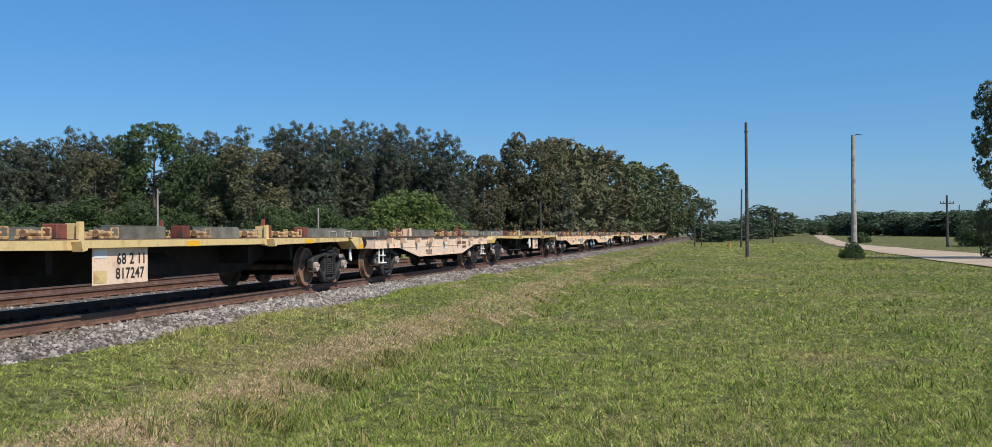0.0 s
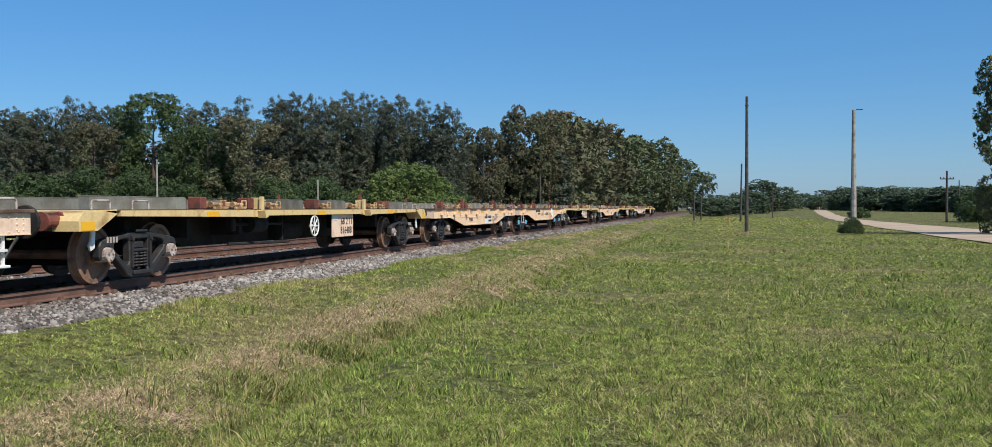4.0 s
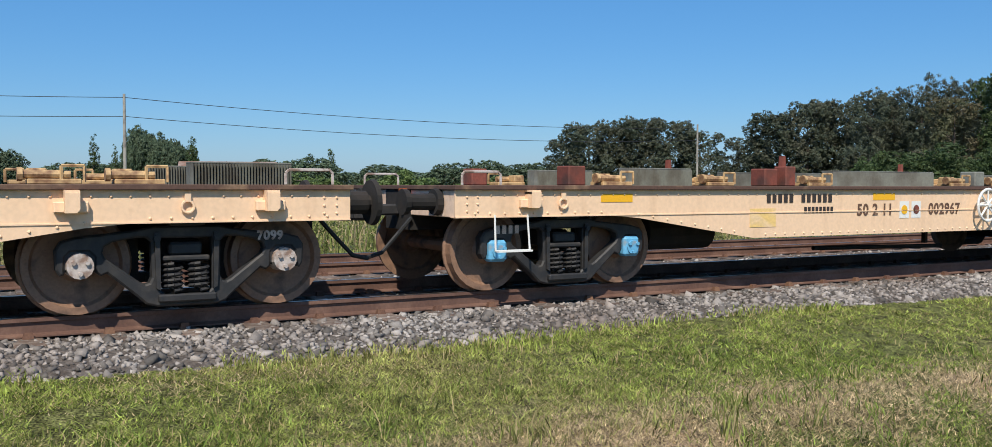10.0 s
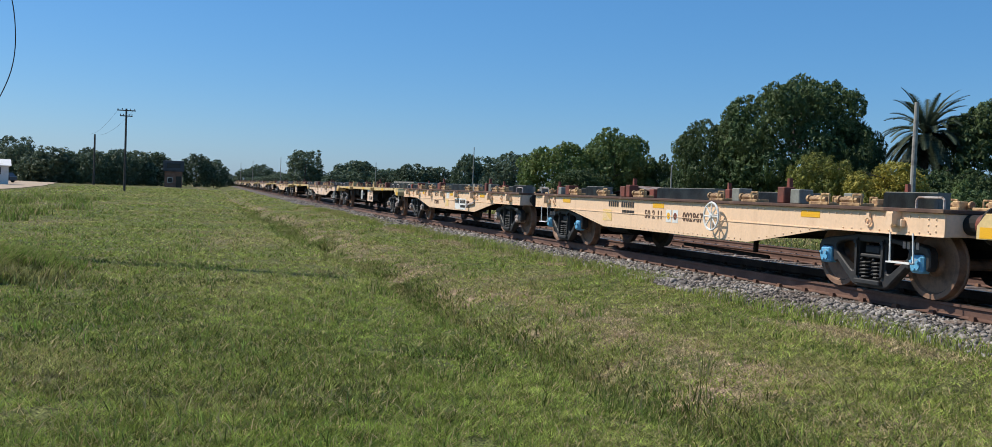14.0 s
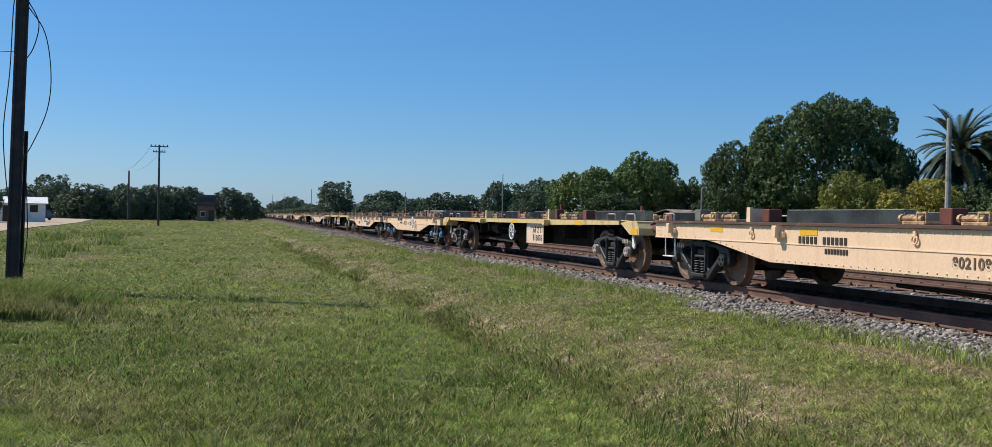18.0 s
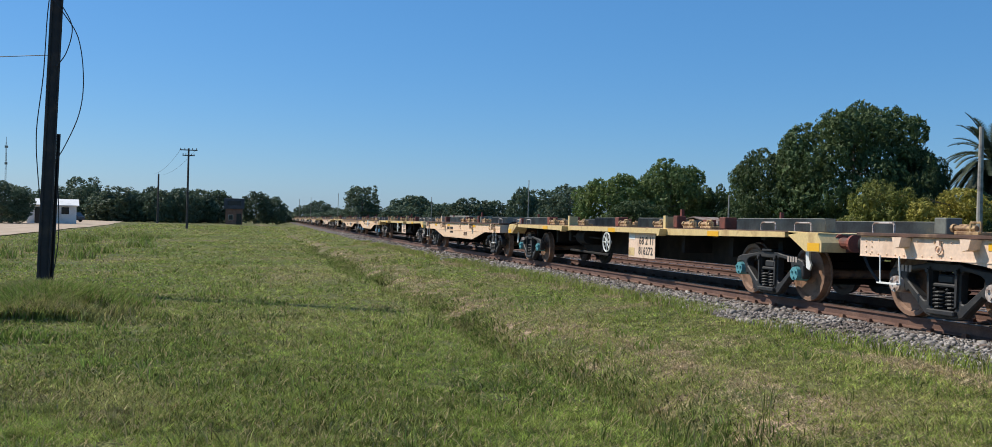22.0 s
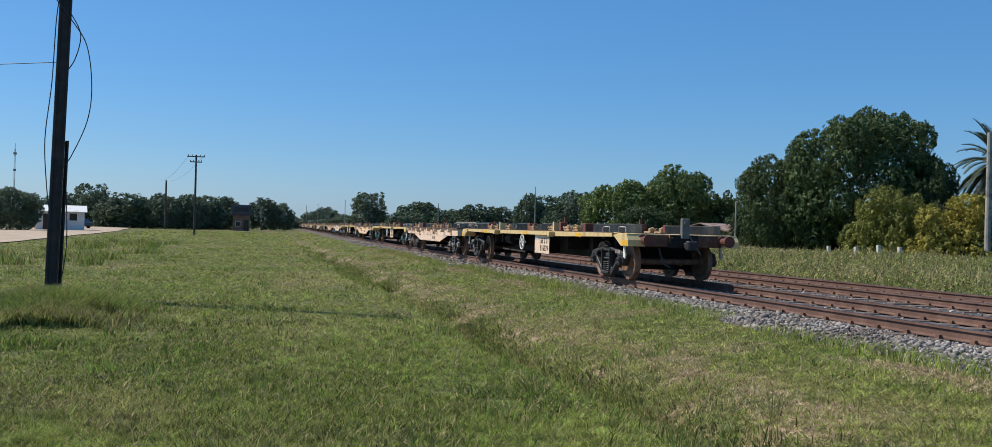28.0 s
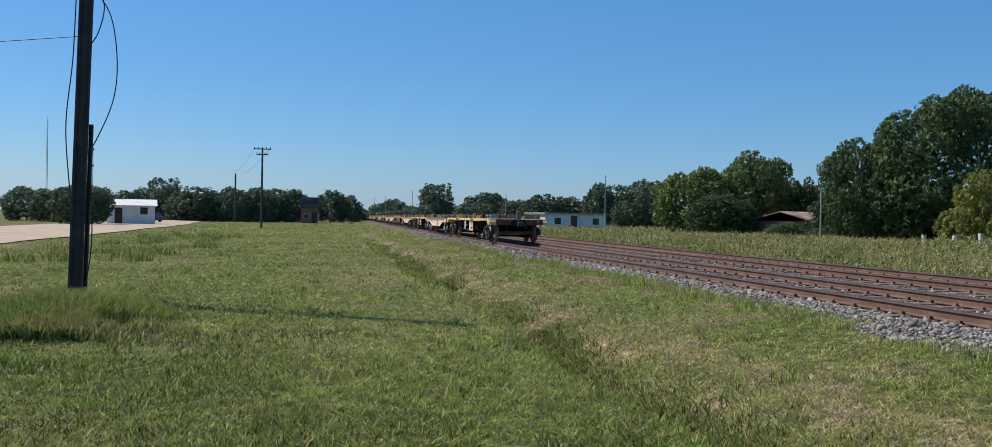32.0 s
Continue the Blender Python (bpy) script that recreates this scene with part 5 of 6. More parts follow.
for az, d, h, w in ((150.2, 84, 4.6, 6.0), (148.4, 88, 5.4, 6.5), (147.0, 82, 4.4, 6.0), (145.2, 84, 5.0, 8.0), (143.0, 84, 5.0, 8.0), (141.2, 82, 4.6, 7.0), (139.4, 80, 5.0, 7.0), (152.6, 100, 4.6, 7.0), (137.5, 76, 5.5, 7.0), (135.5, 74, 5.0, 6.0), (153.2, 82, 1.9, 4.0), (150.6, 80, 1.7, 4.0)):
    x, y = by_bearing(az, d)
    place_tree("bush", "garden_bush", "dense dark green garden bush", LEAF_DARK, x, y, h, w, 5, "garden bushes")


WHITE_POST = mat("whitewashed_post", (0.65, 0.63, 0.58), 0.9, spots=(0.4, 0.38, 0.34), scale=4)


# ---- poles and wires ----
def pole(name, label, x, y, h, r0, r1, material, group="", square=False, lean=0.0):
    e = thing(name, label, "pole", group, pose(x, y, ground_z(x, y) - 0.02, 0, lean, 0))
    bm = bmesh.new()
    if square:
        prism(bm, [(-r0, 0), (r0, 0), (r1, h), (-r1, h)], -r0, r0)
    else:
        rod(bm, (0, 0, -0.3), (0, 0, h), r0, r1, 10)
    part("shaft", bm, material, e)
    return e


p1 = pole("wooden_pole", "tall bare dark wooden pole in the grass", 2.8, 64.9, 8.8, 0.13, 0.09, OLD_WOOD)
bm = bmesh.new()
rod(bm, (-0.12, 0, 8.2), (0.12, 0, 8.2), 0.03, seg=6)
rod(bm, (0, 0, 6.2), (0.1, 0, 6.3), 0.03, seg=6)
part("bolt", bm, POLE_STEEL, p1)
p2 = pole("concrete_pole", "tapered grey concrete pole beside the road", 12.9, 89.1, 10.1, 0.26, 0.16, CONCRETE)
bm = bmesh.new()
chain(bm, [(0, 0, 10.0), (0.3, 0, 10.15), (0.75, 0, 10.1)], 0.035)
part("lamp_arm", bm, POLE_STEEL, p2)
pole("wooden_post", "thin dark wooden post in the grass", 4.2, 112.9, 6.6, 0.12, 0.09, OLD_WOOD, "far posts", lean=1.0)
for x, y, h in ((10.2, 149.7, 4.7), (35.1, 145.8, 5.4), (-24.2, 76.3, 3.8), (-14.1, 84.7, 4.4), (-1.0, 118.0, 3.0), (-0.2, 121.0, 3.0)):
    pole("wooden_post", "thin weathered post in the distance", x, y, h, 0.09, 0.07, OLD_WOOD, "far posts")
for x, y, h in ((-32.3, 52.9, 4.4), (-25.3, 61.0, 3.4), (-35.1, -114.8, 6.8), (-29.3, -147.1, 5.2), (-34.5, -63.2, 3.9), (-22.0, -190.0, 6.0), (-19.5, -192.0, 6.4), (-15.0, -240.0, 6.0), (-17.5, -236.0, 6.4)):
    pole("grey_post", "slim grey post beyond the tracks", x, y, h, 0.07, 0.05, CONCRETE, "posts beyond the tracks")


def utility(x, y, h, arms, label, turn=0.0, material=OLD_WOOD, r=0.14):
    e = pole("utility_pole", label, x, y, h, r, r * 0.7, material)
    for z, w in arms:
        bm = bmesh.new()
        box(bm, -w / 2, w / 2, -0.05, 0.05, z, z + 0.11, 0.01, pose(0, 0, 0, 0, 0, turn))
        arm = part("crossarm", bm, OLD_WOOD, e)
        for k in (-0.45, -0.22, 0.22, 0.45):
            bm = bmesh.new()
            rod(bm, (0, 0, 0), (0, 0, 0.16), 0.03, 0.045, 8)
            part("insulator", bm, POLE_STEEL, arm, "", pose(0, 0, 0, 0, 0, turn) @ pose(k * w, 0, z + 0.11))
    return e


utility(5.2, -112.9, 9.0, ((8.75, 1.9), (8.15, 1.3)), "dark telegraph pole with two crossarms")
pole("wooden_post", "slim dark pole in the distance", 13.2, -179.5, 8.7, 0.2, 0.14, OLD_WOOD, "far posts")
utility(25.1, 109.2, 5.4, ((4.5, 1.4),), "dark roadside pole with a crossarm")
pole("concrete_post", "grey concrete post before the palm", -43.9, -49.3, 8.1, 0.2, 0.14, CONCRETE)
W1 = utility(-76.0, 12.1, 8.1, (), "grey utility pole with two wires beyond the field", material=CONCRETE)
W2 = utility(-83.5, 74.6, 8.4, (), "grey utility pole in the field", material=CONCRETE)
utility(-72.0, -42.0, 8.1, (), "grey utility pole among the willows", material=CONCRETE)


def tube(name, pts, r, parent=None):
    """A thin bent wire."""
    cu = bpy.data.curves.new(name, "CURVE")
    cu.dimensions, cu.bevel_depth, cu.bevel_resolution = "3D", r, 1
    sp = cu.splines.new("POLY")
    sp.points.add(len(pts) - 1)
    for p, q in zip(sp.points, pts):
        p.co = (*q, 1)
    cu.materials.append(WIRE)
    ob = new(name, cu)
    ob.parent = parent
    return ob


def wire(a, b, sag, r=0.012):
    a, b = Vector(a), Vector(b)
    n = 24
    tagged(tube("overhead_wire", [a.lerp(b, i / n) - Vector((0, 0, sag * 4 * (i / n) * (1 - i / n))) for i in range(n + 1)], r), "thin overhead wire between two poles", "wire", "overhead wires")


for z in (8.0, 6.6):
    wire((-76.0, 12.1, z), (-83.5, 74.6, z + 0.1), 0.75, 0.025)
    wire((-76.0, 12.1, z), (-72.0, -42.0, z - 0.1), 0.6, 0.025)
wire((6.0, -112.9, 8.9), (14.0, -179.5, 8.6), 0.6, 0.012)
wire((4.4, -112.9, 8.9), (12.4, -179.5, 8.6), 0.6, 0.012)


# The near pole: an old rail set upright, with a shorter one bolted behind it and loose wires.
def near_pole():
    x, y = 3.62, -20.6
    e = thing("steel_pole", "dark upright steel pole with loose hanging wires", "pole", m=pose(x, y, ground_z(x, y), 0, -1.3, 8))
    for name, h, off, w in (("tall_rail", 8.6, 0.0, 0.115), ("short_rail", 3.1, -0.15, 0.035)):
        bm = bmesh.new()
        box(bm, -w + off, w + off, -0.02 - abs(off), 0.02 - abs(off), -0.2, h)
        box(bm, -w + off, -w + off + 0.03, -0.08 - abs(off), 0.08 - abs(off), -0.2, h, 0.006)
        box(bm, w * 0.55 + off, w + off, -0.06 - abs(off), 0.06 - abs(off), -0.2, h, 0.01)
        part(name, bm, POLE_STEEL, e)
    loops = [[(0.12, 0.1, 8.3), (0.34, 0.1, 6.6), (0.30, 0.1, 6.05), (-0.1, 0.1, 5.5), (-0.42, 0.1, 5.0), (-0.55, 0.1, 4.2), (-0.5, 0.1, 3.5), (-0.25, 0.1, 2.8), (-0.1, 0.1, 2.55)],
             [(0.1, 0.12, 6.0), (0.15, 0.12, 5.4), (0.17, 0.12, 4.2), (0.24, 0.12, 3.1), (0.17, 0.12, 2.2), (0.08, 0.12, 1.6)],
             [(-0.1, 0.1, 5.6), (-0.3, 0.1, 5.2), (-0.22, 0.1, 4.7), (-0.05, 0.1, 4.4)],
             [(-0.16, 0.0, 2.4), (-0.24, 0.0, 1.2), (-0.2, 0.0, 0.5), (-0.12, 0.0, 0.2)]]
    for pts in loops:
        fine = []
        for i in range(len(pts) - 1):
            p = [Vector(pts[max(0, min(len(pts) - 1, i + d))]) for d in (-1, 0, 1, 2)]
            for q in range(6):
                t = q / 6
                fine.append(0.5 * (2 * p[1] + (p[2] - p[0]) * t + (2 * p[0] - 5 * p[1] + 4 * p[2] - p[3]) * t * t + (3 * p[1] - p[0] - 3 * p[2] + p[3]) * t ** 3))
        tube("loose_wire", fine + [Vector(pts[-1])], 0.011, e)


near_pole()
wire((3.6, -20.6, 4.62), (40.0, -38.0, 5.6), 0.5, 0.008)


# ---- road and buildings ----
def road():
    ys = [-420 + 12 * i for i in range(29)] + [-70 + 4 * i for i in range(56)] + [158 + 14 * i for i in range(38)]
    verts, faces = [], []
    for y in ys:
        left = float(np.interp(y, (-420, -210, -130, -57, 43, 61, 81, 121, 145, 340, 500, 800), (30, 21.5, 15.5, 13.4, 11.7, 12.4, 13.2, 15.4, 17.4, 36.4, 54.0, 88)))
        right = float(np.interp(y, (-420, -210, -130, -57, 43, 61, 81, 121, 145, 340, 500, 800), (39, 31, 29, 26, 18.5, 18.9, 18.4, 19.0, 20.4, 40.5, 58.5, 92)))
        for k in (0, 0.25, 0.5, 0.75, 1):
            x = left + (right - left) * k + 0.2 * math.sin(y * 0.31 + 2 * k)
            verts.append((x, y, (ground_z(x, y) if y > 200 else 0.0) + 0.085 - 0.06 * abs(k - 0.5)))
    for j in range(len(ys) - 1):
        for i in range(4):
            faces.append((j * 5 + i, j * 5 + i + 1, (j + 1) * 5 + i + 1, (j + 1) * 5 + i))
    tagged(obj_from("road", verts, faces, DIRT), "pale dusty dirt road beside the grass", "road", kind="structure")


road()
ROOF = mat("rusty_roof", (0.22, 0.12, 0.08), 0.8, spots=(0.36, 0.30, 0.26), scale=1.0)
WHITEWASH = mat("whitewashed_wall", (0.70, 0.70, 0.68), 0.9, spots=(0.50, 0.48, 0.45), scale=0.8, low=0.5, high=0.75)
DARKWALL = mat("dark_block_wall", (0.05, 0.055, 0.065), 0.8, spots=(0.09, 0.09, 0.10), scale=0.8)
BRICK = mat("brick_wall", (0.25, 0.13, 0.09), 0.9, spots=(0.18, 0.09, 0.06), scale=2)
PANE = mat("dark_pane", (0.02, 0.022, 0.025), 0.15)


def house(name, label, x, y, turn, lx, ly, h, wall, roof, pitch=0.0, windows=(), door=None):
    e = thing(name, label, "house", m=pose(x, y, 0.0, 0, 0, turn))
    bm = bmesh.new()
    box(bm, -lx / 2, lx / 2, -ly / 2, ly / 2, -0.2, h)
    part("wall", bm, wall, e)
    bm = bmesh.new()
    if pitch:
        for s in (1, -1):
            prism(bm, [(s * (ly / 2 + 0.4), h - 0.1), (0, h + pitch), (0, h + pitch + 0.08), (s * (ly / 2 + 0.4), h - 0.02)], -lx / 2 - 0.3, lx / 2 + 0.3)
    else:
        box(bm, -lx / 2 - 0.25, lx / 2 + 0.25, -ly / 2 - 0.25, ly / 2 + 0.25, h, h + 0.18)
    part("roof", bm, roof, e)
    for wx, wz, ww, wh in windows:
        bm = bmesh.new()
        box(bm, wx - ww / 2, wx + ww / 2, ly / 2 - 0.02, ly / 2 + 0.05, wz, wz + wh)
        win = part("window", bm, WHITEWASH, e)
        bm = bmesh.new()
        box(bm, wx - ww / 2 + 0.06, wx + ww / 2 - 0.06, ly / 2 + 0.04, ly / 2 + 0.06, wz + 0.06, wz + wh - 0.06)
        part("pane", bm, PANE, win)
    if door:
        bm = bmesh.new()
        box(bm, door - 0.45, door + 0.45, ly / 2 - 0.02, ly / 2 + 0.06, 0, 2.05)
        part("door", bm, PANE, e)
    return e


house("white_house", "low white house with a flat pale roof", -31.9, -120.9, 14, 8.6, 5.0, 2.2, WHITEWASH, CONCRETE, 0, ((-2.8, 0.9, 1.0, 0.9), (2.6, 0.9, 1.0, 0.9)), 0.3)
house("white_shed", "small white building by the road", 22.5, -133.1, 10, 5.6, 5.0, 2.4, WHITEWASH, WHITEWASH, 0.7, ((-1.5, 1.2, 1.0, 1.0),), 1.5)
box_house = house("signal_box", "tall two-storey building with a dark upper floor beside the line", 0.25, -190.0, 0, 3.1, 3.8, 2.9, BRICK, DARKWALL, 0, ((0.6, 0.8, 0.9, 1.0),), -0.9)
bm = bmesh.new()
box(bm, -1.85, 1.85, -2.2, 2.2, 3.08, 4.9, 0.03)
part("upper_storey", bm, DARKWALL, box_house, "dark upper storey")
bm = bmesh.new()
box(bm, -1.2, 1.2, 2.18, 2.23, 3.6, 4.4)
part("window", bm, PANE, box_house)
house("farm_house", "brick house with a rusty roof among trees", -43.0, -80.2, 29, 8.5, 6.0, 1.75, BRICK, ROOF, 0.75, ((-2, 1.0, 1.1, 1.0), (2, 1.0, 1.1, 1.0)), 0.2)
house("barn", "old shed with a pale metal roof", -49.5, -30.3, 62, 9.0, 5.5, 2.2, BRICK, CONCRETE, 0.8, ((-2, 0.9, 1.0, 0.9),), 1.2)
house("brick_house", "brick house with a rusty roof in the field", -63.9, 16.6, 75, 5.6, 5.0, 2.2, BRICK, ROOF, 0.8, ((-1.6, 1.0, 1.0, 0.9),), 1.0)
for mx, my, mh, mlabel in ((96.0, -382.0, 34.0, "thin lattice radio mast far away"), (80.0, -381.0, 26.0, "short lattice radio mast with an antenna")):
    mast = thing("radio_mast", mlabel, "mast", "radio masts", pose(mx, my, 0))
    bm = bmesh.new()
    for c in range(3):
        rod(bm, (0.28 * math.cos(2.094 * c), 0.28 * math.sin(2.094 * c), 0), (0.2 * math.cos(2.094 * c), 0.2 * math.sin(2.094 * c), mh), 0.06, 0.05, 5)
    part("leg", bm, CONCRETE, mast)
    bm = bmesh.new()
    for i in range(int(mh / 0.8)):
        c = i % 3
        rod(bm, (0.25 * math.cos(2.094 * c), 0.25 * math.sin(2.094 * c), 0.8 * i), (0.25 * math.cos(2.094 * (c + 1)), 0.25 * math.sin(2.094 * (c + 1)), 0.8 * i + 0.7), 0.04, seg=4)
    part("bracing", bm, CONCRETE, mast)
    bm = bmesh.new()
    rod(bm, (0, 0, mh - 0.5), (0, 0, mh + 2.0), 0.07, seg=5)
    if mh < 30:
        box(bm, -0.5, 0.5, -0.4, 0.4, mh - 2.0, mh - 1.2)
        box(bm, -0.4, 0.4, -0.4, 0.4, mh - 8.0, mh - 7.2)
    part("antenna", bm, CONCRETE, mast)


CAR_PAINT = mat("dark_car_paint", (0.03, 0.034, 0.045), 0.3, spots=(0.05, 0.05, 0.055), scale=4)


def parked_car(x, y, turn):
    """A small hatchback that stands with its wheels on the road's edge."""
    e = thing("car", "small dark hatchback parked beside the dirt road", "car", m=pose(x, y, 0.07, 0, 0, turn))
    bm = bmesh.new()
    prism(bm, [(-1.95, 0.30), (-1.98, 0.62), (-1.85, 0.82), (-0.95, 0.92), (1.75, 0.95), (1.95, 0.85), (1.98, 0.40), (1.9, 0.28)], -0.82, 0.82)
    prism(bm, [(-0.95, 0.91), (-0.25, 1.42), (1.30, 1.46), (1.80, 0.94)], -0.70, 0.70)
    part("body", bm, CAR_PAINT, e)
    for sx in (-1, 1):
        for y0, y1, y2, y3 in ((-0.72, -0.18, 0.46, 0.46), (0.54, 0.54, 1.22, 1.55)):
            bm = bmesh.new()
            prism(bm, [(y0, 0.97), (y1, 1.36), (y2, 1.38), (y3, 0.98)], sx * 0.70, sx * 0.706)
            part("side_window", bm, PANE, e)
        for yy in (-1.25, 1.25):
            bm = bmesh.new()
            rod(bm, (-0.09, 0, 0), (0.09, 0, 0), 0.30, seg=18)
            tyre = part("wheel", bm, HOSE, e, "", pose(sx * 0.76, yy, 0.30))
            bm = bmesh.new()
            rod(bm, (0.0, 0, 0), (sx * 0.10, 0, 0), 0.18, 0.16, 14)
            part("rim", bm, TREAD, tyre)
        bm = bmesh.new()
        box(bm, sx * 0.62 - 0.14, sx * 0.62 + 0.14, -2.0, -1.93, 0.60, 0.74, 0.01)
        part("headlight", bm, WHITE, e)
    bm = bmesh.new()
    prism(bm, [(-0.93, 0.935), (-0.28, 1.405), (-0.30, 1.412), (-0.95, 0.942)], -0.62, 0.62)
    part("windscreen", bm, PANE, e)


parked_car(24.2, -158.2, 62)


# Dark hedges and white posts along the gardens beyond the weeds, and low woods on the western horizon.
rng5 = random.Random(5)
for k in range(10):
    y = -38 - k * 3.1
    place_tree("hedge", "garden_hedge", "dark leafy hedge along the gardens", LEAF_DARK if k % 3 else LEAF_MID, -44.5 - rng5.uniform(0, 3), y, rng5.uniform(2.2, 3.6), rng5.uniform(4.0, 5.5), k % 2, "garden hedges")
for k in range(12):
    y = -22 + k * 7.0
    place_tree("hedge", "field_hedge", "low green thicket beyond the weeds", LEAF_MID, -58 - rng5.uniform(0, 6), y, rng5.uniform(1.8, 2.8), rng5.uniform(5, 7), k % 2, "field thickets")
for y, h in ((-50.2, 0.95), (-52.2, 1.0), (-54.5, 0.85), (-57.5, 0.9)):
    pole("white_post", "short whitewashed fence post", -38.4, y, h, 0.10, 0.10, WHITE_POST, "white fence posts", square=True)
for k in range(30):
    az = 50 + k * 2.1
    x, y = by_bearing(az, 190 + rng5.uniform(-20, 30))
    place_tree("round", "distant_tree", "distant dark green tree on the horizon", LEAF_FAR, x, y, rng5.uniform(3.6, 6.0), rng5.uniform(10, 15), k % 2, "western horizon trees")
for k in range(14):
    x, y = by_bearing(36 - k * 2.4 + rng5.uniform(-0.6, 0.6), 118 + 1.2 * k)
    place_tree("eucalypt", "dark_tree", "dark tree behind the casuarina row", LEAF_CASUARINA, min(x, -22), y, rng5.uniform(8.5, 11), 9, 2 + k % 2, "trees behind the row")
for k in range(20):
    az, top = -171.3 - 0.41 * k, (1.35, 1.1, 1.5, 1.2)[k % 4] + rng5.uniform(-0.15, 0.2)
    d = 205 + rng5.uniform(-12, 20)
    x, y = by_bearing(az, d)
    place_tree("round" if k % 3 else "eucalypt", "distant_tree", "distant dark green tree across the road", LEAF_FAR, x, y, 1.5 + d * math.tan(radians(top)), rng5.uniform(6, 9), k % 2, "distant southern trees")
for az, d, h, w, kind in ((-168.0, 125, 5.2, 7.5, "round"), (-166.5, 150, 4.6, 7.0, "round"), (-165.2, 160, 5.0, 8.0, "round"), (-170.0, 190, 5.4, 8.0, "round"), (-171.9, 225, 9.5, 8.0, "eucalypt"), (178.85, 222, 7.2, 8.0, "round"), (177.9, 226, 6.2, 7.0, "round"), (175.3, 300, 7.0, 9.0, "round"), (173.0, 215, 9.0, 7.0, "eucalypt"), (169.8, 200, 6.6, 9.5, "round"), (167.5, 204, 5.6, 9.5, "round"), (162.3, 160, 7.6, 7.5, "eucalypt"), (160.7, 150, 8.0, 6.5, "eucalypt"), (161.5, 140, 4.4, 6.0, "round")):
    x, y = by_bearing(az, d)
    place_tree(kind, "distant_tree", "distant dark green tree", LEAF_FAR, x, y, h, w, len(kind) % 2, "distant southern trees")
for k in range(26):
    x, y = by_bearing(177.5 - k * 0.7, 235 + rng5.uniform(-15, 30))
    place_tree("round", "distant_tree", "distant dark green tree along the line", LEAF_FAR, min(x, track_x(y) - 9), y, rng5.uniform(3.0, 4.6), rng5.uniform(6, 9), k % 2, "distant southern trees")



# ---- ground cover ----
def blade_field(name, pts, heights, widths, material, label, category, lean=0.45, seed=1, kind="stuff"):
    """One object of many bent grass blades (two triangles and a tip each)."""
    rng = np.random.default_rng(seed)
    k = len(pts)
    a = rng.uniform(0, 2 * math.pi, k)
    side = np.stack([np.cos(a), np.sin(a), 0 * a], 1) * widths[:, None]
    b = rng.uniform(0, 2 * math.pi, k)
    off = np.stack([np.cos(b), np.sin(b), 0 * b], 1) * (heights * rng.uniform(0.1, lean * 2, k))[:, None]
    up = np.array([0, 0, 1.0]) * heights[:, None]
    v = np.stack([pts - side, pts + side, pts + side * 0.7 + off * 0.35 + up * 0.6, pts - side * 0.7 + off * 0.35 + up * 0.6, pts + off + up], 1).reshape(-1, 3)
    i = np.arange(k)[:, None] * 5
    loops = np.concatenate([i + [0, 1, 2, 3], i + [3, 2, 4]], 1).ravel()
    starts = (np.arange(k)[:, None] * 7 + [0, 4]).ravel()
    me = bpy.data.meshes.new(name)
    me.vertices.add(5 * k)
    me.vertices.foreach_set("co", v.ravel())
    me.loops.add(len(loops))
    me.loops.foreach_set("vertex_index", loops)
    me.polygons.add(2 * k)
    me.polygons.foreach_set("loop_start", starts)
    me.update(calc_edges=True)
    me.materials.append(material)
    return tagged(new(name, me), label, category, kind=kind)


def spear_field(name, pts, heights, widths, material, label, category, lean=0.8, seed=1):
    """One object of many plain pointed blades."""
    rng = np.random.default_rng(seed)
    k = len(pts)
    a, b = rng.uniform(0, 2 * math.pi, k), rng.uniform(0, 2 * math.pi, k)
    side = np.stack([np.cos(a), np.sin(a), 0 * a], 1) * widths[:, None]
    tip = np.stack([np.cos(b), np.sin(b), 0 * b], 1) * (heights * rng.uniform(0.1, lean * 2, k))[:, None] + np.array([0, 0, 1.0]) * heights[:, None]
    v = np.stack([pts - side, pts + side, pts + tip], 1).reshape(-1, 3)
    me = bpy.data.meshes.new(name)
    me.vertices.add(3 * k)
    me.vertices.foreach_set("co", v.ravel())
    me.loops.add(3 * k)
    me.loops.foreach_set("vertex_index", np.arange(3 * k))
    me.polygons.add(k)
    me.polygons.foreach_set("loop_start", np.arange(k) * 3)
    me.update(calc_edges=True)
    me.materials.append(material)
    return tagged(new(name, me), label, category, kind="stuff")


def ring_points(rng, r0, r1, count, az0=-38, az1=212):
    r = r0 * (r1 / r0) ** rng.uniform(0, 1, count)
    a = np.radians(rng.uniform(az0, az1, count))
    x, y = -r * np.sin(a), r * np.cos(a)
    keep = (x - bend_of(y) > -7.35) & (x < 13.3)
    return x[keep], y[keep], r[keep]


LATTICE = np.random.default_rng(77).uniform(-1, 1, (256, 256))


def patchy(x, y, f, seed):
    """Smooth random patches of about 1 / f metres, -0.6 to 0.6."""
    u, v = np.asarray(x) * f + seed * 17.31, np.asarray(y) * f + seed * 5.17
    i, j = np.floor(u).astype(int), np.floor(v).astype(int)
    u, v = u - i, v - j
    u, v = u * u * (3 - 2 * u), v * v * (3 - 2 * v)
    i, j, k, m = i % 256, j % 256, (i + 1) % 256, (j + 1) % 256
    return 0.6 * ((LATTICE[i, j] * (1 - u) + LATTICE[k, j] * u) * (1 - v) + (LATTICE[i, m] * (1 - u) + LATTICE[k, m] * u) * v)


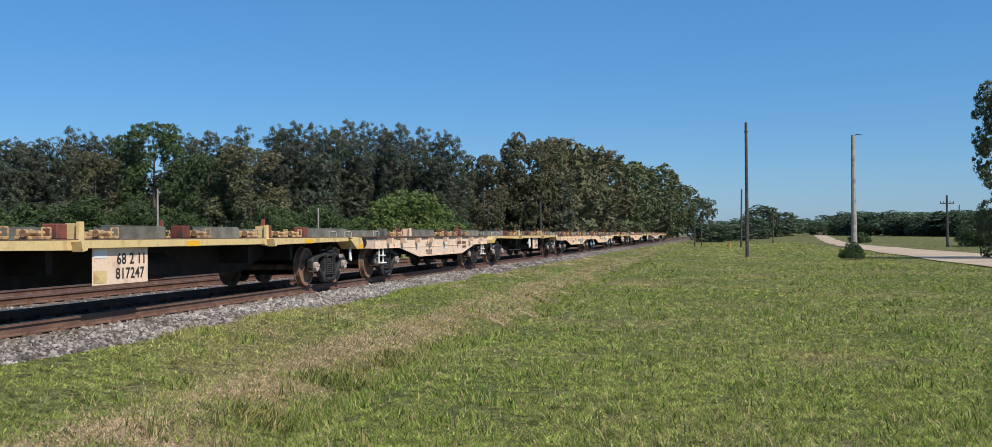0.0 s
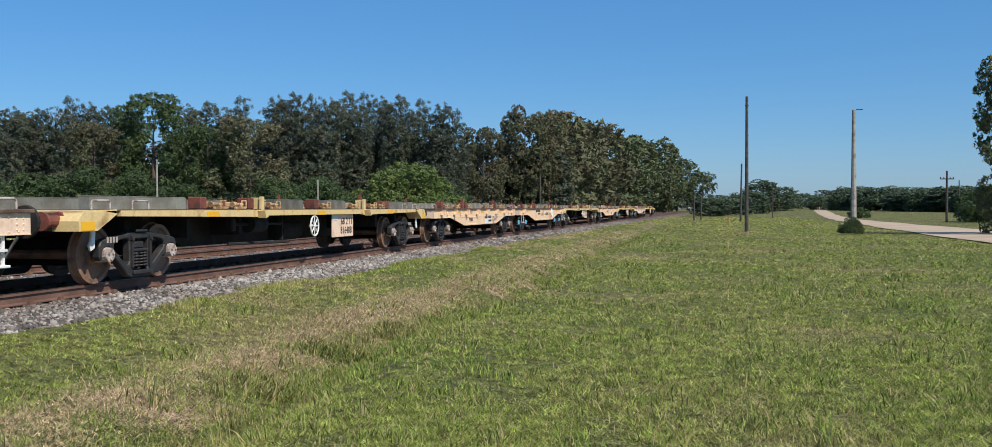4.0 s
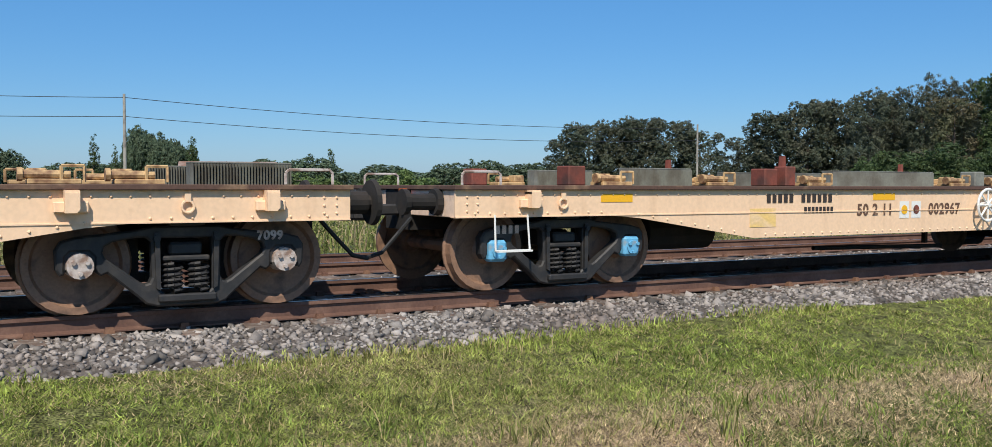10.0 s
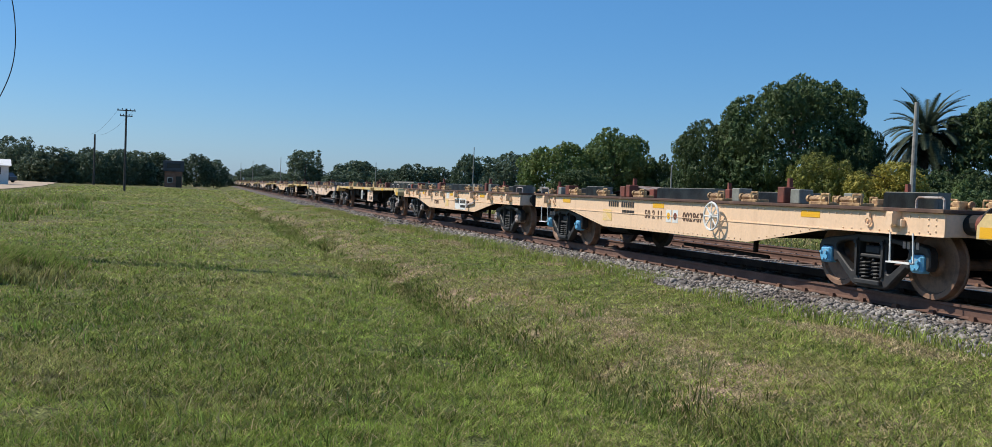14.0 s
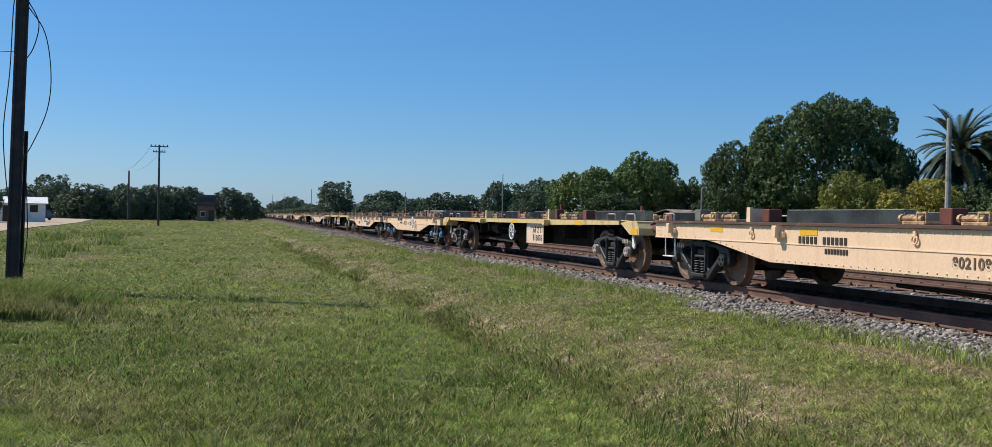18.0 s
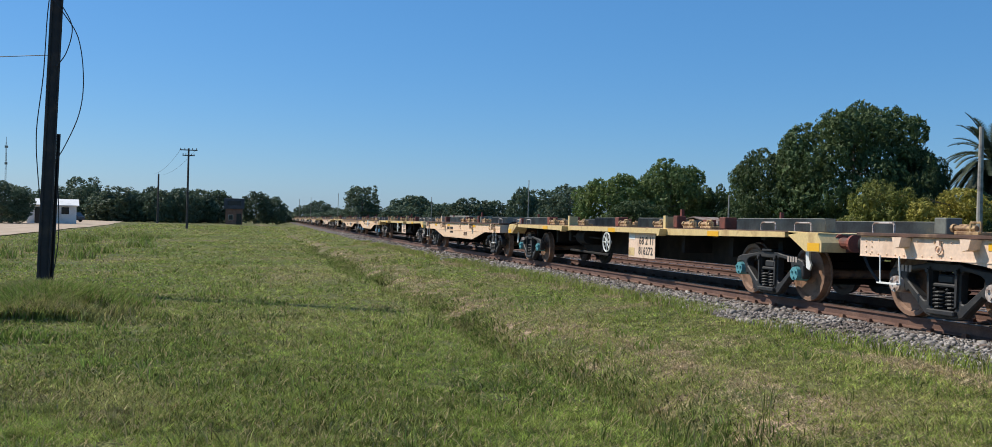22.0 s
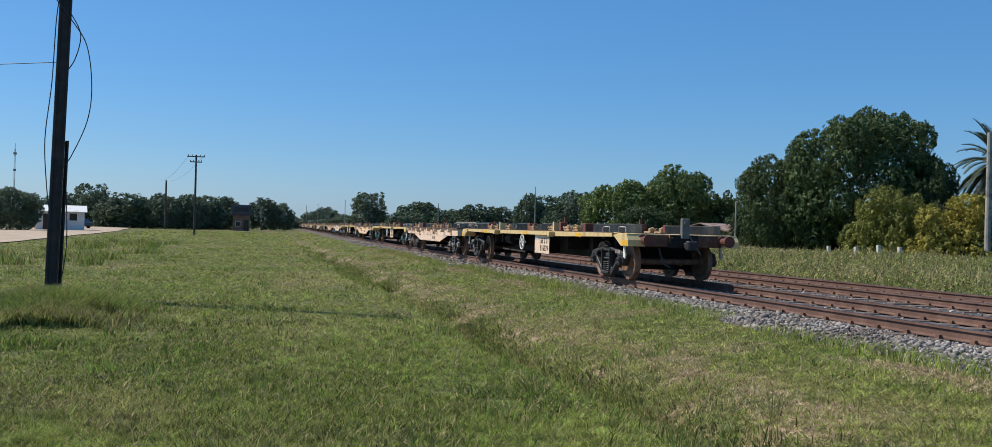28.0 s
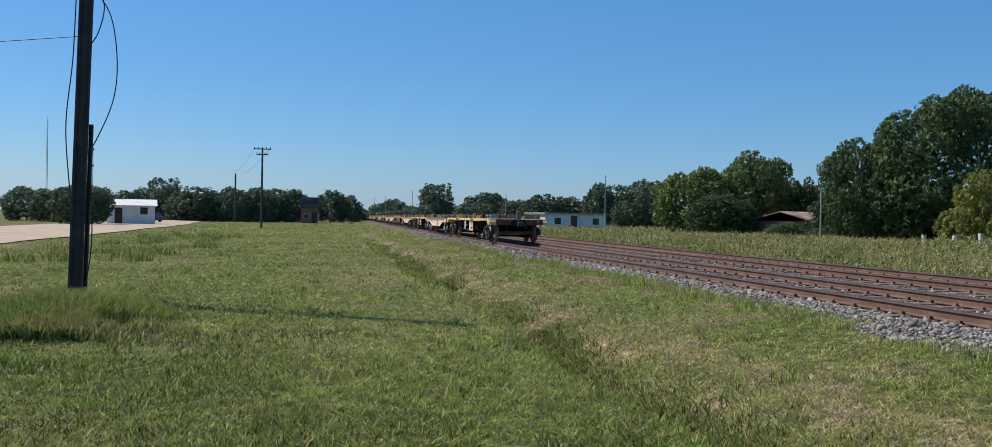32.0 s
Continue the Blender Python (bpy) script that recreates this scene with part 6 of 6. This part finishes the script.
def dryness(x, y):
    """How dry the ground is: along the bank beside the ditch, and in scraps at the ballast's edge."""
    o = x - bend_of(y)
    v = patchy(x, y, 0.35, 8.0) + 0.55 * patchy(x, y, 1.5, 2.0)
    bank = np.exp(-(((o + 4.78 + 0.5 * patchy(x, y, 0.5, 4.0)) / 0.54) ** 2)) * np.clip(1.15 + 1.8 * v, 0, 1.25)
    edge = np.exp(-(((o + 6.95) / 0.28) ** 2)) * np.clip(3.2 * patchy(x, y, 0.8, 6.0) - 0.25, 0, 1)
    bank = bank * np.interp(y, (-24, -13, -4, 4, 13, 22, 35), (0.05, 0.32, 0.55, 1.0, 0.9, 0.5, 0.15))
    return np.clip(bank + edge + np.clip(2.5 * patchy(x, y, 0.9, 12.0) - 0.95, 0, 0.35), 0, 0.95)


def make_lawn():
    rng = np.random.default_rng(11)
    for name, r0, r1, count in (("lawn_grass", 3.6, 14, 900000), ("far_lawn_grass", 14, 160, 1000000)):
        x, y, r = ring_points(rng, r0, r1, count // 8)
        spread = np.repeat(0.05 + 0.0040 * r, 8)
        x, y = np.repeat(x, 8) + rng.normal(size=8 * len(x)) * spread, np.repeat(y, 8) + rng.normal(size=8 * len(y)) * spread
        r = np.hypot(x, y)
        o = x - bend_of(y)
        p, q = patchy(x, y, 0.8, 3.0), patchy(x, y, 2.6, 9.0)
        keep = (o > -7.35) & (q + 0.35 * p + 0.7 * patchy(x, y, 7.0, 19.0) > -0.36) & ((np.abs(o - ditch_x(y)) > 0.3) | (rng.uniform(0, 1, len(x)) < 0.4)) & (rng.uniform(0, 1, len(x)) > dryness(x, y))
        x, y, r, p, q = x[keep], y[keep], r[keep], p[keep], q[keep]
        h = (0.019 + 0.016 * np.clip(p + 0.3, 0, 1) + 0.020 * np.clip(q, 0, 1)) * rng.uniform(0.6, 1.6, len(x)) * np.interp(y, (-6, 2), (1.15, 0.9)) + (0.0009 if r1 < 20 else 0.0006) * r
        pts = np.stack([x, y, on_ground(x, y) - 0.004], 1)
        spear_field(name, pts, h, 0.0012 + (0.00042 if r1 < 20 else 0.00050) * r, BLADE, "short mown green grass" if r1 < 20 else "short mown green grass further off", "grass", 1.3 if r1 < 20 else 1.8, 21)


def clumps_of(rng, places, count, wide):
    """Points in loose clumps round the given places."""
    x = np.concatenate([a + rng.normal(size=count) * wide for a, b in places])
    y = np.concatenate([b + rng.normal(size=count) * wide for a, b in places])
    return x, y


def make_ditch():
    rng = np.random.default_rng(12)
    n = 120000
    y = rng.uniform(-75, 75, n) * rng.uniform(0.12, 1, n)
    x = bend_of(y) + ditch_x(y) + 0.06 + rng.normal(size=n) * 0.23
    p = patchy(x, y, 0.7, 5.0) + 0.5 * patchy(x, y, 2.6, 15.0)
    r = np.hypot(x, y)
    keep = (p > -0.22) & (r > 3.6)
    x, y, p, r = x[keep], y[keep], p[keep], r[keep]
    h = (0.045 + 0.10 * np.clip(p + 0.15, 0, 1)) * rng.uniform(0.45, 1.4, len(x))
    blade_field("ditch_grass", np.stack([x, y, on_ground(x, y) - 0.01], 1), h, 0.0024 + 0.00038 * r, LONG, "longer upright green grass in the shallow ditch", "grass", 0.6, 22)
    n = 60000
    y = rng.uniform(-60, 60, n) * rng.uniform(0.15, 1, n)
    x = bend_of(y) + ditch_x(y) + np.interp(y, (-4, 2), (-0.08, -0.30)) + rng.normal(size=n) * 0.24
    p, r = patchy(x, y, 0.9, 25.0), np.hypot(x, y)
    keep = (p > np.interp(y, (-4, 2), (-0.26, 0.40))) & (r > 3.6)
    x, y, p, r = x[keep], y[keep], p[keep], r[keep]
    blade_field("rough_grass", np.stack([x, y, on_ground(x, y) - 0.01], 1), (0.055 + 0.10 * np.clip(p + 0.1, 0, 1)) * rng.uniform(0.4, 1.4, len(x)), 0.0026 + 0.0004 * r, DITCH_BLADE, "coarse dull grass on the ditch's bank", "grass", 0.8, 42)
    n = 800000
    y = rng.uniform(-60, 60, n) * rng.uniform(0.05, 1, n)
    x = bend_of(y) - 7.35 + 3.6 * rng.uniform(0, 1, n)
    r = np.hypot(x, y)
    keep = (rng.uniform(0, 1, n) < dryness(x, y)) & (r > 3.6)
    x, y, r = x[keep], y[keep], r[keep]
    spear_field("dry_grass", np.stack([x, y, on_ground(x, y) - 0.003], 1), rng.uniform(0.006, 0.034, len(x)) + 0.0007 * r, 0.0018 + 0.00042 * r, STRAW, "dry straw-coloured grass along the bank", "grass", 1.3, 23)
    # The mound of long grass at the pole's foot and before it.
    n = 75000
    x, y = 2.9 + rng.normal(size=n) * 0.60, -17.2 + rng.normal(size=n) * 2.0
    d = np.hypot((x - 2.9) / 0.9, (y + 16.9) / 2.2)
    keep = patchy(x, y, 1.3, 33.0) > -0.2 + 0.1 * d
    x, y, d = x[keep], y[keep], d[keep]
    h = np.clip(0.36 - 0.13 * d, 0.05, 0.34) * np.interp(y, (-20.5, -18), (0.45, 1.0)) * rng.uniform(0.35, 1.25, len(x))
    blade_field("pole_tuft", np.stack([x, y, on_ground(x, y)], 1), h, np.full(len(x), 0.0105), LONG, "tall tuft of grass round the pole's foot", "grass", 0.55, 24)
    places = [(a, b) for a, b in zip(rng.uniform(4.0, 9.5, 34), rng.uniform(-72, -30, 34))]
    x, y = clumps_of(rng, places, 110, 0.28)
    blade_field("weed_clumps", np.stack([x, y, on_ground(x, y)], 1), rng.uniform(0.08, 0.42, len(x)), np.full(len(x), 0.017), LONG, "clumps of tall weeds left standing in the lawn", "weeds", 0.5, 43)
    n = 46000
    y = rng.uniform(-60, 34, n)
    x = np.where(y < -6, -7.62, -7.3) + rng.normal(size=n) * np.where(y < -6, 0.3, 0.22)
    keep = patchy(x, y, 0.7, 1.0) > np.where(y < -6, -0.22, 0.1)
    x, y = x[keep], y[keep]
    blade_field("edge_grass", np.stack([x, y, on_ground(x, y)], 1), rng.uniform(0.03, 0.10, len(x)) + 0.06 * (y < -6), np.full(len(x), 0.006), BLADE, "grass creeping over the ballast's edge", "grass", 0.5, 25)
    # Coarse tufts here and there in the lawn, and a few dark weed stalks by the ditch.
    tx, ty, th = [], [], []
    for _ in range(6000):
        r, a = 3.8 * 13.0 ** rng.uniform(0, 1), math.radians(rng.uniform(-30, 205))
        cx, cy = -r * math.sin(a), r * math.cos(a)
        if -6.5 < cx < 12:
            k, wide = int(rng.uniform(8, 30)), rng.uniform(0.03, 0.12) + 0.002 * r
            tx.append(cx + rng.normal(size=k) * wide)
            ty.append(cy + rng.normal(size=k) * wide)
            th.append(rng.uniform(0.5, 1.25, k) * rng.choice([0.045, 0.06, 0.075, 0.12]))
    x, y, h = np.concatenate(tx), np.concatenate(ty), np.concatenate(th)
    r = np.hypot(x, y)
    blade_field("grass_tufts", np.stack([x, y, on_ground(x, y)], 1), h + 0.0008 * r, 0.0026 + 0.00036 * r, LONG, "scattered coarse tufts in the lawn", "grass", 0.75, 26)
    n = 90000
    r, a = 4.5 * 4.5 ** rng.uniform(0, 1, n), np.radians(rng.uniform(148, 200, n))
    x, y = -r * np.sin(a), r * np.cos(a)
    p = patchy(x, y, 0.7, 51.0) + 0.5 * patchy(x, y, 2.2, 52.0)
    keep = (p > np.interp(x, (-2.6, -0.5, 2.0), (0.45, 0.05, -0.12))) & (x > -3.0)
    x, y, p, r = x[keep], y[keep], p[keep], r[keep]
    blade_field("lush_grass", np.stack([x, y, on_ground(x, y) - 0.005], 1), (0.030 + 0.05 * np.clip(p, 0, 1)) * rng.uniform(0.5, 1.5, len(x)) + 0.0006 * r, 0.0024 + 0.0004 * r, DITCH_BLADE, "lush darker patches in the lawn", "grass", 1.1, 45)
    yy = np.concatenate([rng.uniform(-9, 9, 26), rng.uniform(-30, 30, 20)])
    places = [(float(bend_of(b) + ditch_x(b) + rng.normal() * 0.45 - 0.2), float(b)) for b in yy]
    x, y = clumps_of(rng, places, 16, 0.045)
    blade_field("weed_stalks", np.stack([x, y, on_ground(x, y)], 1), rng.uniform(0.12, 0.34, len(x)), np.full(len(x), 0.0045), DITCH_BLADE, "thin dark weed stalks beside the ditch", "weeds", 0.3, 44)


def make_weeds():
    rng = np.random.default_rng(13)
    n = 70000
    y = np.concatenate([rng.uniform(-70, 45, n // 2), rng.uniform(-190, 130, n - n // 2)])
    depth = rng.uniform(0, 1, n) ** 1.5
    x = TRACK_X + bend_of(y) - 6.75 - depth * 30
    p = patchy(x, y, 0.22, 4.0)
    h = (0.55 + 0.35 * p) * rng.uniform(0.5, 1.25, n) * np.where(depth < 0.03, 0.6, 1.0)
    r = np.hypot(x, y)
    m = 3
    lx, ly = np.repeat(x, m) + rng.normal(size=n * m) * 0.10, np.repeat(y, m) + rng.normal(size=n * m) * 0.10
    lz = np.repeat(on_ground(x, y), m) + np.repeat(np.clip(h, 0.1, 1.2), m) * rng.uniform(0.25, 0.95, n * m)
    lr = np.hypot(lx, ly)
    spear_field("weed_leaves", np.stack([lx, ly, lz], 1), rng.uniform(0.03, 0.07, n * m) + 0.0006 * lr, 0.012 + 0.0006 * lr, TALL, "leafy growth among the tall weeds", "weeds", 1.4, 30)
    k = rng.uniform(0, 1, n) < 0.22
    spear_field("seed_heads", np.stack([x, y, on_ground(x, y)], 1)[k], np.clip(h[k] * 1.3, 0.2, 1.35), 0.004 + 0.0005 * r[k], STRAW, "pale seeding grass stalks among the weeds", "weeds", 0.22, 28)
    blade_field("tall_weeds", np.stack([x, y, on_ground(x, y)], 1), np.clip(h, 0.1, 1.2), 0.006 + 0.0005 * r, TALL, "tall unmown weeds beyond the second track", "weeds", 0.3, 27)


def make_clover():
    """Low leafy growth between the blades."""
    rng = np.random.default_rng(17)
    x, y, r = ring_points(rng, 3.6, 30, 330000)
    p, q = patchy(x, y, 1.1, 6.0), patchy(x, y, 5.0, 2.0)
    keep = (p + 0.8 * q > -0.16) & (np.abs(x - bend_of(y) - ditch_x(y)) > 0.36) & (rng.uniform(0, 1, len(x)) > dryness(x, y))
    x, y, r = x[keep], y[keep], r[keep]
    spear_field("low_leafy_growth", np.stack([x, y, on_ground(x, y) + rng.uniform(0, 0.012, len(x))], 1), rng.uniform(0.008, 0.024, len(x)) + 0.0005 * r, 0.003 + 0.00062 * r, BLADE, "low leafy green growth in the lawn", "grass", 1.4, 29)


make_lawn()
make_clover()
make_ditch()
make_weeds()
# A short dark tube, bent slightly, half sunk in the lawn.
cable = tube("fallen_cable", [(-0.05, -13.2, -0.03), (-0.25, -13.05, 0.02), (-0.55, -12.85, 0.035), (-0.85, -12.75, 0.03), (-1.05, -12.6, -0.03)], 0.008)
tagged(cable, "thin dark line lying in the grass", "cable")

# A leafy bush at the foot of the concrete pole.
place_tree("hedge", "small_bush", "small dark leafy bush near the concrete pole", LEAF_DARK, 8.35, 58.6, 1.05, 1.5)
for x, y, h, w in ((28.6, 108.0, 3.4, 5.0), (30.6, 114.0, 3.9, 7.5), (33.5, 112.0, 4.2, 7.0), (22.5, 150.0, 1.5, 3.0)):
    place_tree("hedge", "roadside_hedge", "dark hedge beyond the dirt road", LEAF_DARK, x, y, h, w, 0, "roadside hedges")


MARKER = mat("orange_marker_paint", (0.60, 0.22, 0.03), 0.6, spots=(0.45, 0.30, 0.15), scale=9)
pole("marker_post", "short orange marker post in the grass", 2.8, 108.0, 0.6, 0.12, 0.10, MARKER)


# ---- ballast stones ----
def make_stones(name, x0, x1, y0, y1, count, z_of, size, seed, label):
    rng = np.random.default_rng(seed)
    base = np.array([(x, y, z) for x in (-1, 1) for y in (-1, 1) for z in (-1, 1)]) * 0.75
    tri = np.array([(0, 1, 3), (0, 3, 2), (4, 6, 7), (4, 7, 5), (0, 4, 5), (0, 5, 1), (2, 3, 7), (2, 7, 6), (0, 2, 6), (0, 6, 4), (1, 5, 7), (1, 7, 3)])
    y = rng.uniform(y0, y1, count)
    off = rng.uniform(x0, x1, count)
    x = TRACK_X + bend_of(y) + off
    z = np.array([z_of(o) for o in off]) + rng.uniform(-0.015, 0.012, count)
    v = base[None] * rng.uniform(0.45, 1.35, (count, 8, 1)) * (size * rng.uniform(0.5, 1.35, (count, 1, 1))) * rng.uniform(0.6, 1.25, (count, 1, 3))
    q, _ = np.linalg.qr(rng.normal(size=(count, 3, 3)))
    v = np.einsum("nij,nkj->nki", q, v) * [1, 1, 0.8]
    v = v + np.stack([x, y, z], 1)[:, None]
    f = tri[None] + (np.arange(count) * 8)[:, None, None]
    me = bpy.data.meshes.new(name)
    me.vertices.add(count * 8)
    me.vertices.foreach_set("co", v.ravel())
    me.loops.add(count * 36)
    me.loops.foreach_set("vertex_index", f.ravel())
    me.polygons.add(count * 12)
    me.polygons.foreach_set("loop_start", np.arange(count * 12) * 3)
    me.update(calc_edges=True)
    me.materials.append(STONE)
    tagged(new(name, me), label, "ballast", kind="stuff")


def shoulder(o):
    return 0.275 if o < 1.6 else 0.275 - (o - 1.6) * 0.13 if o < 2.1 else 0.21 - (o - 2.1) * 0.42


make_stones("shoulder_ballast", 1.0, 2.45, -30, 34, 46000, shoulder, 0.026, 31, "grey crushed stones on the track's shoulder")
make_stones("track_ballast", -5.2, 1.0, -34, 30, 12000, lambda o: 0.27, 0.03, 32, "dusty stones between the rails")
make_stones("far_ballast", 1.1, 2.4, -90, 95, 7000, shoulder, 0.05, 33, "grey crushed stones along the track")


# ---- sleepers and rail fastenings ----
def make_sleepers():
    bm = bmesh.new()
    box(bm, -1.35, 1.35, -0.12, 0.12, 0.14, 0.298, 0.012)
    bed = bpy.data.objects["ballast_bed"]
    first, rng = None, random.Random(3)
    for x0, s0 in ((TRACK_X, 0.0), (TRACK2_X, 0.3)):
        for k in range(-58, 59):
            y = 0.62 * k + s0
            m = pose(track_x(y, x0) + rng.uniform(-0.04, 0.04), y, rng.uniform(-0.008, 0.004), 0, 0, rng.uniform(-1.2, 1.2))
            if first is None:
                first = part("sleeper", bm, SLEEPER, bed, "", m)
            else:
                same(first, m, bed)
    bm = bmesh.new()
    for x0 in (TRACK_X, TRACK2_X):
        for k in list(range(-58, 59)):
            y = 0.62 * k + (0.3 if x0 == TRACK2_X else 0)
            for r in (-0.875, 0.875):
                for s in (-1, 1):
                    cx = track_x(y, x0) + r + s * 0.10
                    vs = [bm.verts.new((cx + dx * (1 - 0.4 * dz), y + dy * (1 - 0.3 * dz), 0.296 + 0.05 * dz)) for dz in (0, 1) for dx, dy in ((-0.035, -0.045), (0.035, -0.045), (0.035, 0.045), (-0.035, 0.045))]
                    for f in ((4, 5, 6, 7), (0, 1, 5, 4), (1, 2, 6, 5), (2, 3, 7, 6), (3, 0, 4, 7)):
                        bm.faces.new([vs[i] for i in f])
    o = part("rail_fastenings", bm, RUST, bed, "rusty rail clips", kind="stuff")
    verts, faces = [], []
    for x0 in (TRACK_X, TRACK2_X):
        for k in list(range(-320, -58)) + list(range(59, 300)):
            y = 0.62 * k
            c, n = track_x(y, x0), len(verts)
            verts += [(c - 1.3, y - 0.12, 0.292), (c + 1.3, y - 0.12, 0.292), (c + 1.3, y + 0.12, 0.292), (c - 1.3, y + 0.12, 0.292), (c - 1.3, y - 0.12, 0.24), (c + 1.3, y - 0.12, 0.24), (c + 1.3, y + 0.12, 0.24), (c - 1.3, y + 0.12, 0.24)]
            faces += [(n, n + 1, n + 2, n + 3), (n, n + 4, n + 5, n + 1), (n + 1, n + 5, n + 6, n + 2), (n + 2, n + 6, n + 7, n + 3), (n + 3, n + 7, n + 4, n)]
    tagged(obj_from("far_sleepers", verts, faces, SLEEPER, bed), kind="stuff")


make_sleepers()


motions()
